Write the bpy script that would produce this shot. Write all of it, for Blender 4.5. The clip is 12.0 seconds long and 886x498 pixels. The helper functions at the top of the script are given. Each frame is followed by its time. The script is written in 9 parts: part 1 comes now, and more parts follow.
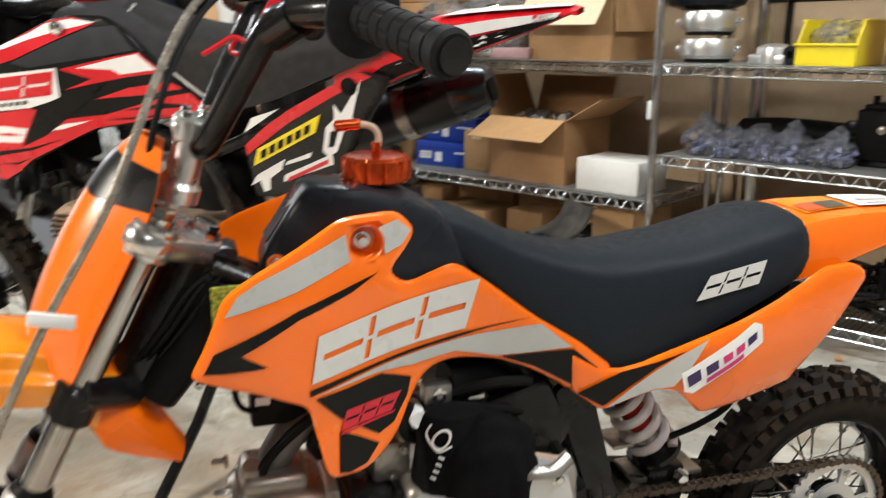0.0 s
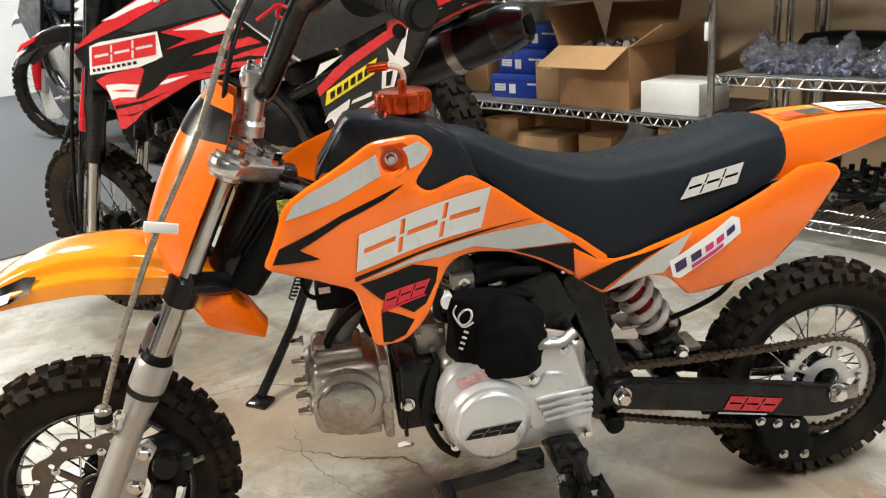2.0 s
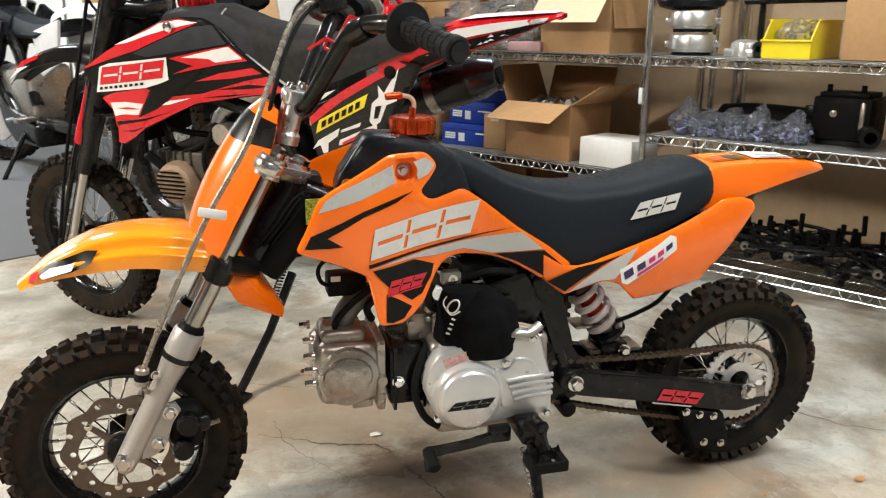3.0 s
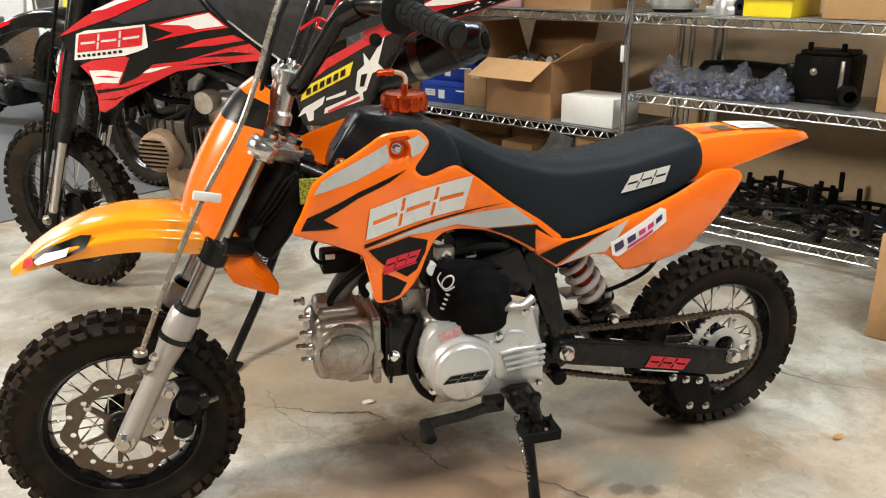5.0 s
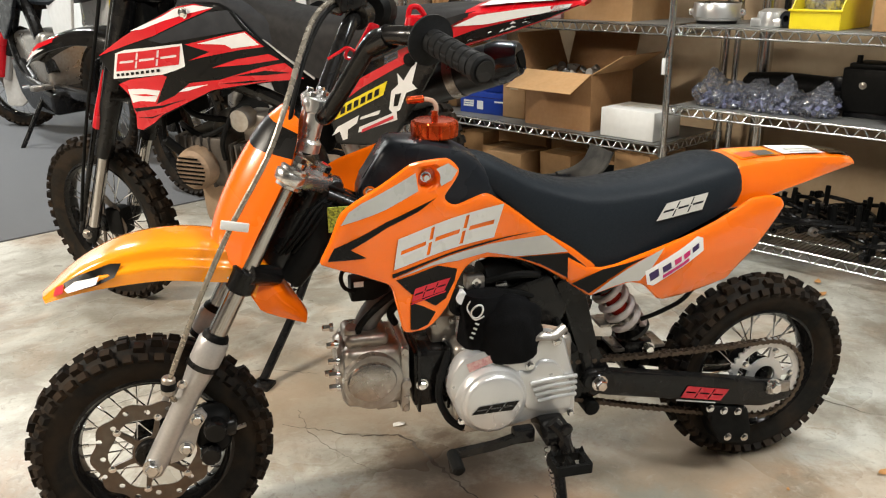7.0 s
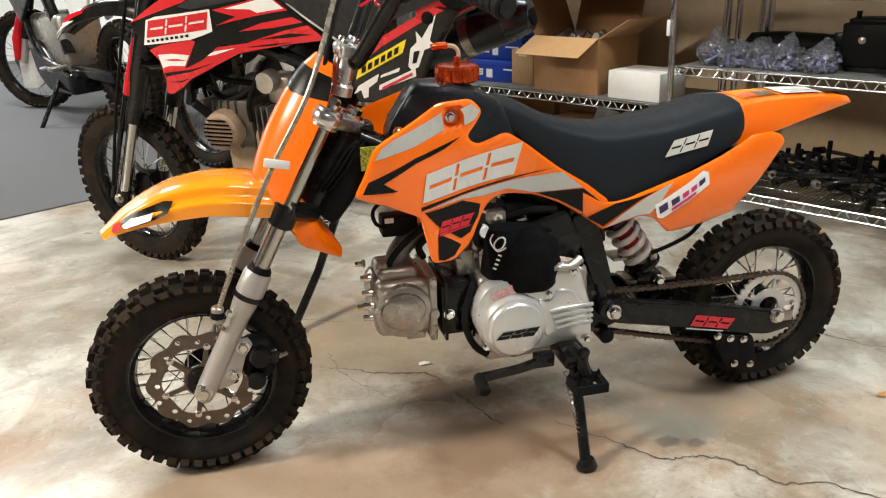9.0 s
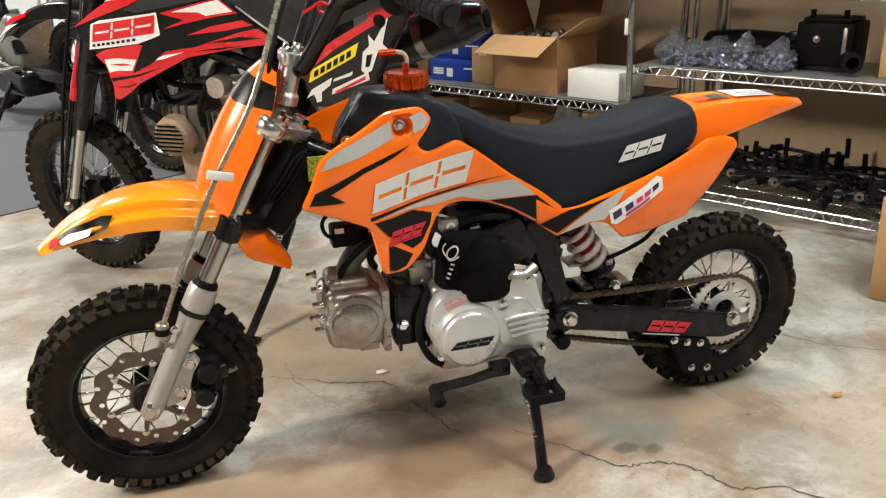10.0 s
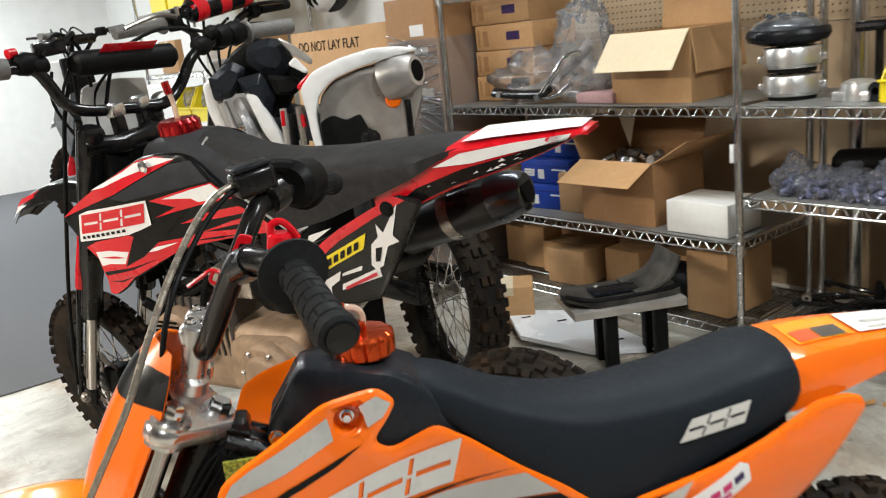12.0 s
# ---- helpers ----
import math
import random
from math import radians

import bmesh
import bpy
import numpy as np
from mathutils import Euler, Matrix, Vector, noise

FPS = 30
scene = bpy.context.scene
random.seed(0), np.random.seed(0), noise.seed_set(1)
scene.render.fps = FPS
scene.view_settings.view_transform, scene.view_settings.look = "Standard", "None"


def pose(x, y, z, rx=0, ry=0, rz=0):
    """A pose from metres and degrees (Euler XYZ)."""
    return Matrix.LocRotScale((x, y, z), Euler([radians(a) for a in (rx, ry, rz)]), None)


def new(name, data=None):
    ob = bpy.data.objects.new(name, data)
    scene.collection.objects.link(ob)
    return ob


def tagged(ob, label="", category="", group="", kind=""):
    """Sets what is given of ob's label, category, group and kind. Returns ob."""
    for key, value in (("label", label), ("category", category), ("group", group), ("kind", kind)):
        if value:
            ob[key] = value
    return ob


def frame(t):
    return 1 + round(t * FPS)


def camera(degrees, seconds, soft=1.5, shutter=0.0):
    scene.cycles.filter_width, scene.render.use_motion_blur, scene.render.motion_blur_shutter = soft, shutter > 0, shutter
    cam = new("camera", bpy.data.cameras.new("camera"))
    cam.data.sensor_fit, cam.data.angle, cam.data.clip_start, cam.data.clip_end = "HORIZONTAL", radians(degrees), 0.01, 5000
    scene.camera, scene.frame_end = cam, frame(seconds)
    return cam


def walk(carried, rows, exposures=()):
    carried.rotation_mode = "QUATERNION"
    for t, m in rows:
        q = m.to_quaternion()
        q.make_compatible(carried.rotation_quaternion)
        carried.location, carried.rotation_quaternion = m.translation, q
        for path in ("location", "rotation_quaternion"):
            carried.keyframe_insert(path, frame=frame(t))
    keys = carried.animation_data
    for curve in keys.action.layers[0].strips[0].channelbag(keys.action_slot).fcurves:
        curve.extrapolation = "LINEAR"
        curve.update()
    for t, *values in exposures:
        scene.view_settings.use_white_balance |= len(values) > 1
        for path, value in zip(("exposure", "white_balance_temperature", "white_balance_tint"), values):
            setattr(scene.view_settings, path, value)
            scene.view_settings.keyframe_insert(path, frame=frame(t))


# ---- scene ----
cam = camera(56.2, 12.0, soft=1.1, shutter=0.5)
METRES, EYE, TILT, LEAN, TURN = 1.6, 0.905, -14.5, 0.0, -16.5
START_X, START_Y = 0.331, -0.96
ROWS = [
    (0.0, 0.0, 0.0, 0.0, 0.0, 0.0, -0.0),
    (0.5, 0.0299, -0.0665, -0.0015, 6.0, -3.88, -2.31),
    (1.0, 0.048, -0.0984, -0.0114, 6.39, -5.72, -1.68),
    (1.5, 0.0444, -0.1305, 0.0063, 5.26, -6.87, 0.82),
    (2.0, 0.079, -0.1422, -0.0203, 7.25, -4.25, 2.42),
    (2.5, 0.0695, -0.2277, -0.0506, 7.76, -2.32, -0.53),
    (3.0, 0.0155, -0.3051, -0.0672, 1.82, -0.59, -0.67),
    (3.5, 0.0098, -0.3097, -0.0647, 1.38, -1.95, 0.31),
    (5.5, -0.0098, -0.3062, -0.0271, -0.18, -4.26, 0.01),
    (6.0, -0.0094, -0.3012, -0.0236, 0.93, -3.62, -0.77),
    (6.5, -0.0026, -0.301, -0.0173, 1.68, -3.39, -0.52),
    (7.0, 0.0072, -0.2945, -0.0069, 2.95, -4.09, -0.27),
    (9.0, -0.0106, -0.3701, -0.0561, 3.29, -5.22, 0.92),
    (9.5, -0.003, -0.3667, -0.0445, 2.38, -6.1, 1.58),
    (10.0, 0.0095, -0.3506, -0.0413, 1.12, -5.6, 1.58),
    (10.5, 0.0137, -0.3389, -0.0226, 0.98, -4.25, 1.47),
    (11.0, 0.0449, -0.2874, 0.0198, 2.69, -1.51, 0.4),
    (11.5, 0.1344, -0.1722, 0.0871, 7.52, 1.02, 2.93),
    (12.0, 0.1439, -0.0505, 0.1338, 10.57, -0.26, 3.56),
]
walk(cam, [(t, pose(START_X, START_Y, EYE, TILT, LEAN, TURN) @ pose(METRES * x, METRES * y, METRES * z, 90 + pitch, roll, yaw)) for t, x, y, z, yaw, pitch, roll in ROWS],
     ((0.0, 0.05, 6250, 10), (3.5, 0.08, 6350, 10), (5.5, 0.06, 6450, 10), (9.5, -0.02, 6500, 10), (11.0, 0.02, 6400, 10), (12.0, -0.07, 6200, 10)))

# ---- world and lights ----
world = bpy.data.worlds.new("world")
scene.world = world
world.use_nodes = True
world.node_tree.nodes["Background"].inputs[0].default_value = (0.9, 0.93, 1.0, 1)
world.node_tree.nodes["Background"].inputs[1].default_value = 0.005


def tube_lamp(x, y, z, length, width, watts, turn, color):
    data = bpy.data.lights.new("tube_lamp", "AREA")
    data.shape, data.size, data.size_y, data.energy, data.color = "RECTANGLE", length, width, watts, color
    ob = new("tube_lamp", data)
    ob.matrix_world = pose(x, y, z, 0, 0, turn)
    return tagged(ob, "long fluorescent ceiling tube giving neutral white light", "lamp", "ceiling tubes", "structure")


CEIL = 2.75
WARM, NEUTRAL = (1.0, 0.905, 0.765), (0.985, 1.0, 0.965)
for lx, ly, lw, tone, turn in ((-2.9, -0.45, 338, WARM, 6), (0.75, -2.2, 26, NEUTRAL, -58), (1.85, -1.05, 78, NEUTRAL, -48), (1.1, 1.2, 34, NEUTRAL, -58), (-1.35, 3.5, 70, NEUTRAL, -58), (-3.2, 6.0, 165, NEUTRAL, -58)):
    tube_lamp(lx, ly, CEIL - 0.09, 1.22, 0.3 if tone == WARM else 0.12, lw, turn, tone)



# ---- materials ----
def mat(name, color, rough=0.5, metal=0.0, second=None, scale=40.0, mix=0.5, bump=0.0, bump_scale=None, coat=0.0,
        stain=None, stain_scale=4.0, stain_mix=0.4, rough_var=0.12, spread=0.0):
    """Two scales of colour noise, a rough map and a fine relief, in object space."""
    m = bpy.data.materials.new(name)
    m.use_nodes = True
    nt = m.node_tree
    N, L = nt.nodes, nt.links
    b = N["Principled BSDF"]
    b.inputs["Metallic"].default_value = metal
    b.inputs["Coat Weight"].default_value = coat
    b.inputs["Coat Roughness"].default_value = 0.08
    if max(color) < 0.06 and metal < 0.1:
        b.inputs["Specular IOR Level"].default_value = 0.07 if rough > 0.35 else 0.2
    tc = N.new("ShaderNodeTexCoord")
    fine = N.new("ShaderNodeTexNoise")
    fine.inputs["Scale"].default_value, fine.inputs["Detail"].default_value = scale, 5
    L.new(tc.outputs["Object"], fine.inputs["Vector"])
    second = second or tuple(c * 0.75 for c in color)
    ramp = N.new("ShaderNodeValToRGB")
    ramp.color_ramp.elements[0].position, ramp.color_ramp.elements[1].position = 0.5 - mix / 2, 0.5 + mix / 2
    ramp.color_ramp.elements[0].color, ramp.color_ramp.elements[1].color = (*second, 1), (*color, 1)
    L.new(fine.outputs["Fac"], ramp.inputs["Fac"])
    out = ramp.outputs["Color"]
    if stain:
        big = N.new("ShaderNodeTexNoise")
        big.inputs["Scale"].default_value, big.inputs["Detail"].default_value = stain_scale, 6
        big.inputs["Distortion"].default_value = 0.6
        L.new(tc.outputs["Object"], big.inputs["Vector"])
        r2 = N.new("ShaderNodeValToRGB")
        r2.color_ramp.elements[0].position, r2.color_ramp.elements[1].position = 0.42, 0.68
        r2.color_ramp.elements[0].color, r2.color_ramp.elements[1].color = (0, 0, 0, 1), (stain_mix,) * 3 + (1,)
        L.new(big.outputs["Fac"], r2.inputs["Fac"])
        mx = N.new("ShaderNodeMix")
        mx.data_type = "RGBA"
        L.new(r2.outputs["Color"], mx.inputs["Factor"])
        L.new(out, mx.inputs[6])
        mx.inputs[7].default_value = (*stain, 1)
        out = mx.outputs[2]
    if spread:
        info = N.new("ShaderNodeObjectInfo")
        hs = N.new("ShaderNodeHueSaturation")
        mr = N.new("ShaderNodeMapRange")
        mr.inputs[3].default_value, mr.inputs[4].default_value = 1 - spread, 1 + spread
        L.new(info.outputs["Random"], mr.inputs[0])
        L.new(mr.outputs[0], hs.inputs["Value"])
        L.new(out, hs.inputs["Color"])
        out = hs.outputs["Color"]
    L.new(out, b.inputs["Base Color"])
    rr = N.new("ShaderNodeMapRange")
    rr.inputs[1].default_value, rr.inputs[2].default_value = 0.3, 0.7
    rr.inputs[3].default_value, rr.inputs[4].default_value = max(0.02, rough - rough_var), min(1, rough + rough_var)
    wear = N.new("ShaderNodeTexNoise")
    wear.inputs["Scale"].default_value, wear.inputs["Detail"].default_value = scale * 0.3, 4
    L.new(tc.outputs["Object"], wear.inputs["Vector"])
    L.new(wear.outputs["Fac"], rr.inputs[0])
    L.new(rr.outputs[0], b.inputs["Roughness"])
    if bump:
        bn = N.new("ShaderNodeTexNoise")
        bn.inputs["Scale"].default_value, bn.inputs["Detail"].default_value = bump_scale or scale * 3, 4
        L.new(tc.outputs["Object"], bn.inputs["Vector"])
        bp = N.new("ShaderNodeBump")
        bp.inputs["Strength"].default_value, bp.inputs["Distance"].default_value = bump, 0.002
        L.new(bn.outputs["Fac"], bp.inputs["Height"])
        L.new(bp.outputs["Normal"], b.inputs["Normal"])
    return m


def clear(name, tint, rough, alpha):
    """Thin clear film or tubing."""
    m = bpy.data.materials.new(name)
    m.use_nodes = True
    b = m.node_tree.nodes["Principled BSDF"]
    b.inputs["Base Color"].default_value = (*tint, 1)
    b.inputs["Roughness"].default_value = rough
    b.inputs["Alpha"].default_value = alpha
    nt = m.node_tree
    tc, n, bump = nt.nodes.new("ShaderNodeTexCoord"), nt.nodes.new("ShaderNodeTexNoise"), nt.nodes.new("ShaderNodeBump")
    n.inputs["Scale"].default_value, n.inputs["Detail"].default_value, n.inputs["Distortion"].default_value = 22, 4, 1.5
    bump.inputs["Strength"].default_value, bump.inputs["Distance"].default_value = 0.45, 0.008
    nt.links.new(tc.outputs["Object"], n.inputs["Vector"])
    nt.links.new(n.outputs["Fac"], bump.inputs["Height"])
    shine, edge, both = nt.nodes.new("ShaderNodeBsdfGlossy"), nt.nodes.new("ShaderNodeFresnel"), nt.nodes.new("ShaderNodeMixShader")
    shine.inputs["Roughness"].default_value, edge.inputs["IOR"].default_value = rough, 1.5
    for q in (b, shine, edge):
        nt.links.new(bump.outputs["Normal"], q.inputs["Normal"])
    nt.links.new(edge.outputs[0], both.inputs[0])
    nt.links.new(b.outputs[0], both.inputs[1])
    nt.links.new(shine.outputs[0], both.inputs[2])
    nt.links.new(both.outputs[0], nt.nodes["Material Output"].inputs["Surface"])
    return m


ORANGE = mat("orange plastic", (0.95, 0.17, 0.002), 0.24, second=(0.92, 0.155, 0.002), scale=14, coat=0.7, bump=0.02, bump_scale=60)
# yellower copy of ORANGE: the fender's lamp highlight put into the colour
ORANGE_FENDER = mat("lit orange plastic", (0.97, 0.33, 0.007), 0.17, second=(0.95, 0.3, 0.006), scale=14, coat=1.0, bump=0.02, bump_scale=60)
SEAT = mat("black vinyl", (0.019, 0.0235, 0.0285), 0.46, second=(0.0135, 0.0165, 0.021), scale=300, bump=0.25, bump_scale=700)
TANK = mat("black moulded plastic", (0.0075, 0.0085, 0.011), 0.3, second=(0.011, 0.012, 0.0145), scale=60, bump=0.06, bump_scale=260)
BLACK = mat("black paint", (0.0045, 0.0045, 0.005), 0.2, second=(0.007, 0.0068, 0.0065), scale=50, coat=0.15, stain=(0.03, 0.027, 0.024), stain_scale=22, stain_mix=0.3)
BLACK_DULL = mat("dull black", (0.0055, 0.0055, 0.0055), 0.5, second=(0.009, 0.009, 0.0085), scale=90, bump=0.1)
RUBBER = mat("tyre rubber", (0.01, 0.0095, 0.009), 0.66, second=(0.017, 0.0155, 0.013), scale=90, bump=0.25, stain=(0.07, 0.042, 0.022), stain_scale=14, stain_mix=0.3)
RUBBER_BROWN = mat("dusty knob rubber", (0.019, 0.0155, 0.0125), 0.72, second=(0.009, 0.0085, 0.008), scale=70, bump=0.3, stain=(0.065, 0.038, 0.02), stain_scale=18, stain_mix=0.4)
GRIP = mat("grip rubber", (0.016, 0.0165, 0.017), 0.55, second=(0.011, 0.011, 0.0115), scale=160, bump=0.15)
SILVER = mat("silver paint", (0.66, 0.655, 0.65), 0.3, 0.62, second=(0.61, 0.605, 0.6), scale=30, stain=(0.6, 0.57, 0.54), stain_scale=5, stain_mix=0.2, rough_var=0.04)
FORK_ALU = mat("satin fork alloy", (0.5, 0.48, 0.46), 0.4, 0.6, second=(0.44, 0.42, 0.41), scale=220, bump=0.06)
POLISHED = mat("polished alloy", (0.46, 0.43, 0.4), 0.26, 0.9, second=(0.3, 0.27, 0.24), scale=90, bump=0.05, stain=(0.3, 0.23, 0.17), stain_scale=16, stain_mix=0.3)
CAST = mat("cast alloy", (0.46, 0.44, 0.41), 0.34, 0.75, second=(0.32, 0.295, 0.265), scale=60, bump=0.08, stain=(0.3, 0.22, 0.15), stain_scale=9, stain_mix=0.4)
CLAMP_ALU = mat("machined alloy", (0.72, 0.71, 0.7), 0.26, 0.9, second=(0.64, 0.63, 0.62), scale=30, rough_var=0.06)
CHROME = mat("chrome", (0.78, 0.78, 0.78), 0.09, 1.0, second=(0.68, 0.67, 0.66), scale=70, rough_var=0.06)
TUBE_CHROME = mat("hard chrome tube", (0.5, 0.48, 0.46), 0.16, 1.0, second=(0.42, 0.4, 0.38), scale=60, rough_var=0.08)
SHELF_CHROME = mat("zinc wire", (0.62, 0.62, 0.61), 0.22, 1.0, second=(0.55, 0.55, 0.54), scale=40, rough_var=0.06)
STEEL = mat("worn steel", (0.45, 0.43, 0.41), 0.35, 0.9, second=(0.28, 0.24, 0.2), scale=110, bump=0.12)
DISC = mat("brake disc steel", (0.17, 0.15, 0.13), 0.4, 0.85, second=(0.11, 0.093, 0.08), scale=60, bump=0.08, stain=(0.17, 0.1, 0.06), stain_scale=20, stain_mix=0.5)
CHAIN = mat("rusty chain", (0.13, 0.095, 0.065), 0.5, 0.6, second=(0.06, 0.04, 0.03), scale=160, bump=0.3)
HOSE = mat("grey brake hose", (0.36, 0.325, 0.27), 0.26, 0.6, second=(0.27, 0.235, 0.19), scale=200)
DUSTY_SEAT = mat("dusty black vinyl", (0.034, 0.033, 0.033), 0.55, second=(0.022, 0.0215, 0.022), scale=60, bump=0.15, bump_scale=500)
TANK_GREY = mat("dusty grey tank plastic", (0.04, 0.042, 0.046), 0.5, second=(0.028, 0.029, 0.032), scale=30, bump=0.05)
LENS = mat("clear lamp lens", (0.3, 0.32, 0.35), 0.06, 0.6, second=(0.07, 0.075, 0.09), scale=26, mix=0.35)
DRUM_ALU = mat("satin turned alloy", (0.74, 0.74, 0.73), 0.3, 0.85, second=(0.66, 0.66, 0.65), scale=25, rough_var=0.05)
DUSTY_BLACK = mat("dusty scuffed black plastic", (0.055, 0.051, 0.045), 0.5, second=(0.02, 0.019, 0.018), scale=22, bump=0.1, stain=(0.14, 0.125, 0.105), stain_scale=9, stain_mix=0.4)
GRIP_GREY = mat("grey grip rubber", (0.17, 0.165, 0.155), 0.6, second=(0.11, 0.105, 0.1), scale=120, bump=0.2)
MUFFLER = mat("dark satin muffler skin", (0.03, 0.031, 0.034), 0.34, 0.5, second=(0.02, 0.021, 0.023), scale=40, bump=0.03)
DARK_STEEL = mat("blued dark steel", (0.1, 0.11, 0.125), 0.25, 0.9, second=(0.06, 0.065, 0.075), scale=40)
SPRING = mat("pale pink spring coat", (0.62, 0.57, 0.55), 0.4, second=(0.5, 0.42, 0.4), scale=60, stain=(0.34, 0.2, 0.17), stain_scale=18, stain_mix=0.5)
RED_ANO = mat("orange red anodised", (0.66, 0.09, 0.015), 0.2, 0.85, second=(0.5, 0.05, 0.01), scale=40)
RED_CAP = mat("red anodised", (0.5, 0.02, 0.02), 0.2, 0.8, second=(0.35, 0.01, 0.015), scale=40)
RED = mat("red plastic", (0.6, 0.006, 0.014), 0.28, second=(0.5, 0.005, 0.011), scale=18, coat=0.08)
DARK_RED = mat("dark red frame paint", (0.34, 0.02, 0.01), 0.3, second=(0.28, 0.015, 0.01), scale=40, coat=0.2)
WHITE = mat("white plastic", (0.78, 0.78, 0.77), 0.35, second=(0.7, 0.7, 0.69), scale=30, coat=0.2)
DIRTY_WHITE = mat("scuffed white plastic", (0.7, 0.69, 0.66), 0.4, second=(0.62, 0.6, 0.57), scale=30, stain=(0.3, 0.27, 0.24), stain_scale=9, stain_mix=0.4)
DECAL_GREY = mat("silver decal", (0.46, 0.45, 0.42), 0.33, second=(0.43, 0.42, 0.39), scale=80, coat=0.15)
DECAL_PALE = mat("pale grey decal", (0.62, 0.6, 0.56), 0.33, second=(0.58, 0.56, 0.52), scale=80, coat=0.15)
DECAL_BLACK = mat("black decal", (0.0045, 0.0045, 0.0045), 0.3, second=(0.0065, 0.0063, 0.006), scale=60)
DECAL_RED = mat("red decal", (0.58, 0.02, 0.035), 0.35, second=(0.5, 0.015, 0.03), scale=60)
DECAL_WHITE = mat("white decal", (0.8, 0.79, 0.77), 0.35, second=(0.74, 0.73, 0.71), scale=60)
DECAL_PINK = mat("magenta decal", (0.6, 0.03, 0.16), 0.35, scale=60)
STICKER_PINK = mat("pale pink sticker", (0.62, 0.42, 0.38), 0.4, second=(0.5, 0.2, 0.2), scale=220, mix=0.3)
DECAL_NAVY = mat("navy decal", (0.04, 0.02, 0.09), 0.35, scale=60)
SCUFFED = mat("scuffed bare alloy", (0.5, 0.475, 0.44), 0.38, 0.6, second=(0.4, 0.375, 0.34), scale=25, bump=0.06, stain=(0.24, 0.2, 0.17), stain_scale=7, stain_mix=0.55)
YELLOW = mat("yellow plastic", (0.82, 0.66, 0.01), 0.4, second=(0.74, 0.58, 0.01), scale=30)
LABEL_GREEN = mat("yellow green label", (0.45, 0.5, 0.06), 0.45, second=(0.1, 0.13, 0.02), scale=240, mix=0.2)
BLUE = mat("blue printed card", (0.012, 0.05, 0.34), 0.4, second=(0.01, 0.04, 0.28), scale=30)
CARTON = mat("brown corrugated card", (0.5, 0.29, 0.13), 0.75, second=(0.44, 0.25, 0.11), scale=60, bump=0.1, bump_scale=90, spread=0.12, stain=(0.3, 0.18, 0.08), stain_scale=6, stain_mix=0.3)
CARTON_DARK = mat("dark brown card", (0.34, 0.18, 0.075), 0.75, second=(0.29, 0.15, 0.062), scale=60, bump=0.1, bump_scale=90, spread=0.1)
CARTON_IN = mat("pale card inside", (0.66, 0.56, 0.38), 0.75, second=(0.6, 0.5, 0.34), scale=50, bump=0.08)
WHITE_CARD = mat("white card", (0.74, 0.73, 0.7), 0.6, second=(0.68, 0.67, 0.64), scale=40, bump=0.04)
PRINT = mat("dark print", (0.035, 0.03, 0.025), 0.7, scale=60)
PINK = mat("pink foam", (0.5, 0.3, 0.3), 0.7, scale=60)
PEGBOARD = mat("tan hardboard", (0.52, 0.39, 0.25), 0.65, second=(0.46, 0.34, 0.21), scale=30, stain=(0.36, 0.26, 0.16), stain_scale=2, stain_mix=0.4)
WALL = mat("white wall paint", (0.8, 0.8, 0.78), 0.65, second=(0.74, 0.74, 0.72), scale=9, bump=0.08, stain=(0.66, 0.65, 0.62), stain_scale=0.9, stain_mix=0.4)
CARPET = mat("grey carpet", (0.135, 0.14, 0.15), 0.95, second=(0.08, 0.083, 0.09), scale=420, mix=0.4, bump=0.5, bump_scale=500, stain=(0.11, 0.11, 0.115), stain_scale=1.6, stain_mix=0.4)
# the unseen ceiling is kept dark so that it bounces little light
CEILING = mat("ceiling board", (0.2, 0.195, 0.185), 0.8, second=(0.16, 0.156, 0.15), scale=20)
FILM = clear("clear film", (0.85, 0.86, 0.88), 0.1, 0.12)
BAG = clear("clear bag film", (0.7, 0.73, 0.86), 0.1, 0.08)
BLUE_ROD = mat("blue grey rod", (0.06, 0.068, 0.12), 0.35, second=(0.03, 0.034, 0.06), scale=40)
HOSE_CLEAR = clear("clear tubing", (0.85, 0.6, 0.45), 0.1, 0.55)
HOLE = mat("dark hole", (0.004, 0.0035, 0.003), 0.9, scale=20)
DARK_ENGINE = mat("oily dark engine alloy", (0.1, 0.085, 0.07), 0.55, 0.3, second=(0.05, 0.042, 0.035), scale=40, bump=0.2)
TAN_ENGINE = mat("dusty tan engine", (0.4, 0.28, 0.18), 0.6, 0.25, second=(0.26, 0.18, 0.115), scale=40, bump=0.2, stain=(0.15, 0.1, 0.07), stain_scale=10, stain_mix=0.5)
CLOTH = mat("black filter cloth", (0.006, 0.006, 0.0065), 0.8, second=(0.0035, 0.0035, 0.004), scale=120, bump=0.4, bump_scale=300)
HEAD_ALLOY = mat("dusty cast head alloy", (0.47, 0.44, 0.4), 0.34, 0.7, second=(0.33, 0.3, 0.265), scale=70, bump=0.12, stain=(0.24, 0.175, 0.125), stain_scale=14, stain_mix=0.5)
LINER = mat("grey shelf liner", (0.17, 0.168, 0.16), 0.42, second=(0.12, 0.118, 0.11), scale=12, bump=0.05, bump_scale=90)
WHITE_PLASTIC = mat("glossy white plastic", (0.87, 0.88, 0.89), 0.25, second=(0.82, 0.83, 0.84), scale=20, coat=0.3)
STICKER_ORANGE = mat("orange-red warning print", (0.6, 0.1, 0.03), 0.4, second=(0.5, 0.08, 0.025), scale=60)
STICKER_DARK = mat("dark grey warning print", (0.06, 0.055, 0.05), 0.4, second=(0.1, 0.09, 0.08), scale=90)
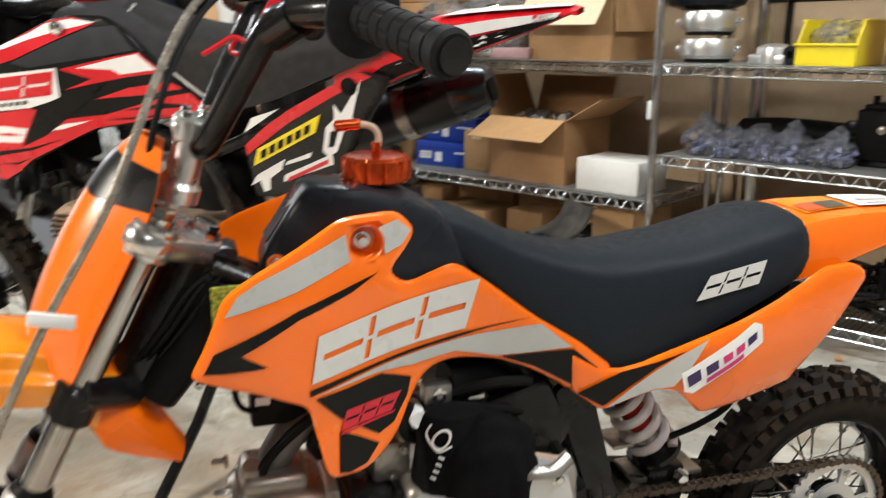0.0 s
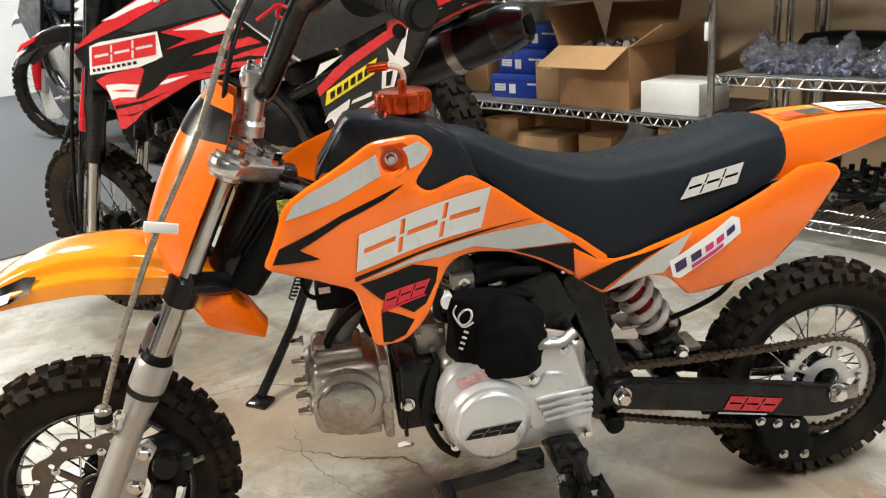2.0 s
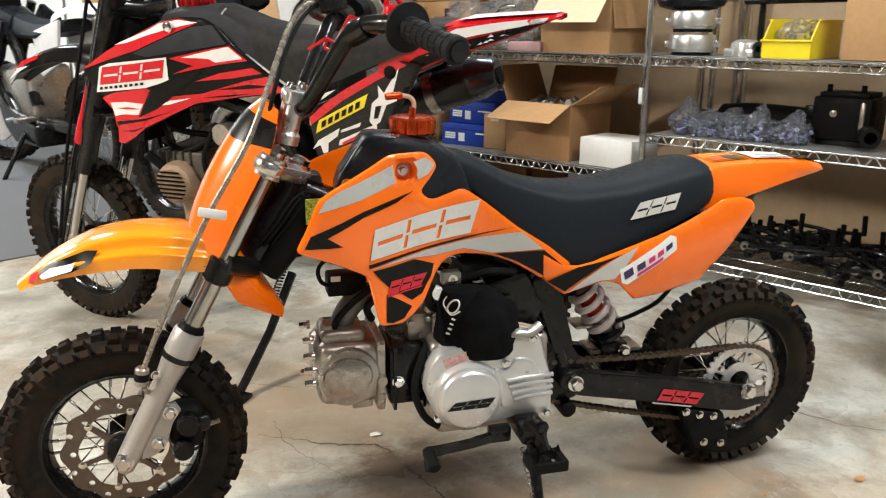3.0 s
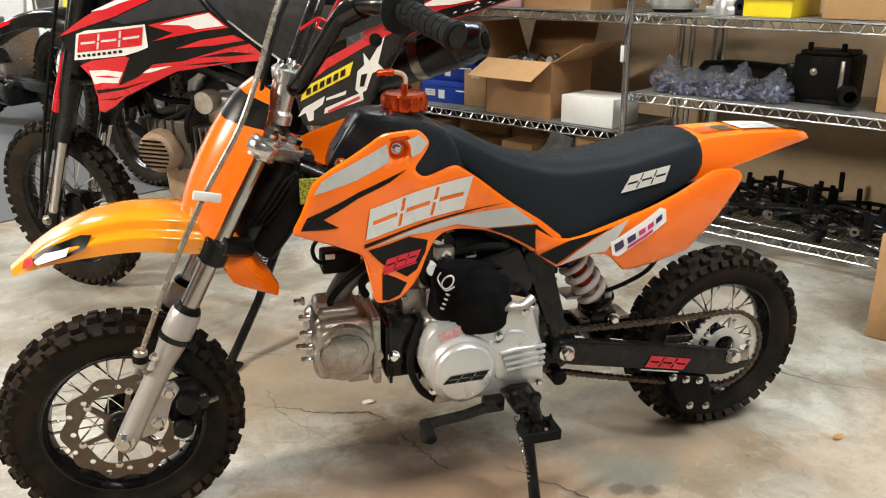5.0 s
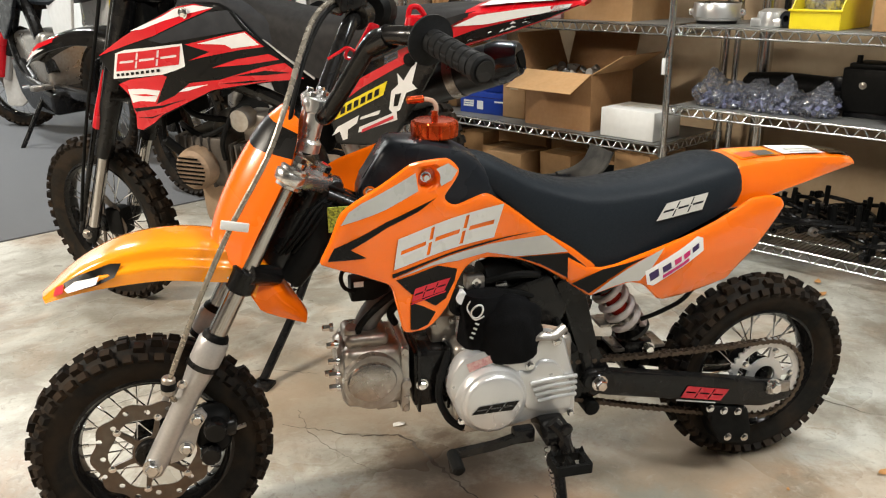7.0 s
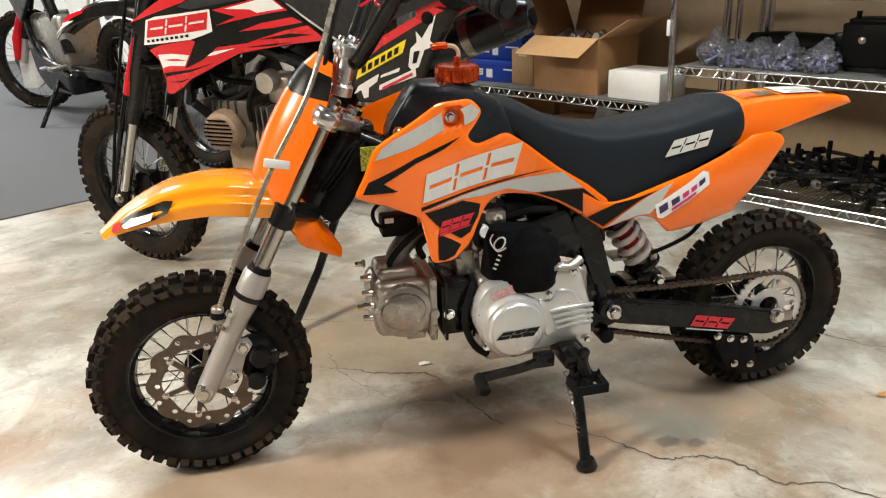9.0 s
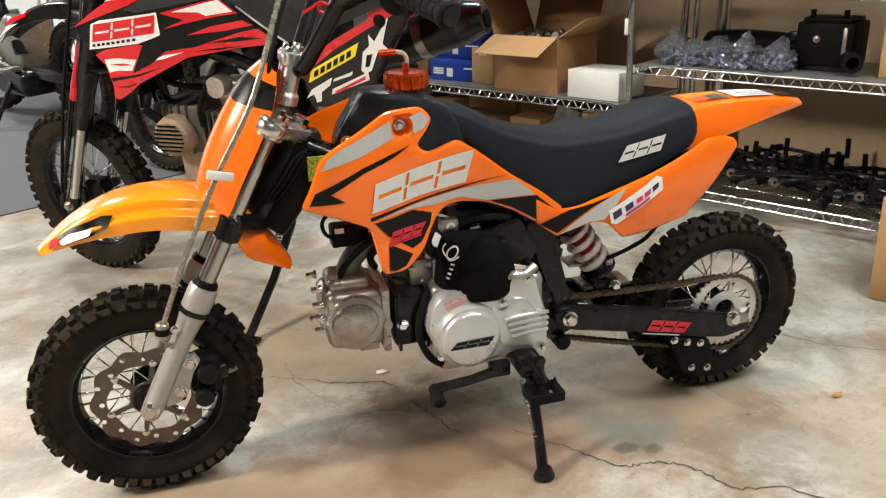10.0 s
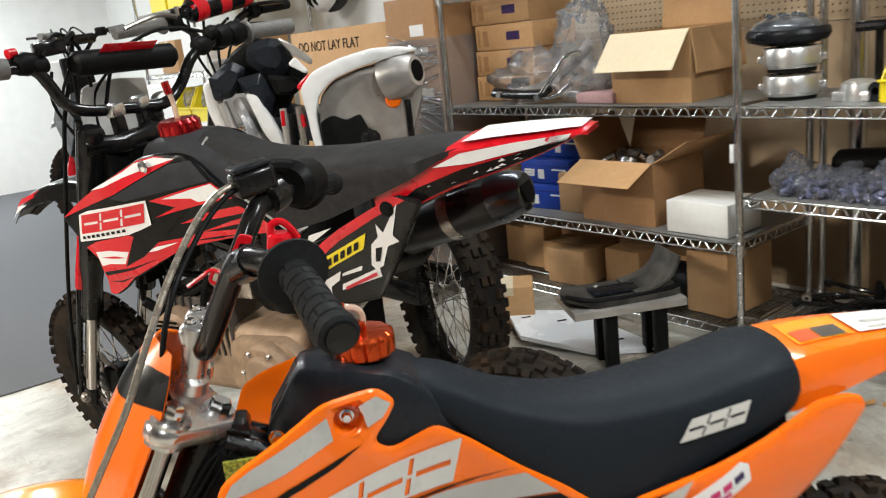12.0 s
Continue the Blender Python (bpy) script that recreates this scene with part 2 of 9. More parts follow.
DULL_ALLOY = mat("dull grey intake alloy", (0.17, 0.165, 0.16), 0.5, 0.5, second=(0.11, 0.105, 0.1), scale=60, bump=0.1)
TANK_SHELL = mat("slate black tank plastic", (0.017, 0.0195, 0.024), 0.3, second=(0.012, 0.014, 0.0175), scale=60, bump=0.06, bump_scale=260)
LILAC = mat("pale lilac moulded plastic", (0.2, 0.21, 0.34), 0.3, second=(0.12, 0.13, 0.24), scale=60)
LEAF = mat("dry leaf", (0.45, 0.22, 0.07), 0.7, scale=60)


def concrete():
    m = mat("sealed concrete", (0.465, 0.455, 0.4), 0.34, second=(0.3, 0.282, 0.238), scale=6, mix=0.34, bump=0.16, bump_scale=55,
            stain=(0.19, 0.165, 0.13), stain_scale=1.5, stain_mix=0.8, rough_var=0.22)
    nt = m.node_tree
    N, L = nt.nodes, nt.links
    b = N["Principled BSDF"]
    old = b.inputs["Base Color"].links[0].from_socket
    tc = N.new("ShaderNodeTexCoord")
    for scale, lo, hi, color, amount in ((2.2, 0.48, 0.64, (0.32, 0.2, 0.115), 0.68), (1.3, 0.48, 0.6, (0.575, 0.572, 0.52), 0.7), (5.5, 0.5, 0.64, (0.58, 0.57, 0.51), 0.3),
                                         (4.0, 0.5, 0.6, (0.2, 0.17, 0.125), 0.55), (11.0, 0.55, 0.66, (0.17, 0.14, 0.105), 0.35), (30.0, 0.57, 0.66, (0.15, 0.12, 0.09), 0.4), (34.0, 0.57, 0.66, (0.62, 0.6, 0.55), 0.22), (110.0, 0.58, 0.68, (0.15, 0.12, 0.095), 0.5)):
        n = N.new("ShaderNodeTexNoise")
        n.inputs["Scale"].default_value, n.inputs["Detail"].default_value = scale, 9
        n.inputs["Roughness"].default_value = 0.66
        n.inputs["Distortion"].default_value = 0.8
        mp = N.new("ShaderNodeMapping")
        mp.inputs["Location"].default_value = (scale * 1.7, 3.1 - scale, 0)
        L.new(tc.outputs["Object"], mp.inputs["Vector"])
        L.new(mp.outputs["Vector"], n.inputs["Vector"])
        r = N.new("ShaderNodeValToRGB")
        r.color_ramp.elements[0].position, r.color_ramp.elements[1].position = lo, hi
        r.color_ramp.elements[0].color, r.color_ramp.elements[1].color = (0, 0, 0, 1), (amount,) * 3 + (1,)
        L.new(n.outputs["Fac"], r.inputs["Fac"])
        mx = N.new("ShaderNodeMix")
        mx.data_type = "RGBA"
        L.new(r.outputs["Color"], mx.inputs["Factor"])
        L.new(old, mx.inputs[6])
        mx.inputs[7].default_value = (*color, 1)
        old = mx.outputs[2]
    # brown dirt that also carries warm lamp tone, oily smudges and dark spots with ragged edges: x, y, reach along x
    # and y, colour, amount
    # grey patch at x 0.97: the footpeg's cast shadow painted into the floor colour
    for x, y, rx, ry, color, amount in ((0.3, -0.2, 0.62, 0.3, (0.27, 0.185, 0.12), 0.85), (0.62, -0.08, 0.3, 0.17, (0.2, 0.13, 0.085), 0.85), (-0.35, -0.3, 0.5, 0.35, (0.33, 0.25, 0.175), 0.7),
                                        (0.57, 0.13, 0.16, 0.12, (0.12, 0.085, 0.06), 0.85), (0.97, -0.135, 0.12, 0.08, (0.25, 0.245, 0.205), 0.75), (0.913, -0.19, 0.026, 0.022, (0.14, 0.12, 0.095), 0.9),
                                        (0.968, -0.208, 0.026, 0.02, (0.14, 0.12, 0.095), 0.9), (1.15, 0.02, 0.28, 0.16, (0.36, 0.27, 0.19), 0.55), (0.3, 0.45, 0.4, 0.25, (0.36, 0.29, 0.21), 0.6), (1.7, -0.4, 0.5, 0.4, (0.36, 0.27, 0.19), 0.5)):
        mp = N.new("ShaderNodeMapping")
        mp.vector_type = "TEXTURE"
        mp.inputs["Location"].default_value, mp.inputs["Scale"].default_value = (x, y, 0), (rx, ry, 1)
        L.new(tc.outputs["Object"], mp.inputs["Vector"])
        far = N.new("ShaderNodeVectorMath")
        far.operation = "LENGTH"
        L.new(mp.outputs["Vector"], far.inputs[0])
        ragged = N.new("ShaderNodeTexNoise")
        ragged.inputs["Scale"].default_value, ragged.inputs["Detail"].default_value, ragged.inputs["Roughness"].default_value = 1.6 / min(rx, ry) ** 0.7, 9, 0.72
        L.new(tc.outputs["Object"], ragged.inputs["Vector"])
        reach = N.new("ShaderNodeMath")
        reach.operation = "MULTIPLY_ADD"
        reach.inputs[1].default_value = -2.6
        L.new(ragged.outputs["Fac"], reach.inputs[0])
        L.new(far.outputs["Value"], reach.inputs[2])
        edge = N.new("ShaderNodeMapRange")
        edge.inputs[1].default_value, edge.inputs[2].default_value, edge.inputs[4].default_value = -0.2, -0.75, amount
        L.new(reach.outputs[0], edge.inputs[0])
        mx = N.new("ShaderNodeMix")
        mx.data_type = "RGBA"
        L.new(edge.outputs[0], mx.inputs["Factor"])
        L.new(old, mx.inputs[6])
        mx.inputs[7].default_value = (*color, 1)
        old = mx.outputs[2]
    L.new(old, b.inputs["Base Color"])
    return m


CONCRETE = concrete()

# ---- geometry helpers ----
from mathutils.geometry import delaunay_2d_cdt


class Geo:
    """Vertices and faces that grow by adding others."""

    def __init__(self, v=(), f=()):
        self.v, self.f = [Vector(p) for p in v], [tuple(x) for x in f]

    def add(self, other, m=None):
        k = len(self.v)
        self.v += [m @ p for p in other.v] if m else [p.copy() for p in other.v]
        flip = m is not None and m.determinant() < 0
        self.f += [tuple(i + k for i in (reversed(x) if flip else x)) for x in other.f]
        return self

    def moved(self, m):
        return Geo().add(self, m)


MIRROR = Matrix.Diagonal((1, -1, 1, 1))


def mesh_of(name, geo, material, sharp=35):
    me = bpy.data.meshes.new(name)
    me.from_pydata([tuple(p) for p in geo.v], [], geo.f)
    me.materials.append(material)
    me.shade_smooth()
    me.set_sharp_from_angle(angle=radians(sharp))
    return me


def part(name, geo, material, parent=None, label="", sharp=35):
    ob = new(name, mesh_of(name, geo, material, sharp))
    if parent is not None:
        ob.parent = parent
    return tagged(ob, label)


def base(name, m, label, category, group="", kind=""):
    ob = new(name)
    ob.empty_display_size = 0.1
    ob.matrix_world = m
    return tagged(ob, label, category, group, kind)


def thing(name, geo, material, m, label, category, group="", kind="", sharp=35):
    ob = part(name, geo, material, None, "", sharp)
    ob.matrix_world = m
    return tagged(ob, label, category, group, kind)


def box(x0, x1, y0, y1, z0, z1, r=0.0, seg=2):
    bm = bmesh.new()
    bmesh.ops.create_cube(bm, size=1)
    for v in bm.verts:
        v.co = Vector((x0 if v.co.x < 0 else x1, y0 if v.co.y < 0 else y1, z0 if v.co.z < 0 else z1))
    if r:
        bmesh.ops.bevel(bm, geom=bm.edges[:], offset=r, segments=seg, profile=0.5, affect="EDGES")
    return from_bm(bm)


def from_bm(bm):
    bm.verts.ensure_lookup_table()
    bm.normal_update()
    g = Geo([v.co for v in bm.verts], [[v.index for v in f.verts] for f in bm.faces])
    bm.free()
    return g


def smooth_line(pts, per=6):
    """A Catmull-Rom line through pts."""
    pts = [Vector(p) for p in pts]
    if len(pts) < 3:
        return pts
    out = []
    for i in range(len(pts) - 1):
        a, b, c, d = pts[max(i - 1, 0)], pts[i], pts[i + 1], pts[min(i + 2, len(pts) - 1)]
        for k in range(per):
            t = k / per
            out.append(0.5 * (2 * b + (c - a) * t + (2 * a - 5 * b + 4 * c - d) * t * t + (3 * b - a - 3 * c + d) * t ** 3))
    return out + [pts[-1]]


def tube(pts, r, seg=10, closed=False, flat=1.0):
    """A round tube along pts; r is one radius or one for each point."""
    pts = [Vector(p) for p in pts]
    n = len(pts)
    rs = r if isinstance(r, (list, tuple)) else [r] * n
    v, f = [], []
    side = None
    for i, p in enumerate(pts):
        nxt, prv = pts[(i + 1) % n] if closed or i < n - 1 else p, pts[i - 1] if closed or i > 0 else p
        t = (nxt - prv).normalized()
        if side is None:
            side = t.orthogonal().normalized()
        side = (side - t * side.dot(t)).normalized()
        up = t.cross(side)
        for k in range(seg):
            a = 2 * math.pi * k / seg
            v.append(p + side * (rs[i] * math.cos(a)) + up * (rs[i] * flat * math.sin(a)))
    for i in range(n if closed else n - 1):
        j = (i + 1) % n
        for k in range(seg):
            l = (k + 1) % seg
            f.append((i * seg + k, i * seg + l, j * seg + l, j * seg + k))
    if not closed:
        f.append(tuple(reversed(range(seg))))
        f.append(tuple(range((n - 1) * seg, n * seg)))
    return Geo(v, f)


def rod(a, b, r, seg=12, bevel=0.0):
    a, b = Vector(a), Vector(b)
    if bevel:
        t = (b - a).normalized() * bevel
        return tube([a, a + t, b - t, b], [r - bevel, r, r, r - bevel], seg)
    return tube([a, b], r, seg)


def lathe(profile, seg=32, closed=False, caps=True):
    """Turns (radius, y) pairs round the Y axis."""
    v, f = [], []
    n = len(profile)
    for k in range(seg):
        a = 2 * math.pi * k / seg
        for r, y in profile:
            v.append((r * math.cos(a), y, r * math.sin(a)))
    for k in range(seg):
        l = (k + 1) % seg
        for i in range(n if closed else n - 1):
            j = (i + 1) % n
            f.append((k * n + i, k * n + j, l * n + j, l * n + i))
    if not closed and caps:
        if profile[0][0] > 1e-6:
            f.append(tuple(k * n for k in range(seg)))
        if profile[-1][0] > 1e-6:
            f.append(tuple(k * n + n - 1 for k in reversed(range(seg))))
    return Geo(v, f)


def inside(x, y, poly):
    hit = False
    for (ax, ay), (bx, by) in zip(poly, poly[1:] + poly[:1]):
        if (ay > y) != (by > y) and x < (bx - ax) * (y - ay) / (by - ay) + ax:
            hit = not hit
    return hit


def resample(poly, step):
    out = []
    for a, b in zip(poly, poly[1:] + poly[:1]):
        n = max(1, round(math.dist(a, b) / step))
        out += [(a[0] + (b[0] - a[0]) * k / n, a[1] + (b[1] - a[1]) * k / n) for k in range(n)]
    return out


def rounded(poly, r, seg=4):
    """The polygon with its corners rounded."""
    out, n = [], len(poly)
    for i in range(n):
        p, a, b = Vector(poly[i]), Vector(poly[i - 1]), Vector(poly[(i + 1) % n])
        da, db = min(r, (a - p).length * 0.45), min(r, (b - p).length * 0.45)
        s, e = p + (a - p).normalized() * da, p + (b - p).normalized() * db
        for k in range(seg + 1):
            t = k / seg
            q = s * (1 - t) ** 2 + p * 2 * t * (1 - t) + e * t * t
            out.append((q.x, q.y))
    return out


def edge_distance(x, y, poly):
    best = 1e9
    for (ax, ay), (bx, by) in zip(poly, poly[1:] + poly[:1]):
        ex, ey = bx - ax, by - ay
        l = ex * ex + ey * ey
        t = 0 if l == 0 else max(0, min(1, ((x - ax) * ex + (y - ay) * ey) / l))
        best = min(best, math.hypot(x - ax - t * ex, y - ay - t * ey))
    return best


def fill(outline, holes=(), step=0.012, inset=0.0):
    """Even triangles inside an outline, less its holes: points, triangles and the points' distance from the rim."""
    rings = [resample(list(outline), step)] + [resample(list(h), step) for h in holes]
    pts, edges = [], []
    for ring in rings:
        k = len(pts)
        pts += ring
        edges += [(k + i, k + (i + 1) % len(ring)) for i in range(len(ring))]
    xs, ys = [p[0] for p in rings[0]], [p[1] for p in rings[0]]
    rim = list(rings[0])

    def keep(x, y, gap):
        if not inside(x, y, rim) or edge_distance(x, y, rim) < gap:
            return False
        return all(not inside(x, y, h) and edge_distance(x, y, h) >= gap for h in rings[1:])

    if inset:
        for d in (inset * 0.35, inset):
            n = len(rim)
            for i in range(n):
                a, b = Vector(rim[i - 1]), Vector(rim[(i + 1) % n])
                t = (b - a).normalized()
                for q in ((rim[i][0] - t.y * d, rim[i][1] + t.x * d), (rim[i][0] + t.y * d, rim[i][1] - t.x * d)):
                    if keep(q[0], q[1], d * 0.8):
                        pts.append(q)
    y, row = min(ys) + step * 0.4, 0
    while y < max(ys):
        x = min(xs) + (step * 0.5 if row % 2 else 0)
        while x < max(xs):
            if keep(x, y, max(step * 0.45, inset * 1.25)):
                pts.append((x, y))
            x += step
        y += step * 0.87
        row += 1
    v, _, tris, *_ = delaunay_2d_cdt([Vector(p) for p in pts], edges, [], 1, 1e-6)
    out = []
    for t in tris:
        cx, cy = sum(v[i].x for i in t) / 3, sum(v[i].y for i in t) / 3
        if inside(cx, cy, rim) and not any(inside(cx, cy, h) for h in rings[1:]):
            out.append(tuple(t))
    rims = [list(r) for r in rings]
    dist = [min(edge_distance(p.x, p.y, r) for r in rims) for p in v]
    return [(p.x, p.y) for p in v], out, dist


def panel(outline, yf, thick=0.004, edge=0.006, step=0.012, holes=()):
    """A moulded sheet over an (x, z) outline; yf(x, z) gives the outer face, towards -y; its rim curls inwards."""
    pts, tris, dist = fill(outline, holes, step, edge)
    n = len(pts)
    front, back = [], []
    for (x, z), d in zip(pts, dist):
        y = yf(x, z)
        if d < edge:
            y += edge - math.sqrt(max(0, edge * edge - (edge - d) ** 2))
        front.append((x, y, z))
        back.append((x, yf(x, z) + max(thick, edge) + (0.0 if d < 1e-5 else 0.0005), z))
    count = {}
    faces = []
    for a, b, c in tris:
        faces.append((a, b, c))
        faces.append((a + n, c + n, b + n))
        for e in ((a, b), (b, c), (c, a)):
            count[e] = True
    for a, b in list(count):
        if (b, a) not in count:
            faces.append((b, a, a + n, b + n))
    return Geo(front + back, faces)


def decal(outline, yf, lift=0.0014, step=0.014):
    """A thin printed sheet that follows the face yf."""
    pts, tris, _ = fill(outline, (), step)
    return Geo([(x, yf(x, z) - lift, z) for x, z in pts], tris)


def plate(outline, y0, y1, bevel=0.002, holes=(), step=0.02):
    """A flat slab with an (x, z) outline between y0 and y1."""
    return panel(outline, lambda x, z: y0, y1 - y0, bevel, step, holes) if bevel else slab(outline, y0, y1, holes, step)


def slab(outline, y0, y1, holes=(), step=0.05):
    pts, tris, _ = fill(outline, holes, step)
    n = len(pts)
    faces, count = [], set()
    for a, b, c in tris:
        faces += [(a, b, c), (a + n, c + n, b + n)]
        count |= {(a, b), (b, c), (c, a)}
    faces += [(b, a, a + n, b + n) for a, b in count if (b, a) not in count]
    return Geo([(x, y0, z) for x, z in pts] + [(x, y1, z) for x, z in pts], faces)


def loft(sections):
    """Skin through closed rings that all have the same number of points, with both ends capped."""
    n = len(sections[0])
    v = [p for s in sections for p in s]
    f = []
    for i in range(len(sections) - 1):
        for k in range(n):
            l = (k + 1) % n
            f.append((i * n + k, i * n + l, (i + 1) * n + l, (i + 1) * n + k))
    f.append(tuple(reversed(range(n))))
    f.append(tuple(range((len(sections) - 1) * n, len(sections) * n)))
    return Geo(v, f)


def lerp(x, xs, ys):
    return float(np.interp(x, xs, ys))


def bolt(at, r=0.006, h=0.006, way=(0, -1, 0)):
    """A hexagon head on a washer."""
    at, way = Vector(at), Vector(way).normalized()
    g = tube([at, at + way * (h * 0.3)], r * 1.35, 14)
    return g.add(tube([at + way * (h * 0.3), at + way * h * 0.85, at + way * h], [r, r, r * 0.8], 6))


def slant_blocks(x0, z0, x1, z1, yf, lean=0.35, rise=0.0, count=3, slits=True):
    """One slanted block with slots cut through it: a plain stand-in for a mark. Runs from x0 to x1 and rises by rise."""
    w, h = (x1 - x0) / count, z1 - z0

    def quad(u0, u1, t0, t1):
        return [(x0 + w * u + lean * h * t, z0 + h * t + rise * u / count) for u, t in ((u0, t0), (u1, t0), (u1, t1), (u0, t1))]

    holes = []
    if slits:
        holes = [quad(0.08, count - 0.08, 0.29, 0.37), quad(0.08, count - 0.08, 0.63, 0.71)]
    pts, tris, _ = fill(quad(0, count, 0, 1), holes, 0.012)
    return Geo([(x, yf(x, z) - 0.0022, z) for x, z in pts], tris)


def mark_blocks(quad, yf, lift=0.0022, count=3):
    """A plain stand-in for a mark: one slanted field, opened by slots into rows of bars."""
    bl, tl, tr, br = (Vector(p) for p in quad)

    def slot(u0, u1, v0, v1):
        out = []
        for u, v in ((u0, v0), (u1, v0), (u1, v1), (u0, v1)):
            p = (bl * (1 - u) + br * u) * (1 - v) + (tl * (1 - u) + tr * u) * v
            out.append((p.x, p.y))
        return out

    holes = [slot((k + 0.14) / count, (k + 0.86) / count, 0.43, 0.56) for k in range(count)]
    holes += [slot((k - 0.05) / count, (k + 0.05) / count, v0, v1) for k in range(1, count) for v0, v1 in ((0.07, 0.46), (0.54, 0.93))]
    pts, tris, _ = fill(slot(0, 1, 0, 1), holes, 0.012)
    return Geo([(x, yf(x, z) - lift, z) for x, z in pts], tris)


# walls out of view, coloured dark to lessen the light they bounce
WALL_DIM = mat("dark low-bounce wall", (0.12, 0.115, 0.11), 0.8, second=(0.09, 0.087, 0.085), scale=9)

# ---- the room ----
SHELF = pose(1.75, 1.43, 0, 0, 0, -58.66)

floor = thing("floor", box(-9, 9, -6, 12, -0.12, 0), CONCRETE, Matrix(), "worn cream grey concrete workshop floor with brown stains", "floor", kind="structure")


def crack(pts, widths):
    g = Geo()
    line = smooth_line([(x, y, 0) for x, y in pts], 10)
    rnd = random.Random(len(pts) * 7 + int(pts[0][0] * 100))
    n = len(line)
    left, right = [], []
    for i, p in enumerate(line):
        t = (line[min(i + 1, n - 1)] - line[max(i - 1, 0)]).normalized()
        s = Vector((-t.y, t.x, 0))
        w = lerp(i / (n - 1), [k / (len(widths) - 1) for k in range(len(widths))], widths) * rnd.uniform(0.35, 1.4)
        j = s * rnd.uniform(-0.005, 0.005)
        left.append(p + j + s * w)
        right.append(p + j - s * w)
    g.v = [v + Vector((0, 0, 0.0015)) for v in left + right]
    g.f = [(i, i + n, i + n + 1, i + 1) for i in range(n - 1)]
    return g


CRACK = mat("crack grime", (0.13, 0.105, 0.08), 0.9, second=(0.06, 0.05, 0.04), scale=50)
for pts, widths in (
    (((0.24, 0.36), (0.33, 0.31), (0.416, 0.264), (0.5, 0.24), (0.54, 0.15), (0.575, 0.05), (0.608, -0.033)), (0.0006, 0.001, 0.003, 0.0035, 0.0045, 0.003, 0.001)),
    (((0.72, -0.05), (0.795, -0.141), (0.874, -0.241), (0.93, -0.25), (0.999, -0.285), (1.052, -0.376), (1.13, -0.4), (1.212, -0.472), (1.35, -0.5)), (0.001, 0.0022, 0.0025, 0.002, 0.003, 0.0022, 0.002, 0.002, 0.001)),
    (((-0.35, 0.62), (-0.2, 0.55), (-0.02, 0.62), (0.2, 0.66), (0.34, 0.6)), (0.0006, 0.001, 0.0013, 0.001, 0.0006)),
    (((1.35, 0.25), (1.5, 0.2), (1.62, 0.05), (1.8, -0.05)), (0.0006, 0.0014, 0.001, 0.0006)),
    (((0.28, 0.42), (0.3, 0.31), (0.36, 0.2), (0.42, 0.12)), (0.0006, 0.001, 0.0008, 0.0004)),
):
    part("crack", crack(pts, widths), CRACK, floor, "thin dark crack in the concrete")


def leaf_geo(s, bend):
    prof = [(-0.5, 0), (-0.25, 0.2), (0.1, 0.26), (0.35, 0.12), (0.5, 0), (0.35, -0.14), (0.1, -0.22), (-0.25, -0.18)]
    pts, tris, _ = fill([(x * s, y * s) for x, y in prof], (), s * 0.22)
    return Geo([(x, y, 0.003 + bend * x * x / s + 0.4 * y * y / s) for x, y in pts], tris)


for lx, ly, rot, s in ((1.458, -0.156, 20, 0.035), (1.228, -0.159, 60, 0.014), (1.89, 0.95, 20, 0.05), (1.92, 0.92, 75, 0.035), (1.9, 0.78, 130, 0.03), (2.05, 0.85, 50, 0.045), (1.98, 0.75, 5, 0.06)):
    thing("dry_leaf", leaf_geo(s, 0.5), LEAF, pose(lx, ly, 0.0, 0, 0, rot), "small curled brown dry leaf on the concrete floor", "leaf", "fallen leaves")
scrap = Geo([(-0.014, -0.006, 0.002), (0.012, -0.009, 0.006), (0.016, 0.006, 0.003), (0.002, 0.004, 0.008), (-0.012, 0.01, 0.002)], [(0, 1, 3), (1, 2, 3), (0, 3, 4)])
thing("paper_scrap", scrap, WHITE_CARD, pose(0.505, 0.29, 0), "tiny crumpled white paper scrap on the floor", "scrap")

# carpet beyond the slanting joint
cx, cy = Vector((-0.69, 2.11)), Vector((0.86, 0.51)).normalized()
cn = Vector((-cy.y, cy.x))
a, b = cx - cy * 7, cx + cy * 2.9
rug = slab([(a.x, a.y), (b.x, b.y), (b.x + cn.x * 7.5, b.y + cn.y * 7.5), (a.x + cn.x * 7.5, a.y + cn.y * 7.5)], 0, 0.006, (), 0.8)
thing("carpet", Geo([(p.x, p.z, p.y) for p in rug.v], [tuple(reversed(f)) for f in rug.f]), CARPET, Matrix(), "flat grey carpet laid over the workshop floor", "carpet", kind="structure")

WALL_Y = 0.66
wall = thing("wall_east", box(-8.5, 5.5, WALL_Y, WALL_Y + 0.15, 0, CEIL), WALL, SHELF, "white painted workshop wall behind the shelves", "wall", kind="structure")
thing("wall_north", box(-0.15, 0, -9, WALL_Y + 0.3, 0, CEIL), WALL, SHELF @ pose(-8.0, 0, 0), "plain white painted far wall", "wall", kind="structure")
thing("wall_south", box(0, 0.15, -9, WALL_Y + 0.3, 0, CEIL), WALL_DIM, SHELF @ pose(3.4, 0, 0), "unseen workshop wall, darkened to cut bounced light", "wall", kind="structure")
thing("wall_west", box(-8.2, 3.6, -0.15, 0, 0, CEIL), WALL_DIM, SHELF @ pose(0, -7.0, 0), "unseen workshop wall, darkened to cut bounced light", "wall", kind="structure")
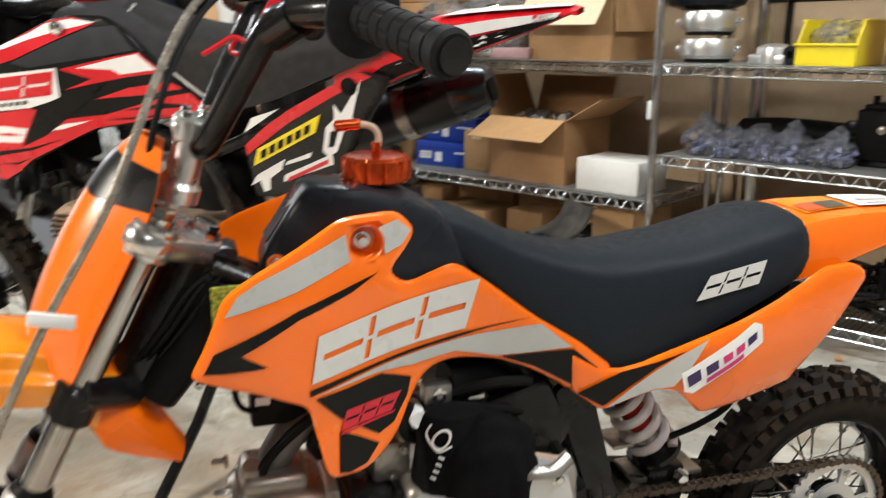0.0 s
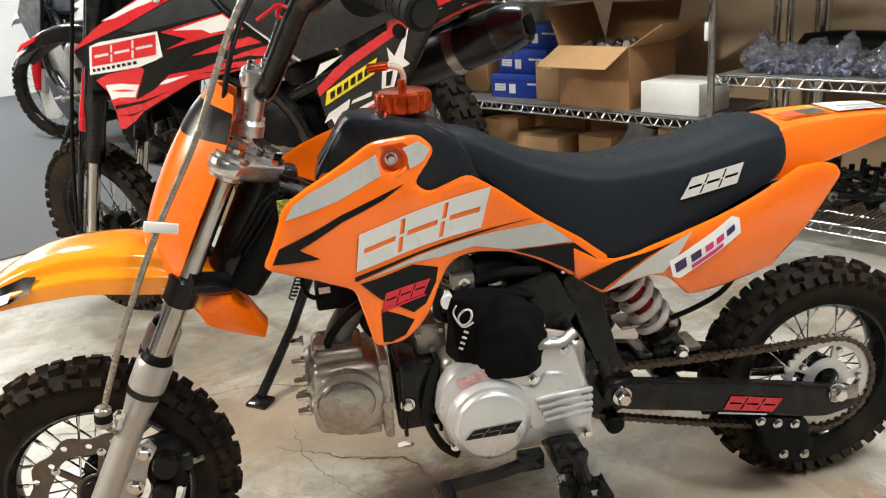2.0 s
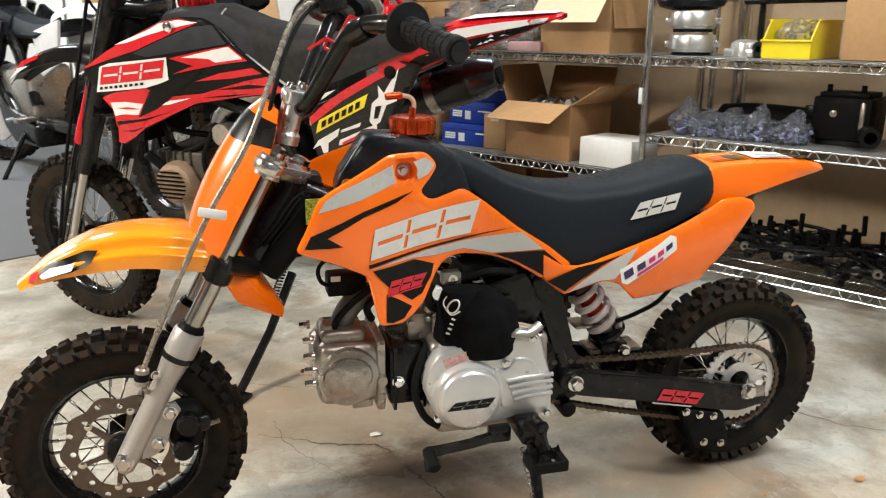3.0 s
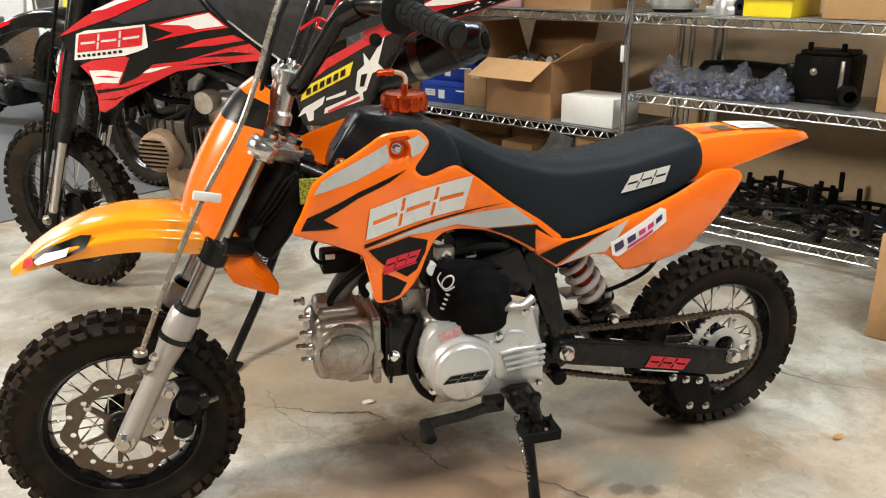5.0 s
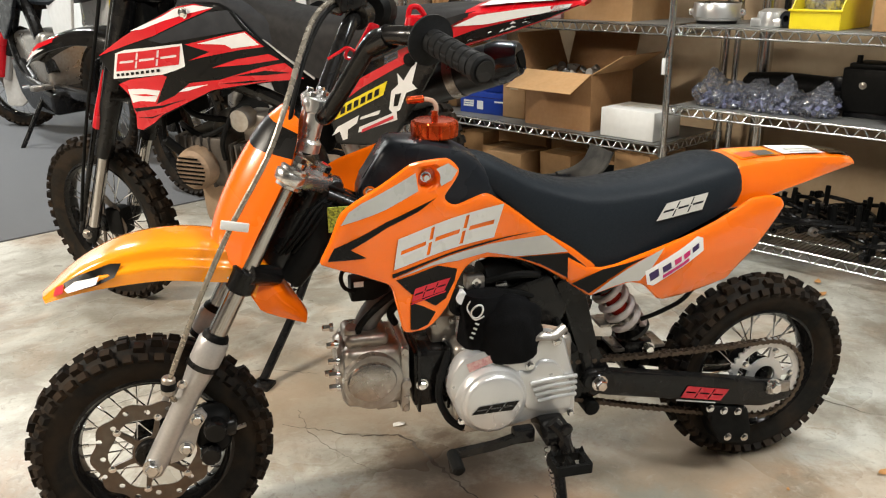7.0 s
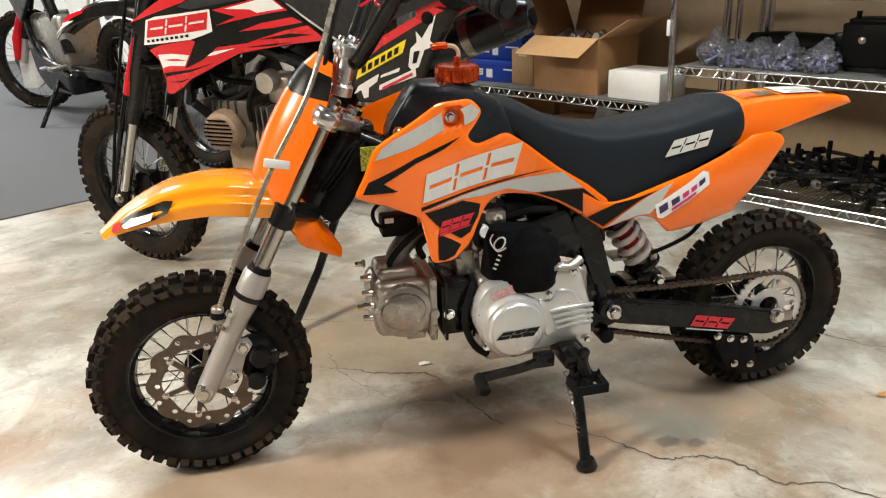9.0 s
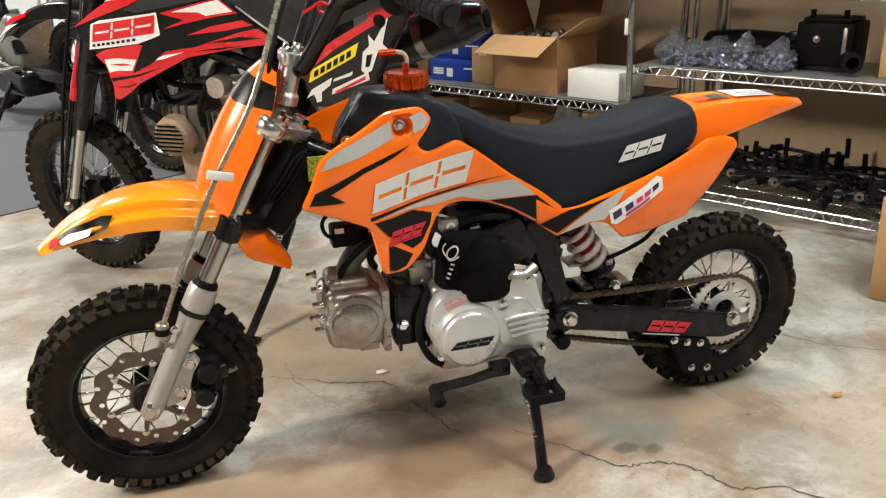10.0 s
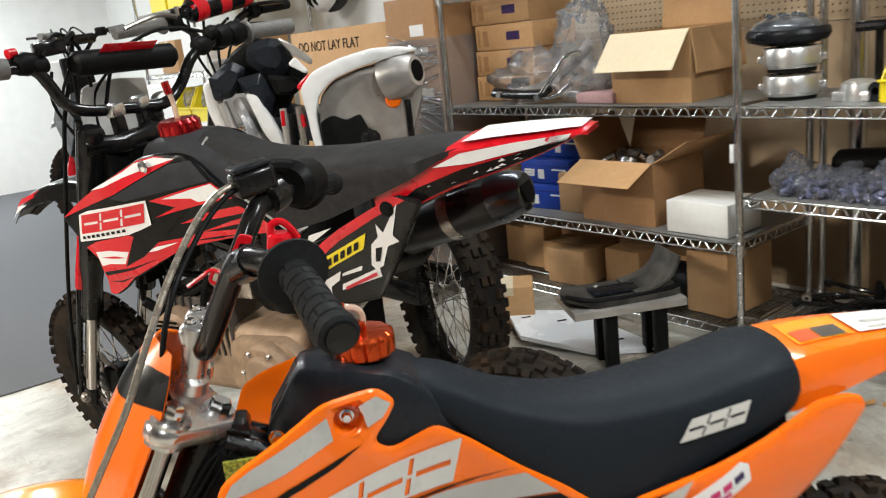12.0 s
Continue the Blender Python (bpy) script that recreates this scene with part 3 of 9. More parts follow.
thing("ceiling", box(-8.4, 3.7, -7.3, WALL_Y + 0.3, CEIL, CEIL + 0.1), CEILING, SHELF, "unseen flat ceiling board, darkened to cut bounced light", "ceiling", kind="structure")

# pegboard sheets behind the shelving
def peg_sheet(x0, x1, z0, z1, first, last):
    g = box(x0 + 0.002, x1 - 0.002, WALL_Y - 0.012, WALL_Y - 0.002, z0, z1, 0.001, 1)
    holes = Geo()
    x = x0 + 0.02
    while x < x1:
        z = first
        while z < last:
            holes.add(tube([(x, WALL_Y - 0.0135, z), (x, WALL_Y - 0.011, z)], 0.0035, 6))
            z += 0.0254
        x += 0.0254
    return g, holes


pegboard = base("pegboard", SHELF, "tan perforated hardboard sheets on the wall behind shelving", "pegboard", kind="structure")
for x0, x1 in ((-1.35, -0.13), (-0.13, 1.09), (1.09, 2.31)):
    g, holes = peg_sheet(x0, x1, 1.03, 2.2, 1.06, 1.4)
    sheet = part("sheet", g, PEGBOARD, pegboard)
    part("perforation", holes, HOLE, sheet)["kind"] = "stuff"
    part("lower_sheet", box(x0 + 0.002, x1 - 0.002, WALL_Y - 0.014, WALL_Y - 0.002, 0.02, 1.026, 0.001, 1), PEGBOARD, pegboard)


# ---- wire shelving ----
def post_geo(h):
    prof = []
    z = 0.0
    while z < h:
        prof += [(0.0127, z), (0.0127, z + 0.0215), (0.0116, z + 0.0225), (0.0116, z + 0.0244)]
        z += 0.0254
    g = lathe([(r, y) for r, y in prof], 12)
    g = g.moved(Matrix.Rotation(radians(90), 4, "X"))
    return g.add(rod((0, 0, -0.0), (0, 0, 0.025), 0.018, 12))


def shelf_geo(x0, x1, y0, y1, z):
    """Rim of two wires with a zigzag between, and the deck's wires."""
    rim, deck = Geo(), Geo()
    for zz, r in ((z, 0.0035), (z - 0.03, 0.0032)):
        rim.add(tube([(x0, y0, zz), (x1, y0, zz)], r, 6)).add(tube([(x0, y1, zz), (x1, y1, zz)], r, 6))
        rim.add(tube([(x0, y0, zz), (x0, y1, zz)], r, 6)).add(tube([(x1, y0, zz), (x1, y1, zz)], r, 6))
    for yy in (y0 + 0.001, y1 - 0.001):
        n = round((x1 - x0) / 0.062)
        w = (x1 - x0) / n
        pts = []
        for i in range(n):
            a = x0 + w * i
            pts += [(a + w * 0.1, yy, z - 0.002), (a + w * 0.38, yy, z - 0.028), (a + w * 0.62, yy, z - 0.028), (a + w * 0.9, yy, z - 0.002)]
        rim.add(tube(pts, 0.0028, 6))
    for xx in (x0 + 0.001, x1 - 0.001):
        n = round((y1 - y0) / 0.062)
        w = (y1 - y0) / n
        pts = []
        for i in range(n):
            a = y0 + w * i
            pts += [(xx, a + w * 0.1, z - 0.002), (xx, a + w * 0.38, z - 0.028), (xx, a + w * 0.62, z - 0.028), (xx, a + w * 0.9, z - 0.002)]
        rim.add(tube(pts, 0.0028, 5))
    x = x0 + 0.015
    while x < x1:
        deck.add(tube([(x, y0, z + 0.003), (x, y1, z + 0.003)], 0.0018, 5))
        x += 0.0165
    for y in (y0 + 0.13, (y0 + y1) / 2, y1 - 0.13):
        deck.add(tube([(x0, y, z - 0.003), (x1, y, z - 0.003)], 0.003, 6))
    return rim, deck


DEPTH = 0.457


def shelving(x0, x1, levels, posts, label, lined=()):
    unit = base("wire_shelving", SHELF, label, "shelving", "wire shelving units")
    for px, py in posts:
        p = part("post", post_geo(1.85), SHELF_CHROME, unit)
        p.location = (px, py, 0)
        for z in levels:
            c = part("collar", lathe([(0.013, -0.017), (0.019, -0.02), (0.017, 0.02), (0.013, 0.018)], 14, True).moved(Matrix.Rotation(radians(90), 4, "X")), SHELF_CHROME, p)
            c.location = (0, 0, z - 0.015)
    for z in levels:
        rim, deck = shelf_geo(x0, x1, 0.0, DEPTH, z)
        s = part("shelf", rim, SHELF_CHROME, unit)
        part("wire_deck", deck, SHELF_CHROME, s)
        if z in lined:
            part("shelf_liner", box(x0 + 0.012, x1 - 0.012, 0.006, DEPTH - 0.006, z + 0.0036, z + 0.0051), LINER, s, "grey plastic liner sheet")
    return unit


L_LEVELS, R_LEVELS = (0.07, 0.365, 0.812, 1.285), (0.078, 0.525, 0.812, 1.285)
shelving(-1.42, -0.016, L_LEVELS, ((-1.43, 0), (-1.43, DEPTH), (0.0, 0.0), (-0.012, DEPTH)), "chrome wire shelving unit holding cartons and parts", (0.365, 0.812))
shelving(0.016, 1.39, R_LEVELS, ((0.035, DEPTH), (1.4, 0), (1.4, DEPTH)), "chrome wire shelving unit loaded with loose bike parts", (0.525, 0.812))
thing("wall_pipe", rod((0.125, DEPTH + 0.06, 0), (0.125, DEPTH + 0.06, CEIL), 0.03, 20), SHELF_CHROME, SHELF, "shiny upright metal pipe against the wall", "pipe")
tag = base("cable_tag", SHELF @ pose(-0.01, -0.016, 0.80), "white tag on a short grey cord tied to the post", "tag")
part("cord", tube(smooth_line([(0.018, 0, 0.0), (0.012, -0.004, -0.05), (0.0, -0.004, -0.1)], 4), 0.002, 6), GRIP, tag)
part("tag", box(-0.007, 0.007, -0.007, -0.001, -0.16, -0.1, 0.002), WHITE, tag)


# ---- cartons and parts on the shelves ----
def shell_strip(line, y0, y1, thick):
    """A bent sheet: a curve in x and z, drawn out along y."""
    pts = smooth_line([(x, 0, z) for x, z in line], 5)
    rings = []
    for i, p in enumerate(pts):
        d = (pts[min(i + 1, len(pts) - 1)] - pts[max(i - 1, 0)]).normalized()
        n = Vector((-d.z, 0, d.x)) * thick
        rings.append([(p.x, y0, p.z), (p.x, y1, p.z), (p.x + n.x, y1, p.z + n.z), (p.x + n.x, y0, p.z + n.z)])
    return loft(rings)


def carton(m, w, d, h, label, material=CARTON, flaps=(), tape=True, marks=(), group="cartons", t=0.004, inner=None, lid=True):
    """A corrugated carton w x d x h, its base centre front at the origin; flaps: (side, length, angle from shut, material)."""
    c = base("carton", m, label, "carton", group)
    if lid:
        part("body", box(-w / 2, w / 2, 0, d, 0.0015, h, 0.0035, 2), material, c)
        if tape:
            part("tape", box(-0.024, 0.024, -0.0012, d + 0.0012, h - 0.03, h + 0.0012, 0.0004, 1), CARTON_IN, c)
        else:
            part("flap_seam", box(-w / 2 + 0.004, w / 2 - 0.004, d / 2 - 0.001, d / 2 + 0.001, h - 0.002, h + 0.0007), CARTON_IN, c)
    else:
        outer = [(-w / 2, 0), (w / 2, 0), (w / 2, d), (-w / 2, d)]
        inner_ring = [(-w / 2 + t, t), (w / 2 - t, t), (w / 2 - t, d - t), (-w / 2 + t, d - t)]
        rings = [[(x, y, z) for x, y in ring4] for ring4, z in ((outer, 0), (outer, h), (inner_ring, h), (inner_ring, t))]
        part("body", loft(rings), material, c)
    for side, length, angle, fm in flaps:
        wide = w if side in "fb" else d
        f = part("flap", box(-wide / 2 + 0.003, wide / 2 - 0.003, 0, length, -t / 2, t / 2, 0.001, 1), fm, c)
        turn = {"f": 0, "b": 180, "l": -90, "r": 90}[side]
        at = {"f": (0, 0, h), "b": (0, d, h), "l": (-w / 2, d / 2, h), "r": (w / 2, d / 2, h)}[side]
        f.matrix_basis = Matrix.Translation(at) @ Matrix.Rotation(radians(turn), 4, "Z") @ Matrix.Rotation(radians(angle), 4, "X")
    for x0, x1, z0, z1, mm in marks:
        part("printed_label", box(x0, x1, -0.0015, 0.001, z0, z1), mm, c)
    return c


def on(x, y, z, rz=0):
    return SHELF @ pose(x, y, z, 0, 0, rz)


ZT, ZM, ZB, ZR = 0.8172, 0.3702, 0.0752, 0.5302
# open carton with its front flap hanging out
big = carton(on(-0.547, 0.05, ZM), 0.345, 0.3, 0.235, "open brown carton, front flap out, full of metal parts", CARTON_DARK,
             (("f", 0.155, 205, CARTON), ("b", 0.15, 108, CARTON_DARK), ("l", 0.16, 112, CARTON_DARK), ("r", 0.16, 150, CARTON)), lid=False)
for k in range(9):
    rnd = random.Random(k)
    p = part("metal_part", lathe([(0.0, -0.03), (0.018, -0.03), (0.022, -0.01), (0.016, 0.03), (0.0, 0.03)], 12), CHROME if k % 2 else CAST, big)
    p.matrix_basis = pose(-0.12 + 0.03 * k, 0.1 + rnd.uniform(-0.05, 0.1), 0.2 + rnd.uniform(0, 0.03), rnd.uniform(0, 180), rnd.uniform(0, 180), rnd.uniform(0, 180))
part("padding", box(-0.165, 0.165, 0.006, 0.294, 0.005, 0.19, 0.004), CARTON_DARK, big)
carton(on(-0.185, 0.03, ZM), 0.245, 0.2, 0.115, "small plain white card box", WHITE_CARD, tape=False, group="")
carton(on(-0.83, 0.1, ZM), 0.13, 0.2, 0.16, "small pale brown carton", CARTON)
for k, (x, y, h0, w, d) in enumerate(((-1.0, 0.1, 0, 0.3, 0.26), (-1.0, 0.13, 0.102, 0.28, 0.24), (-0.97, 0.2, 0.204, 0.26, 0.2))):
    c = base("blue_box", on(x, y, ZM + h0, 6 - 5 * k), "glossy blue printed parts box stacked on a shelf", "box", "stacked blue boxes")
    part("body", box(-w / 2, w / 2, 0, d, 0, 0.1, 0.003), BLUE, c)
    part("lid_seam", box(-w / 2 - 0.0008, w / 2 + 0.0008, -0.0008, d - 0.02, 0.076, 0.078), DECAL_NAVY, c)
    part("white_print", slant_blocks(-w / 2 + 0.02, 0.03, -w / 2 + 0.08, 0.06, lambda x, z: 0.0, 0.1, 0, 3), DECAL_WHITE, c)
    part("paper_label", box(-w / 2 + 0.1, -w / 2 + 0.135, -0.0012, 0.001, 0.02, 0.06), DECAL_WHITE, c)
    part("white_line", box(w / 2 - 0.1, w / 2 - 0.02, -0.001, 0.001, 0.058, 0.065), DECAL_WHITE, c)
for x, y, w, d, h, rz in ((-1.27, 0.18, 0.13, 0.2, 0.17, 0), (-1.13, 0.16, 0.12, 0.2, 0.19, 2), (-1.0, 0.13, 0.1, 0.2, 0.14, -3), (-0.84, 0.05, 0.19, 0.22, 0.145, 4), (-0.6, 0.12, 0.17, 0.2, 0.16, 0), (-0.42, 0.2, 0.15, 0.2, 0.15, 5), (-0.17, 0.06, 0.17, 0.26, 0.235, -2), (-0.93, 0.28, 0.3, 0.15, 0.2, 0), (-0.66, 0.3, 0.2, 0.13, 0.2, 3)):
    carton(on(x, y, ZB, rz), w, d, h, "small plain brown carton on the bottom shelf", CARTON, tape=False, group="cartons on the bottom shelf")
# dark rolled bag beside the tall carton
bundle = base("black_part", on(-0.36, 0.06, ZB), "bundle of dark plastic bike parts in wrinkled film", "part")
part("wrapped_part", lathe([(0.0, -0.17), (0.05, -0.16), (0.07, -0.05), (0.055, 0.06), (0.065, 0.12), (0.0, 0.17)], 14).moved(pose(0, 0.12, 0.075, 0, 0, 70)), BLACK_DULL, bundle)

# top level, left bay
top = carton(on(-0.394, 0.08, ZT), 0.34, 0.3, 0.245, "open brown carton with a pale front flap folded over", CARTON,
             (("f", 0.16, 232, CARTON_IN), ("r", 0.15, 262, CARTON), ("b", 0.14, 100, CARTON)), lid=False)
part("padding", box(-0.16, 0.16, 0.006, 0.294, 0.005, 0.2, 0.004), CARTON, top)
swing = base("bagged_part", on(-0.95, 0.12, ZT), "grey alloy swingarm wrapped in a loose clear plastic bag", "part")
part("arm", tube(smooth_line([(-0.22, 0.0, 0.035), (-0.05, 0.02, 0.06), (0.08, 0.05, 0.12), (0.2, 0.06, 0.22)], 6), [0.018] * 7 + [0.02] * 12, 10), FORK_ALU, swing)
part("dark_arm", tube(smooth_line([(-0.222, -0.08, 0.05), (-0.1, -0.08, 0.042), (0.05, -0.08, 0.042), (0.1, -0.07, 0.06)], 4), [0.022] * 10 + [0.016] * 3, 12, flat=0.7), BLACK, swing)
part("bush", rod((-0.17, -0.108, 0.044), (-0.17, -0.06, 0.044), 0.014, 14), CHROME, swing)
part("bush", rod((0.05, -0.108, 0.03), (0.05, -0.06, 0.03), 0.014, 14), CHROME, swing)
part("bright_tube", tube(smooth_line([(0.063, -0.085, 0.045), (0.097, -0.085, 0.078), (0.153, -0.08, 0.135), (0.195, -0.07, 0.18), (0.25, -0.05, 0.19)], 6), 0.011, 12), CHROME, swing)
part("bright_tube", tube(smooth_line([(0.081, -0.085, 0.025), (0.15, -0.085, 0.04), (0.216, -0.07, 0.085)], 6), 0.008, 12), CHROME, swing)
part("brake_caliper", box(-0.23, -0.13, 0.02, 0.08, 0.06, 0.1, 0.012), BLACK, swing)


def crumple(w, d, h, seed, n=9, rough=0.3):
    """A crumpled bag: a closed skin of uneven folds on a flat base."""
    bm = bmesh.new()
    bmesh.ops.create_icosphere(bm, subdivisions=4, radius=1)
    for v in bm.verts:
        q = v.co.copy()
        k = 1 + rough * noise.turbulence(q * 1.6 + Vector((seed, 0, 0)), 4, True) - rough * 0.35
        z = q.z * k
        v.co = Vector((q.x * k * w / 2, q.y * k * d / 2, max(0.0, (z + 0.55) / 1.55) * h))
    return from_bm(bm)


def crinkle(w, d, h, seed):
    """A tied bag of thin film with many sharp creases."""
    bm = bmesh.new()
    bmesh.ops.create_icosphere(bm, subdivisions=4, radius=1)
    for v in bm.verts:
        q = v.co.copy()
        k = 1 + 0.35 * noise.noise(q * 1.5 + Vector((seed, 0, 3))) + 0.3 * noise.noise(q * 4.5 + Vector((0, seed, 0))) + 0.16 * abs(noise.noise(q * 11 + Vector((0, 1, seed))))
        v.co = Vector((q.x * k * w / 2, q.y * k * d / 2, max(0.0, (q.z * k + 0.6) / 1.6) * h))
    return from_bm(bm)


part("clear_bag", crumple(0.5, 0.26, 0.2, 3, rough=0.8).moved(pose(-0.02, 0.06, 0)), FILM, swing, sharp=70)
part("bag_peak", crinkle(0.26, 0.2, 0.34, 8).moved(pose(0.16, 0.08, 0.02)), FILM, swing, sharp=70)
thing("foam_block", box(-0.09, 0.09, 0, 0.14, 0, 0.04, 0.006), PINK, on(-0.64, 0.06, ZT), "flat block of dull pink foam", "foam")

# top level, right bay
for k in range(2):
    drum = base("alloy_drum", on(0.078, 0.18, ZT + 0.085 * k), "round cast alloy cover with lugs, stacked in a pair", "engine part", "stacked alloy covers")
    part("body", lathe([(0.0, 0.01), (0.07, 0.01), (0.078, 0.013), (0.08, 0.02), (0.0845, 0.022), (0.086, 0.026), (0.086, 0.07), (0.083, 0.075), (0.075, 0.076), (0.073, 0.07), (0.0, 0.07)], 40).moved(Matrix.Rotation(radians(90), 4, "X")), DRUM_ALU, drum)
    # narrow base ring, coloured black for the shaded gap under each cover
    part("dark_base", tube([(0, 0, 0), (0, 0, 0.011)], 0.072, 36), BLACK_DULL, drum)
    for a in (205, 20):
        part("lug", box(0.082, 0.1, -0.011, 0.011, 0.03, 0.052, 0.003).moved(pose(0, 0, 0, 0, 0, a)), DRUM_ALU, drum)
lamp = base("headlight_unit", on(0.055, 0.2, ZT + 0.166), "dark moulded headlight unit with a clear curved lens", "headlight")
part("housing", loft([[(0.135 * s * math.cos(a), 0.1 * s * math.sin(a) * (1.1 if math.sin(a) < 0 else 0.8), z) for a in (2 * math.pi * k / 36 for k in range(36))] for z, s in ((0, 0.6), (0.012, 0.92), (0.03, 1.0), (0.045, 0.98), (0.052, 0.93), (0.054, 0.2))]), TANK, lamp)
part("lens", loft([[(0.118 * s * math.cos(a), -0.016 + 0.09 * s * math.sin(a), z) for a in (2 * math.pi * k / 30 for k in range(30))] for z, s in ((0.045, 1.0), (0.06, 0.95), (0.076, 0.78), (0.086, 0.42), (0.089, 0.05))]), LENS, lamp, "clear curved lamp lens")
for bx in (-0.05, 0.0, 0.05):
    part("bulb_cup", lathe([(0.012, -0.004), (0.022, 0.004), (0.024, 0.006), (0.012, 0.0)], 16, True).moved(pose(bx, -0.03, 0.083, 60, 0, 0)), CHROME, lamp)
arm = base("long_arm", on(0.48, 0.3, ZT), "long black tubular frame part lying across the shelf", "frame part")
part("beam", tube([(-0.26, 0, 0.2), (0.1, 0.02, 0.205), (0.5, 0.0, 0.23)], 0.016, 10), BLACK, arm)
part("leg", rod((0.45, 0, 0.0), (0.45, 0, 0.23), 0.012), BLACK, arm)
part("second_leg", rod((-0.2, 0.02, 0.0), (-0.2, 0.02, 0.2), 0.012), BLACK, arm)
pv = base("plastic_elbow", on(0.315, 0.13, ZT), "pale grey alloy housing with a dark round inlet", "engine part")
part("body", lathe([(0, 0), (0.055, 0), (0.058, 0.01), (0.05, 0.05), (0.03, 0.06), (0, 0.062)], 24).moved(Matrix.Rotation(radians(90), 4, "X")), DRUM_ALU, pv)
part("flange", box(-0.06, 0.05, -0.05, 0.05, 0.0, 0.03, 0.006), DRUM_ALU, pv)
part("inlet", lathe([(0.012, -0.03), (0.026, -0.03), (0.026, 0.03), (0.012, 0.03)], 20, True).moved(pose(0.075, -0.02, 0.03, 0, 0, -20)), TANK, pv)


def parts_bin(m, label):
    b = base("parts_bin", m, label, "bin")
    g = Geo()
    w, d, h, t = 0.165, 0.27, 0.13, 0.004
    g.add(box(-w / 2, w / 2, 0, d, 0, t, 0.001, 1)).add(box(-w / 2, w / 2, d - t, d, t, h, 0.001, 1))
    side = [(0.0, t), (d - t, t), (d - t, h), (0.06, h), (0.0, h * 0.45)]
    for x in (-w / 2, w / 2 - t):
        s = slab(side, 0, t, (), 0.04)
        g.add(Geo([(x + p.y, p.x, p.z) for p in s.v], s.f))
    g.add(box(-w / 2 + t, w / 2 - t, 0, t, t, h * 0.45, 0.001, 1))
    part("body", g, YELLOW, b)
    part("rim", box(-w / 2 - 0.006, w / 2 + 0.006, -0.006, 0.004, h * 0.43, h * 0.49, 0.002).add(box(-w / 2 - 0.006, -w / 2 + 0.001, 0.05, d, h - 0.006, h, 0.001)).add(box(w / 2 - 0.001, w / 2 + 0.006, 0.05, d, h - 0.006, h, 0.001)), YELLOW, b)
    part("bagged_content", crumple(0.14, 0.22, 0.12, 21, rough=0.5).moved(pose(0, 0.13, 0.005)), FILM, b, "parts in clear bags", 20)
    return b


parts_bin(on(0.485, 0.06, ZT), "yellow open-front plastic parts bin holding bagged parts")
carton(on(0.765, 0.06, ZT), 0.2, 0.3, 0.3, "tall plain brown carton", CARTON, group="")

# middle level, right bay
def small_fitting(rnd):
    """A short bent pipe with a collar at one end."""
    ln = rnd.uniform(0.03, 0.07)
    g = tube(smooth_line([(-ln / 2, 0, 0), (0, 0, rnd.uniform(0.0, 0.012)), (ln / 2, rnd.uniform(-0.012, 0.012), 0)], 3), rnd.uniform(0.0035, 0.0055), 7)
    return g.add(rod((-ln / 2 - 0.004, 0, 0), (-ln / 2 + 0.006, 0, 0), 0.0085, 9))


for x, y, w, d, h, s in ((0.125, 0.11, 0.12, 0.16, 0.1, 31), (0.215, 0.1, 0.13, 0.15, 0.075, 32), (0.315, 0.12, 0.14, 0.17, 0.085, 33), (0.41, 0.1, 0.13, 0.15, 0.09, 36), (0.525, 0.1, 0.12, 0.14, 0.085, 34)):
    bag = base("bagged_parts", on(x, y, ZR), "crumpled clear plastic bag of lilac fittings on the shelf", "bag", "bags of parts")
    rnd = random.Random(s)
    for j in range(26):
        q, a = rnd.uniform(0, 0.36), rnd.uniform(0, 2 * math.pi)
        part("fitting", small_fitting(rnd), LILAC if j % 3 else BLUE_ROD, bag).matrix_basis = pose(w * q * math.cos(a), d * q * math.sin(a), 0.012 + rnd.uniform(0, 0.5) * h * (1 - 1.6 * q), rnd.uniform(-40, 40), rnd.uniform(-40, 40), rnd.uniform(0, 360))
    part("film", crinkle(w, d, h, s), BAG, bag, sharp=5)
    part("bag_neck", crinkle(w * 0.45, d * 0.4, h * 0.75, s + 5).moved(pose(rnd.uniform(-0.03, 0.03), 0.0, h * 0.55)), BAG, bag, sharp=5)
thing("rolled_tarp", tube(smooth_line([(-0.2, 0, 0.05), (-0.05, 0.02, 0.06), (0.2, 0.0, 0.055)], 5), [0.03] + [0.05] * 9 + [0.035], 12), BLACK_DULL, on(0.34, 0.33, ZR), "rolled dark tarpaulin behind the bags", "tarp")
air = base("air_box", on(0.668, 0.14, ZR), "black moulded airbox with studs and side spouts", "airbox")
part("body", box(-0.1, 0.09, 0, 0.16, 0.02, 0.165, 0.008), BLACK_DULL, air)
part("top_ridge", box(-0.085, 0.075, 0.01, 0.15, 0.163, 0.18, 0.005), BLACK_DULL, air)
for x in (-0.06, 0.05):
    part("stud", rod((x, 0.03, 0.175), (x, 0.03, 0.205), 0.009, 12), BLACK_DULL, air)
part("side_bracket", box(-0.135, -0.098, 0.02, 0.05, 0.08, 0.13, 0.006), TANK, air)
part("spout", lathe([(0.02, -0.05), (0.032, -0.05), (0.032, 0.05), (0.02, 0.05)], 20, True).moved(pose(0.1, -0.03, 0.045, 0, 0, 25)), BLACK_DULL, air)
part("cap_screw", bolt((-0.03, 0.0, 0.11), 0.009, 0.005), STEEL, air)
part("pale_strip", box(0.055, 0.07, -0.002, 0.004, 0.05, 0.15, 0.002), STEEL, air)
part("foot", box(-0.09, 0.08, 0.02, 0.14, 0.0, 0.03, 0.004), TANK, air)
carton(on(1.0, 0.1, ZR), 0.28, 0.3, 0.18, "plain brown carton standing on a wire shelf", CARTON, group="")

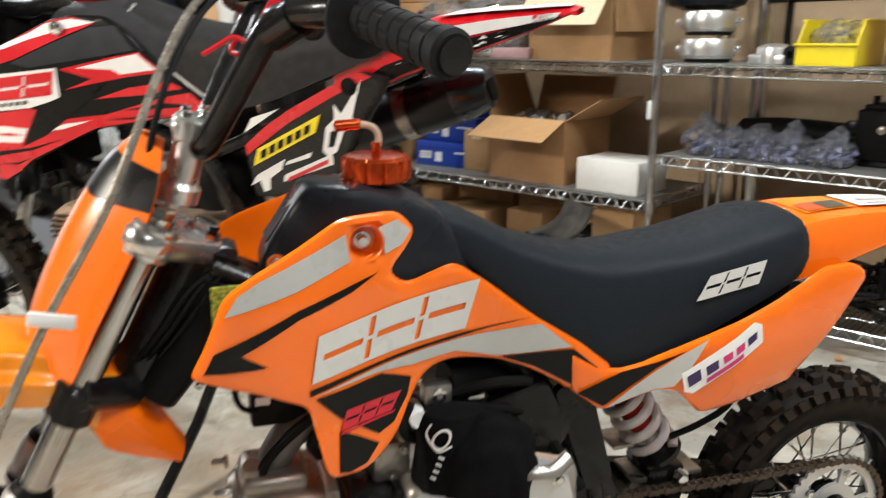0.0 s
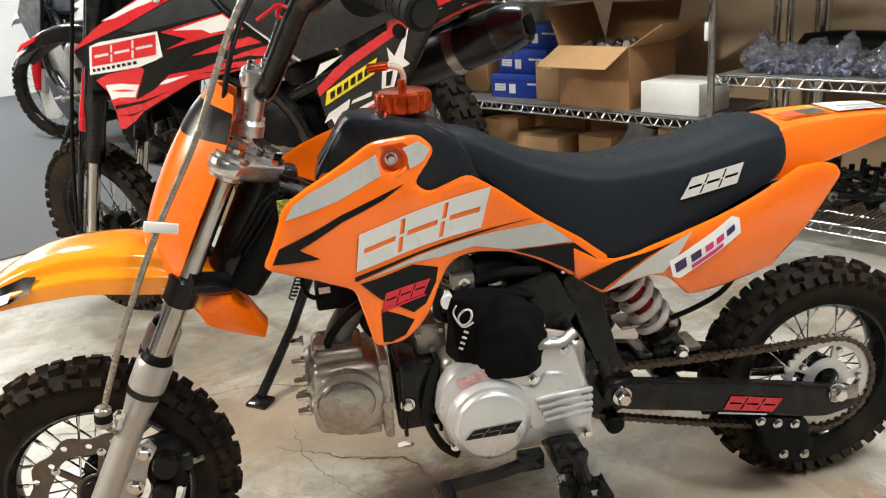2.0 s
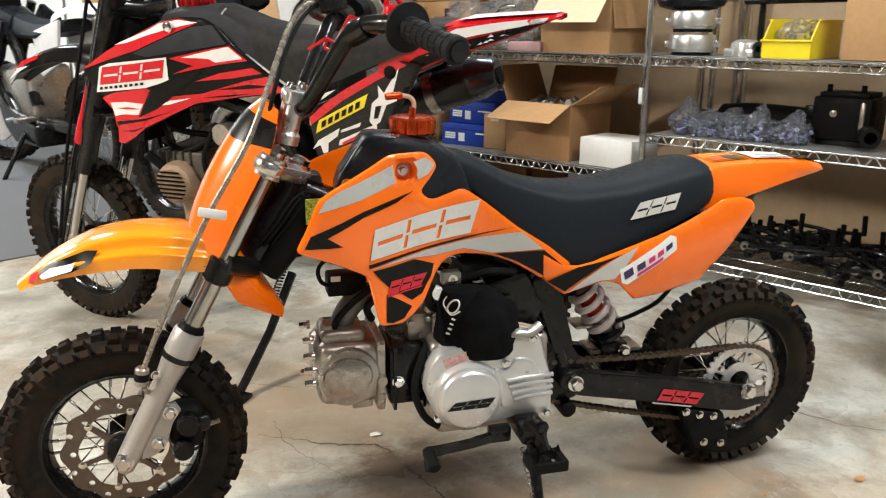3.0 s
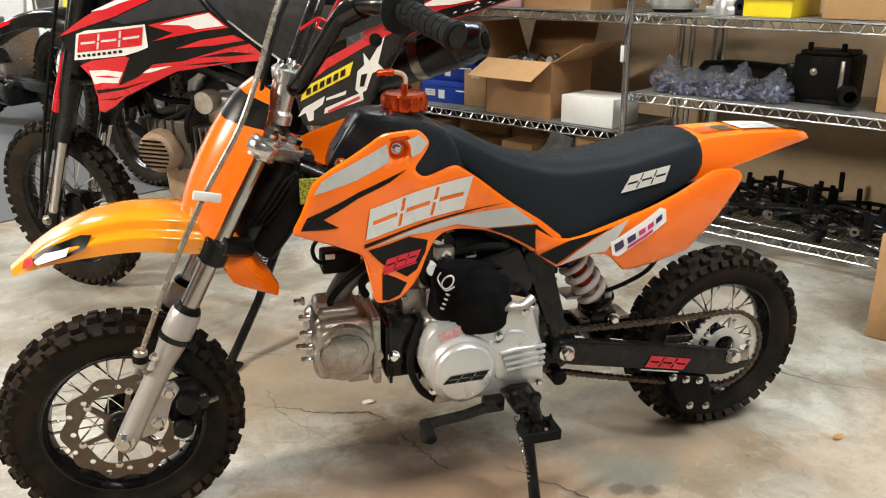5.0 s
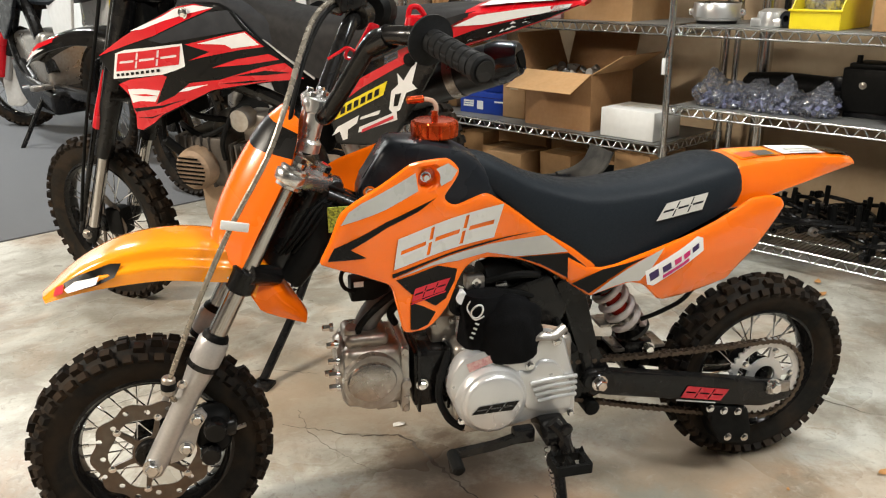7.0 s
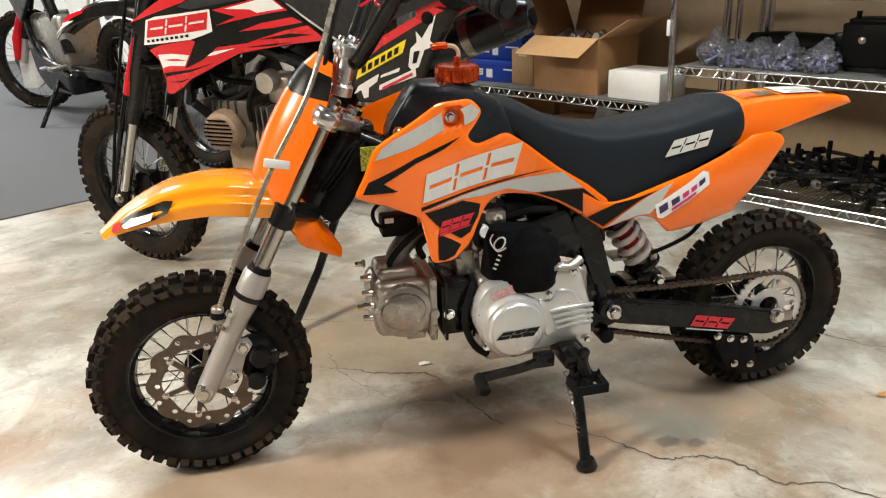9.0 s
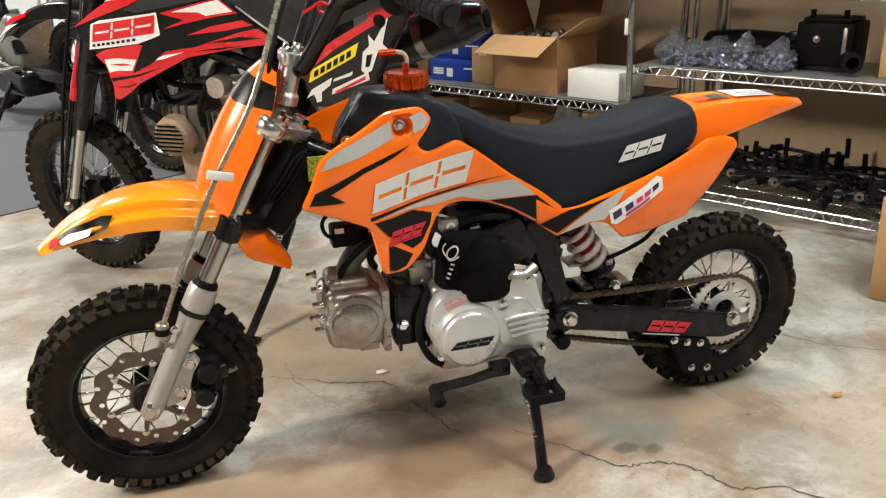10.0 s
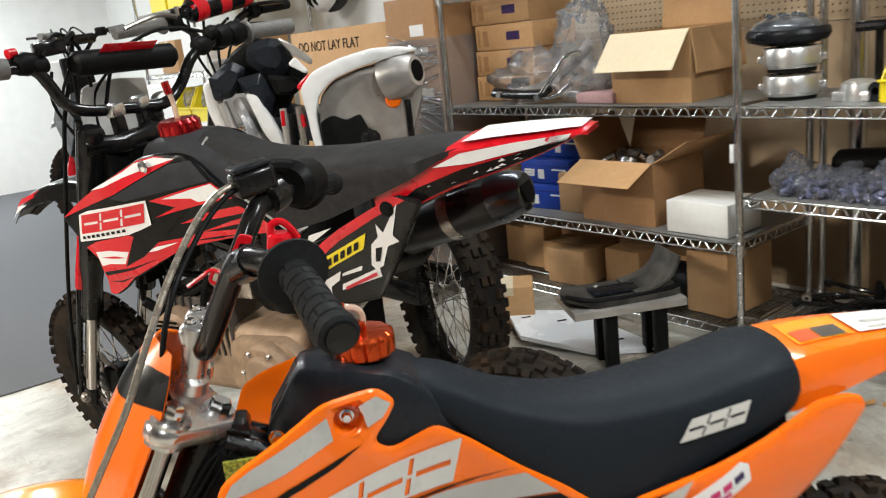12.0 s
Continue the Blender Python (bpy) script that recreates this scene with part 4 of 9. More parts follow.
# bottom level, right bay: heap of levers and stands
rnd = random.Random(5)
for k in range(64):
    x, y = 0.2 + rnd.uniform(0, 0.98), 0.05 + rnd.uniform(0, 0.36)
    ln, bend = rnd.uniform(0.16, 0.36), rnd.uniform(-0.05, 0.08)
    z0 = 0.018 + 0.0026 * (k % 32)
    lever = base("lever", SHELF @ pose(x, y, ZB + z0, rnd.uniform(-6, 6), rnd.uniform(-5, 5), rnd.uniform(-40, 60)), "black painted foot lever in a loose heap", "lever", "heap of black levers")
    part("shaft", tube(smooth_line([(-ln / 2, 0, 0), (0, bend, 0.01), (ln / 2, bend * 0.3, 0)], 4), 0.008, 8), BLACK, lever)
    part("tip", rod((ln / 2, bend * 0.3, -0.005), (ln / 2, bend * 0.3, 0.035 + 0.05 * rnd.random()), 0.0095, 10, 0.002), BLACK_DULL, lever)
    part("eye", lathe([(0.007, -0.011), (0.015, -0.011), (0.015, 0.011), (0.007, 0.011)], 12, True).moved(pose(-ln / 2, 0, 0)), STEEL if k % 4 == 0 else BLACK, lever)

carton(pose(1.985, 0.135, 0, 0, 0, -60), 0.3, 0.3, 0.3, "brown carton standing on the concrete floor", CARTON, tape=False, group="")

# stacked cartons and tall cartons beyond the shelving end
for k in range(4):
    c = carton(on(-1.235 + 0.008 * (k % 3), 0.16, ZT + 0.109 * k), 0.36, 0.26, 0.108, "flat brown carton in a stack with a dark printed label", CARTON, tape=False, group="stacked flat cartons",
               marks=((-0.165, -0.152, 0.02, 0.09, CARTON_DARK), (-0.13, -0.1, 0.02, 0.085, CARTON_DARK), (0.02, 0.1, 0.04, 0.075, DECAL_NAVY)))
carton(on(-1.33, 0.16, ZM), 0.16, 0.24, 0.3, "narrow pale brown carton on the middle shelf", CARTON, group="")
wrapped = carton(on(-1.64, -0.02, 0), 0.37, 0.5, 1.3, "tall brown carton wound in clear stretch film", CARTON_DARK, tape=False, group="",
                 marks=((0.0, 0.1, 1.13, 1.18, DECAL_WHITE), (0.02, 0.12, 1.04, 1.08, DECAL_WHITE), (0.03, 0.13, 0.86, 0.9, DECAL_WHITE), (0.03, 0.13, 0.8, 0.83, DECAL_WHITE)))
part("stretch_film", box(-0.189, 0.189, -0.004, 0.504, 0.02, 1.12, 0.01), FILM, wrapped)
rnd = random.Random(9)
for k in range(30):
    z = rnd.uniform(0.5, 1.1)
    part("film_fold", tube(smooth_line([(-0.186, -0.006, z + rnd.uniform(-0.05, 0.05)), (0.0, -0.008, z), (0.186, -0.006, z + rnd.uniform(-0.09, 0.09))], 4), 0.0022, 5), FILM, wrapped)
tall = carton(on(-2.315, 0.0, 0), 0.96, 0.45, 1.215, "very large brown carton with printed handling words", CARTON, tape=False, group="")


def words(text, size, material, parent, m):
    cu = bpy.data.curves.new("print", "FONT")
    cu.body, cu.size, cu.align_x, cu.extrude = text, size, "LEFT", 0.0006
    tmp = bpy.data.objects.new("print", cu)
    me = bpy.data.meshes.new_from_object(tmp)
    bpy.data.objects.remove(tmp)
    me.materials.append(material)
    ob = new("printed_words", me)
    ob.parent = parent
    ob.matrix_basis = m
    return ob


words("DO NOT LAY FLAT", 0.072, PRINT, tall, pose(-0.4, -0.002, 1.112, 90, 0, 0))

# loose cartons, stool and white panel on the floor by the shelves
carton(pose(1.06, 1.93, 0, 0, 0, -12), 0.2, 0.16, 0.17, "small brown carton on the concrete floor", CARTON, group="")
stool = base("low_stool", pose(1.365, 1.5, 0.0, 0, 0, 1.5), "low stool with a pale metal edge and black legs", "stool")
part("top", box(-0.19, 0.19, -0.1, 0.12, 0.198, 0.226, 0.004), SCUFFED, stool)
for x, y in ((-0.06, -0.06), (0.11, -0.06), (-0.06, 0.04), (0.11, 0.04)):
    part("leg", box(x - 0.02, x + 0.02, y - 0.02, y + 0.02, 0, 0.198, 0.003), BLACK_DULL, stool)
fairing = base("bike_fender", pose(1.365, 1.495, 0.2265, 0, 0, 3), "scuffed black rear fender laid on the stool", "fender")
tray = slab(rounded([(-0.22, -0.03), (-0.1, -0.08), (0.1, -0.075), (0.19, -0.06), (0.2, 0.08), (0.05, 0.12), (-0.16, 0.13)], 0.03), 0, 0.02, (), 0.03)
part("tray", Geo([(p.x, p.z, p.y + 0.03 * max(0, -0.12 - p.x) / 0.1) for p in tray.v], [tuple(reversed(f)) for f in tray.f]), DUSTY_BLACK, fairing)
part("raised_rim", tube(smooth_line([(-0.2, -0.03, 0.04), (-0.1, -0.07, 0.024), (0.1, -0.065, 0.024), (0.18, -0.05, 0.03)], 5), 0.008, 8), BLACK_DULL, fairing)
part("upright_shell", shell_strip([(0.03, 0.02), (0.1, 0.036), (0.155, 0.07), (0.185, 0.13)], -0.07, 0.11, 0.008), DUSTY_BLACK, fairing)
part("bracket", box(-0.1, 0.06, -0.03, 0.05, 0.018, 0.034, 0.006), TANK, fairing)
for x, y in ((-0.16, 0.0), (-0.06, 0.07), (0.04, -0.05)):
    part("bolt", bolt((x, y, 0.019), 0.009, 0.01, (0, 0, 1)), STEEL, fairing)
wp = slab([(-0.16, 0.29), (-0.155, 0.055), (0.06, -0.14), (0.3, -0.185), (0.09, 0.2)], 0, 0.016)
panel_ob = thing("white_panel", Geo([(p.x, p.z, p.y) for p in wp.v], [tuple(reversed(f)) for f in wp.f]), WHITE_PLASTIC, pose(1.22, 1.7, 0.02, 6, 0, 0), "loose glossy white number panel lying on the floor behind the stool", "panel")
for x, y in ((-0.1, 0.2), (0.02, 0.13), (0.17, -0.08)):
    part("slot", box(x - 0.018, x + 0.018, y - 0.006, y + 0.006, 0.0155, 0.0165, 0.0004), BLACK_DULL, panel_ob)

# ---- wheels shared by the bikes ----
def tyre_geo(R, half, rim_r, rows=46, seed=1, knob=0.011):
    """Carcass and staggered knobs; axle along y."""
    rc = R - knob
    prof = [(rim_r, -half * 0.62), (rim_r + 0.012, -half * 0.8), ((rim_r + rc) / 2, -half * 0.98), (rc - 0.016, -half * 0.9), (rc - 0.005, -half * 0.6), (rc, -half * 0.22), (rc, half * 0.22),
            (rc - 0.005, half * 0.6), (rc - 0.016, half * 0.9), ((rim_r + rc) / 2, half * 0.98), (rim_r + 0.012, half * 0.8), (rim_r, half * 0.62)]
    body = lathe(prof, 72, True)
    knobs = Geo()
    rnd = random.Random(seed)

    def block(a, y, tilt, w, l, h):
        g = Geo([(sx * l * k, sy * w * k, z) for z, k in ((-0.004, 1.12), (h, 0.9)) for sx, sy in ((-1, -1), (1, -1), (1, 1), (-1, 1))],
                [(0, 1, 5, 4), (1, 2, 6, 5), (2, 3, 7, 6), (3, 0, 4, 7), (4, 5, 6, 7)])
        r = lerp(abs(y), [0, half * 0.22, half * 0.6, half * 0.9], [rc, rc, rc - 0.005, rc - 0.016])
        lean = lerp(abs(y), [0, half * 0.3, half * 0.7, half], [0, 8, 36, 62]) * (1 if y > 0 else -1)
        m = Matrix.Rotation(a, 4, "Y") @ Matrix.Translation((0, y, r)) @ Matrix.Rotation(radians(-lean), 4, "X") @ Matrix.Rotation(radians(tilt), 4, "Z")
        knobs.add(g, m)

    for i in range(rows):
        a = 2 * math.pi * i / rows
        step = math.pi / rows
        l = R * step * 0.62
        h = knob * rnd.uniform(0.92, 1.05)
        if i % 2:
            for y in (-half * 0.22, half * 0.22):
                block(a, y, 0, half * 0.17, l, h)
        else:
            for y in (-half * 0.5, half * 0.5):
                block(a, y, 6 if y > 0 else -6, half * 0.19, l, h)
        for y in (-half * 0.86, half * 0.86):
            block(a + step * 0.5, y, 0, half * 0.18, l * 0.9, h * 0.95)
    return body, knobs


def wheel(parent, at, R, half, rim_r, spokes, name, disc_y, disc_r, rim_mat, seed, sprocket=None, hub_mat=None):
    hub = part(name, lathe([(0.0, -0.05), (0.009, -0.05), (0.009, -0.036), (0.034, -0.034), (0.036, -0.026), (0.022, -0.02), (0.02, 0.0), (0.022, 0.02), (0.036, 0.026), (0.034, 0.034), (0.009, 0.036), (0.009, 0.05), (0.0, 0.05)], 28),
               hub_mat or BLACK, parent)
    hub.location = at
    body, knobs = tyre_geo(R, half, rim_r, seed=seed)
    t = part("tyre", body, RUBBER, hub, "dusty black knobbly rubber tyre")
    k = part("tread", knobs, RUBBER_BROWN, hub)
    k["kind"] = "stuff"
    hw = half * 0.62
    part("rim", lathe([(rim_r + 0.004, -hw), (rim_r - 0.004, -hw - 0.002), (rim_r - 0.007, -hw + 0.004), (rim_r - 0.014, -hw * 0.6), (rim_r - 0.018, 0), (rim_r - 0.014, hw * 0.6), (rim_r - 0.007, hw - 0.004), (rim_r - 0.004, hw + 0.002), (rim_r + 0.004, hw), (rim_r - 0.004, 0)], 64, True), rim_mat, hub)
    shared = None
    for i in range(spokes):
        a = 2 * math.pi * (i + 0.5) / spokes
        side = -1 if i % 2 else 1
        skew = radians(26) * (1 if (i // 2) % 2 else -1)
        p0 = Vector((0.033 * math.cos(a + skew * 1.6), side * 0.029, 0.033 * math.sin(a + skew * 1.6)))
        p1 = Vector(((rim_r - 0.015) * math.cos(a), side * 0.004, (rim_r - 0.015) * math.sin(a)))
        ln = (p1 - p0).length
        if shared is None:
            shared = mesh_of("spoke", rod((0, 0, 0), (0, 0, ln), 0.0016, 6).add(rod((0, 0, ln - 0.016), (0, 0, ln), 0.0028, 6)), CHROME)
        s = new("spoke", shared)
        s.parent = hub
        s.matrix_basis = Matrix.Translation(p0) @ (p1 - p0).to_track_quat("Z", "Y").to_matrix().to_4x4()
    if disc_r:
        outer = [((disc_r + 0.0045 * math.cos(10 * a)) * math.cos(a), (disc_r + 0.0045 * math.cos(10 * a)) * math.sin(a)) for a in (2 * math.pi * k / 96 for k in range(96))]
        holes = [[((disc_r * 0.72 + 0.003 * math.cos(2 * math.pi * k / 8)) * math.cos(2 * math.pi * k / 48), (disc_r * 0.72 + 0.003 * math.cos(2 * math.pi * k / 8)) * math.sin(2 * math.pi * k / 48)) for k in range(48)]]
        for i in range(16):
            a = 2 * math.pi * i / 16
            rr = disc_r * (0.92 if i % 2 else 0.83)
            holes.append([(rr * math.cos(a) + 0.0052 * math.cos(q), rr * math.sin(a) + 0.0052 * math.sin(q)) for q in (2 * math.pi * j / 8 for j in range(8))])
        d = part("brake_disc", slab(outer, disc_y, disc_y + 0.003, holes, 0.006), DISC, hub, "petal-edged drilled brake disc, lightly rusted")
        arms = []
        for k in range(120):
            a = 2 * math.pi * k / 120
            q = max(0.0, math.cos(6 * (a - 0.3))) ** 8
            r = 0.034 + (disc_r * 0.78 - 0.034) * min(1, q * 1.5)
            arms.append((r * math.cos(a), r * math.sin(a)))
        bore = [(0.016 * math.cos(q), 0.016 * math.sin(q)) for q in (2 * math.pi * j / 16 for j in range(16))]
        part("hub_cap", lathe([(0.012, -0.008), (0.027, -0.008), (0.03, -0.003), (0.03, 0.004)], 26, False, False).moved(pose(0, disc_y, 0)), BLACK, hub)
        part("disc_carrier", slab(arms, disc_y + 0.0005, disc_y + 0.006, (bore,), 0.01), DISC, hub)
        for i in range(6):
            a = 2 * math.pi * i / 6 + 0.3
            part("disc_bolt", bolt((disc_r * 0.735 * math.cos(a), disc_y, disc_r * 0.735 * math.sin(a)), 0.005, 0.004), CHROME, hub)
    if sprocket:
        sr, sy = sprocket
        teeth = 37
        outer = []
        for k in range(teeth * 4):
            a = 2 * math.pi * k / (teeth * 4)
            r = sr + (0.003 if k % 4 in (0, 1) else -0.002)
            outer.append((r * math.cos(a), r * math.sin(a)))
        holes = [[(0.024 * math.cos(q), 0.024 * math.sin(q)) for q in (2 * math.pi * j / 20 for j in range(20))]]
        for i in range(5):
            a0 = 2 * math.pi * i / 5 + 0.2
            arc = [a0 + 0.98 * j / 8 for j in range(9)]
            holes.append([(sr * 0.8 * math.cos(a), sr * 0.8 * math.sin(a)) for a in arc] + [(sr * 0.5 * math.cos(a), sr * 0.5 * math.sin(a)) for a in reversed(arc)])
        sp = part("sprocket", slab(outer, sy, sy + 0.005, holes, 0.01), SILVER, hub, "pale steel rear sprocket")
        for i in range(5):
            a = 2 * math.pi * i / 5 + 0.02
            part("sprocket_bolt", bolt((0.06 * math.cos(a), sy, 0.06 * math.sin(a)), 0.0055, 0.006), CHROME, hub)
    return hub


# ---- the orange pit bike ----
LEAN_L = 2.0
bike = base("dirt_bike", pose(0.006, 0, 0, LEAN_L, 0, 0.6), "small orange and black pit bike leaning on its side stand", "motorcycle")
wheel(bike, (0.0, 0, 0.2095), 0.2115, 0.037, 0.139, 28, "front_wheel", -0.036, 0.1, BLACK, 3)
wheel(bike, (1.215, 0, 0.2065), 0.2085, 0.04, 0.137, 28, "rear_wheel", 0, 0, BLACK, 4, (0.084, -0.052))

# fork
RAKE = Vector((0.275, 0, 0.52)).normalized()


def fork_at(t, y=0.0, back=0.0):
    return Vector((0.002, y, 0.195)) + RAKE * t + Vector((RAKE.z, 0, -RAKE.x)) * back


for side in (-1, 1):
    y = 0.06 * side
    leg = part("fork_leg", tube([fork_at(t, y) for t in (-0.012, -0.006, 0.02, 0.17, 0.205, 0.225, 0.262, 0.268)], [0.014, 0.018, 0.0195, 0.0195, 0.0235, 0.0265, 0.0265, 0.024], 24), FORK_ALU, bike, "satin grey alloy lower fork leg")
    part("stanchion", tube([fork_at(0.26, y), fork_at(0.6, y)], 0.0158, 22), TUBE_CHROME, leg, "dusty chromed upper fork tube")
    part("dust_seal", tube([fork_at(0.264, y), fork_at(0.274, y), fork_at(0.279, y)], [0.0235, 0.022, 0.018], 22), BLACK_DULL, leg)
    part("clamp_band", tube([fork_at(0.212, y), fork_at(0.222, y)], 0.0272, 22), BLACK, leg)
    part("axle_bolt", bolt((0.002, y + side * 0.014, 0.206), 0.0125, 0.015, (0, side, 0)), CHROME, leg)
    part("fork_cap", bolt(fork_at(0.598, y), 0.012, 0.014, RAKE), CHROME, leg)
bracket = slab([(0.03, 0.2), (0.052, 0.205), (0.072, 0.222), (0.085, 0.262), (0.1, 0.285), (0.092, 0.3), (0.07, 0.295), (0.05, 0.275)], -0.062, -0.054, (), 0.02)
caliper = part("front_caliper", box(0.076, 0.138, -0.064, -0.006, 0.205, 0.29, 0.022, 4), BLACK_DULL, bike, "black brake caliper beside the fork leg")
part("piston_housing", lathe([(0.0, -0.016), (0.017, -0.016), (0.02, -0.01), (0.02, 0.02), (0.0, 0.02)], 20).moved(pose(0.112, -0.068, 0.262)), BLACK, caliper)
part("caliper_bridge", box(0.09, 0.15, -0.058, -0.012, 0.232, 0.268, 0.012, 3), BLACK, caliper)
part("rear_lobe", lathe([(0.0, -0.016), (0.015, -0.016), (0.018, -0.01), (0.018, 0.02)], 18).moved(pose(0.1, -0.068, 0.215)), BLACK, caliper)
part("pad_pin", rod((0.06, -0.06, 0.215), (0.06, -0.02, 0.215), 0.008, 12), BLACK, caliper)
part("bleed_screw", rod((0.14, -0.05, 0.245), (0.163, -0.05, 0.252), 0.004, 8), CAST, caliper)
part("mount", bracket, FORK_ALU, caliper)
for x, z in ((0.083, 0.283), (0.06, 0.228)):
    part("mount_bolt", bolt((x, -0.062, z), 0.0095, 0.01), CHROME, caliper)

# clamps and steering head
def clamp_ring(t, grow):
    """The outline round the two fork bosses and the stem."""
    out = []
    for k in range(60):
        a = 2 * math.pi * k / 60
        d = Vector((math.cos(a), math.sin(a)))
        c = max((Vector((-0.06, 0.0)), Vector((0.06, 0.0)), Vector((0.0, 0.055))), key=lambda q: q.dot(d))
        p = c + d * (0.029 + grow)
        q = fork_at(t, p.x, p.y)
        out.append((q.x, q.y, q.z))
    return out


upper = part("upper_clamp", loft([clamp_ring(0.563, -0.004), clamp_ring(0.567, 0), clamp_ring(0.583, 0), clamp_ring(0.588, -0.005)]), CLAMP_ALU, bike, "machined alloy upper triple clamp", 50)
for y in (-0.06, 0.06):
    part("boss", tube([fork_at(0.556, y), fork_at(0.559, y), fork_at(0.591, y), fork_at(0.594, y)], [0.022, 0.026, 0.026, 0.0235], 26), CLAMP_ALU, upper)
part("stem_nut", bolt(fork_at(0.589, 0, 0.052), 0.015, 0.016, RAKE), CHROME, upper)
part("stem_washer", tube([fork_at(0.588, 0, 0.052), fork_at(0.592, 0, 0.052)], 0.021, 20), CHROME, upper)
lower = part("lower_clamp", tube([fork_at(0.398, -0.075, 0.0), fork_at(0.398, -0.03, 0.05), fork_at(0.398, 0.03, 0.05), fork_at(0.398, 0.075, 0.0)], 0.018, 12), BLACK, bike, "black lower triple clamp")
for y in (-0.06, 0.06):
    part("boss", tube([fork_at(0.362, y), fork_at(0.366, y), fork_at(0.4, y), fork_at(0.404, y)], [0.022, 0.025, 0.025, 0.022], 20), BLACK, lower)
    part("pinch_bolt", bolt(fork_at(0.38, y * 1.05, -0.024), 0.006, 0.008, (-1, 0, 0.3)), CHROME, lower)
part("steering_head", rod(fork_at(0.41, 0, 0.052), fork_at(0.563, 0, 0.052), 0.029, 20, 0.003), BLACK, bike)
part("head_gusset", box(0.28, 0.36, -0.024, 0.024, 0.56, 0.68, 0.01), BLACK, bike)
part("wiring_boot", tube(smooth_line([fork_at(0.55, -0.015, 0.085), fork_at(0.47, -0.02, 0.09), fork_at(0.4, -0.015, 0.08)], 4), 0.026, 12), BLACK_DULL, bike)
for k, (dx, r) in enumerate(((0.0, 0.0035), (0.012, 0.003), (-0.01, 0.004))):
    part("wire", tube(smooth_line([(0.255 + dx, -0.03, 0.56), (0.285 + dx, -0.045, 0.6), (0.318 + dx, -0.035, 0.64), (0.35, -0.02, 0.66)], 5), r, 6), BLACK_DULL, bike)

# front plate and fender
def shell(rows, thick=0.003, per=4, span=None, lift=0.0):
    """A moulded sheet through rows of (centre, half edge points...), mirrored over y, with a back face."""
    full = []
    for row in rows:
        left = [Vector(p) for p in row]
        full.append(smooth_line([p for p in reversed(left)] + [Vector((p.x, -p.y, p.z)) for p in left[1:]], per))
    cols = len(full[0])
    lines = [smooth_line([r[c] for r in full], per) for c in range(cols)]
    if span:
        lines = [l[span[0]:span[1]] for l in lines]
    n = len(lines[0])
    v = [lines[c][i] for c in range(cols) for i in range(n)]
    f = [(c * n + i, c * n + i + 1, (c + 1) * n + i + 1, (c + 1) * n + i) for c in range(cols - 1) for i in range(n - 1)]
    g = Geo(v, f)
    bm = bmesh.new()
    vs = [bm.verts.new(p) for p in g.v]
    for q in g.f:
        bm.faces.new([vs[i] for i in q])
    bm.normal_update()
    if lift:
        away = 1 if sum(f.normal.dot(Vector((-1, 0, 0.6))) for f in bm.faces) > 0 else -1
        for v in bm.verts:
            v.co += v.normal * (lift * away)
    bmesh.ops.solidify(bm, geom=bm.faces[:], thickness=thick)
    bm.verts.index_update()
    bmesh.ops.recalc_face_normals(bm, faces=bm.faces[:])
    return from_bm(bm)


PLATE_ROWS = (
    ((0.268, 0, 0.806), (0.274, -0.02, 0.803), (0.29, -0.038, 0.79)),
    ((0.238, 0, 0.783), (0.246, -0.03, 0.775), (0.284, -0.058, 0.76)),
    ((0.205, 0, 0.74), (0.215, -0.038, 0.732), (0.27, -0.074, 0.722)),
    ((0.172, 0, 0.685), (0.185, -0.042, 0.68), (0.245, -0.08, 0.675)),
    ((0.145, 0, 0.625), (0.158, -0.042, 0.62), (0.212, -0.078, 0.615)),
    ((0.133, 0, 0.575), (0.145, -0.04, 0.565), (0.185, -0.07, 0.56)),
    ((0.135, 0, 0.545), (0.145, -0.04, 0.535), (0.165, -0.066, 0.53)),
)
plate_ob = part("number_plate", shell(PLATE_ROWS), ORANGE, bike, "glossy orange front number plate")
g = shell(PLATE_ROWS, 0.001, 4, (3, 8), 0.0025)
part("black_sticker", g, DECAL_BLACK, plate_ob)
FENDER_PROFILE = ((0, 0), (0.45, 0.02), (0.7, 0.1), (0.755, 0.14), (0.785, 0.22), (0.82, 0.4), (0.9, 0.5), (0.97, 0.56), (0.995, 0.66), (1, 1))
FENDER_X = [-0.13, -0.105, -0.06, -0.005, 0.06, 0.125, 0.175]
FENDER_W = [0.032, 0.051, 0.063, 0.072, 0.075, 0.075, 0.067]
FENDER_TOP = [0.52, 0.546, 0.575, 0.597, 0.605, 0.6, 0.582]
FENDER_EDGE = [0.511, 0.524, 0.537, 0.546, 0.549, 0.54, 0.528]


def fender_row(*pts):
    """A slanted fender row through a few points, given as many columns as the profile."""
    ws = [-p[1] / -pts[-1][1] for p in pts]
    return [(lerp(u, ws, [p[0] for p in pts]), u * pts[-1][1], lerp(u, ws, [p[2] for p in pts])) for u, _ in FENDER_PROFILE]


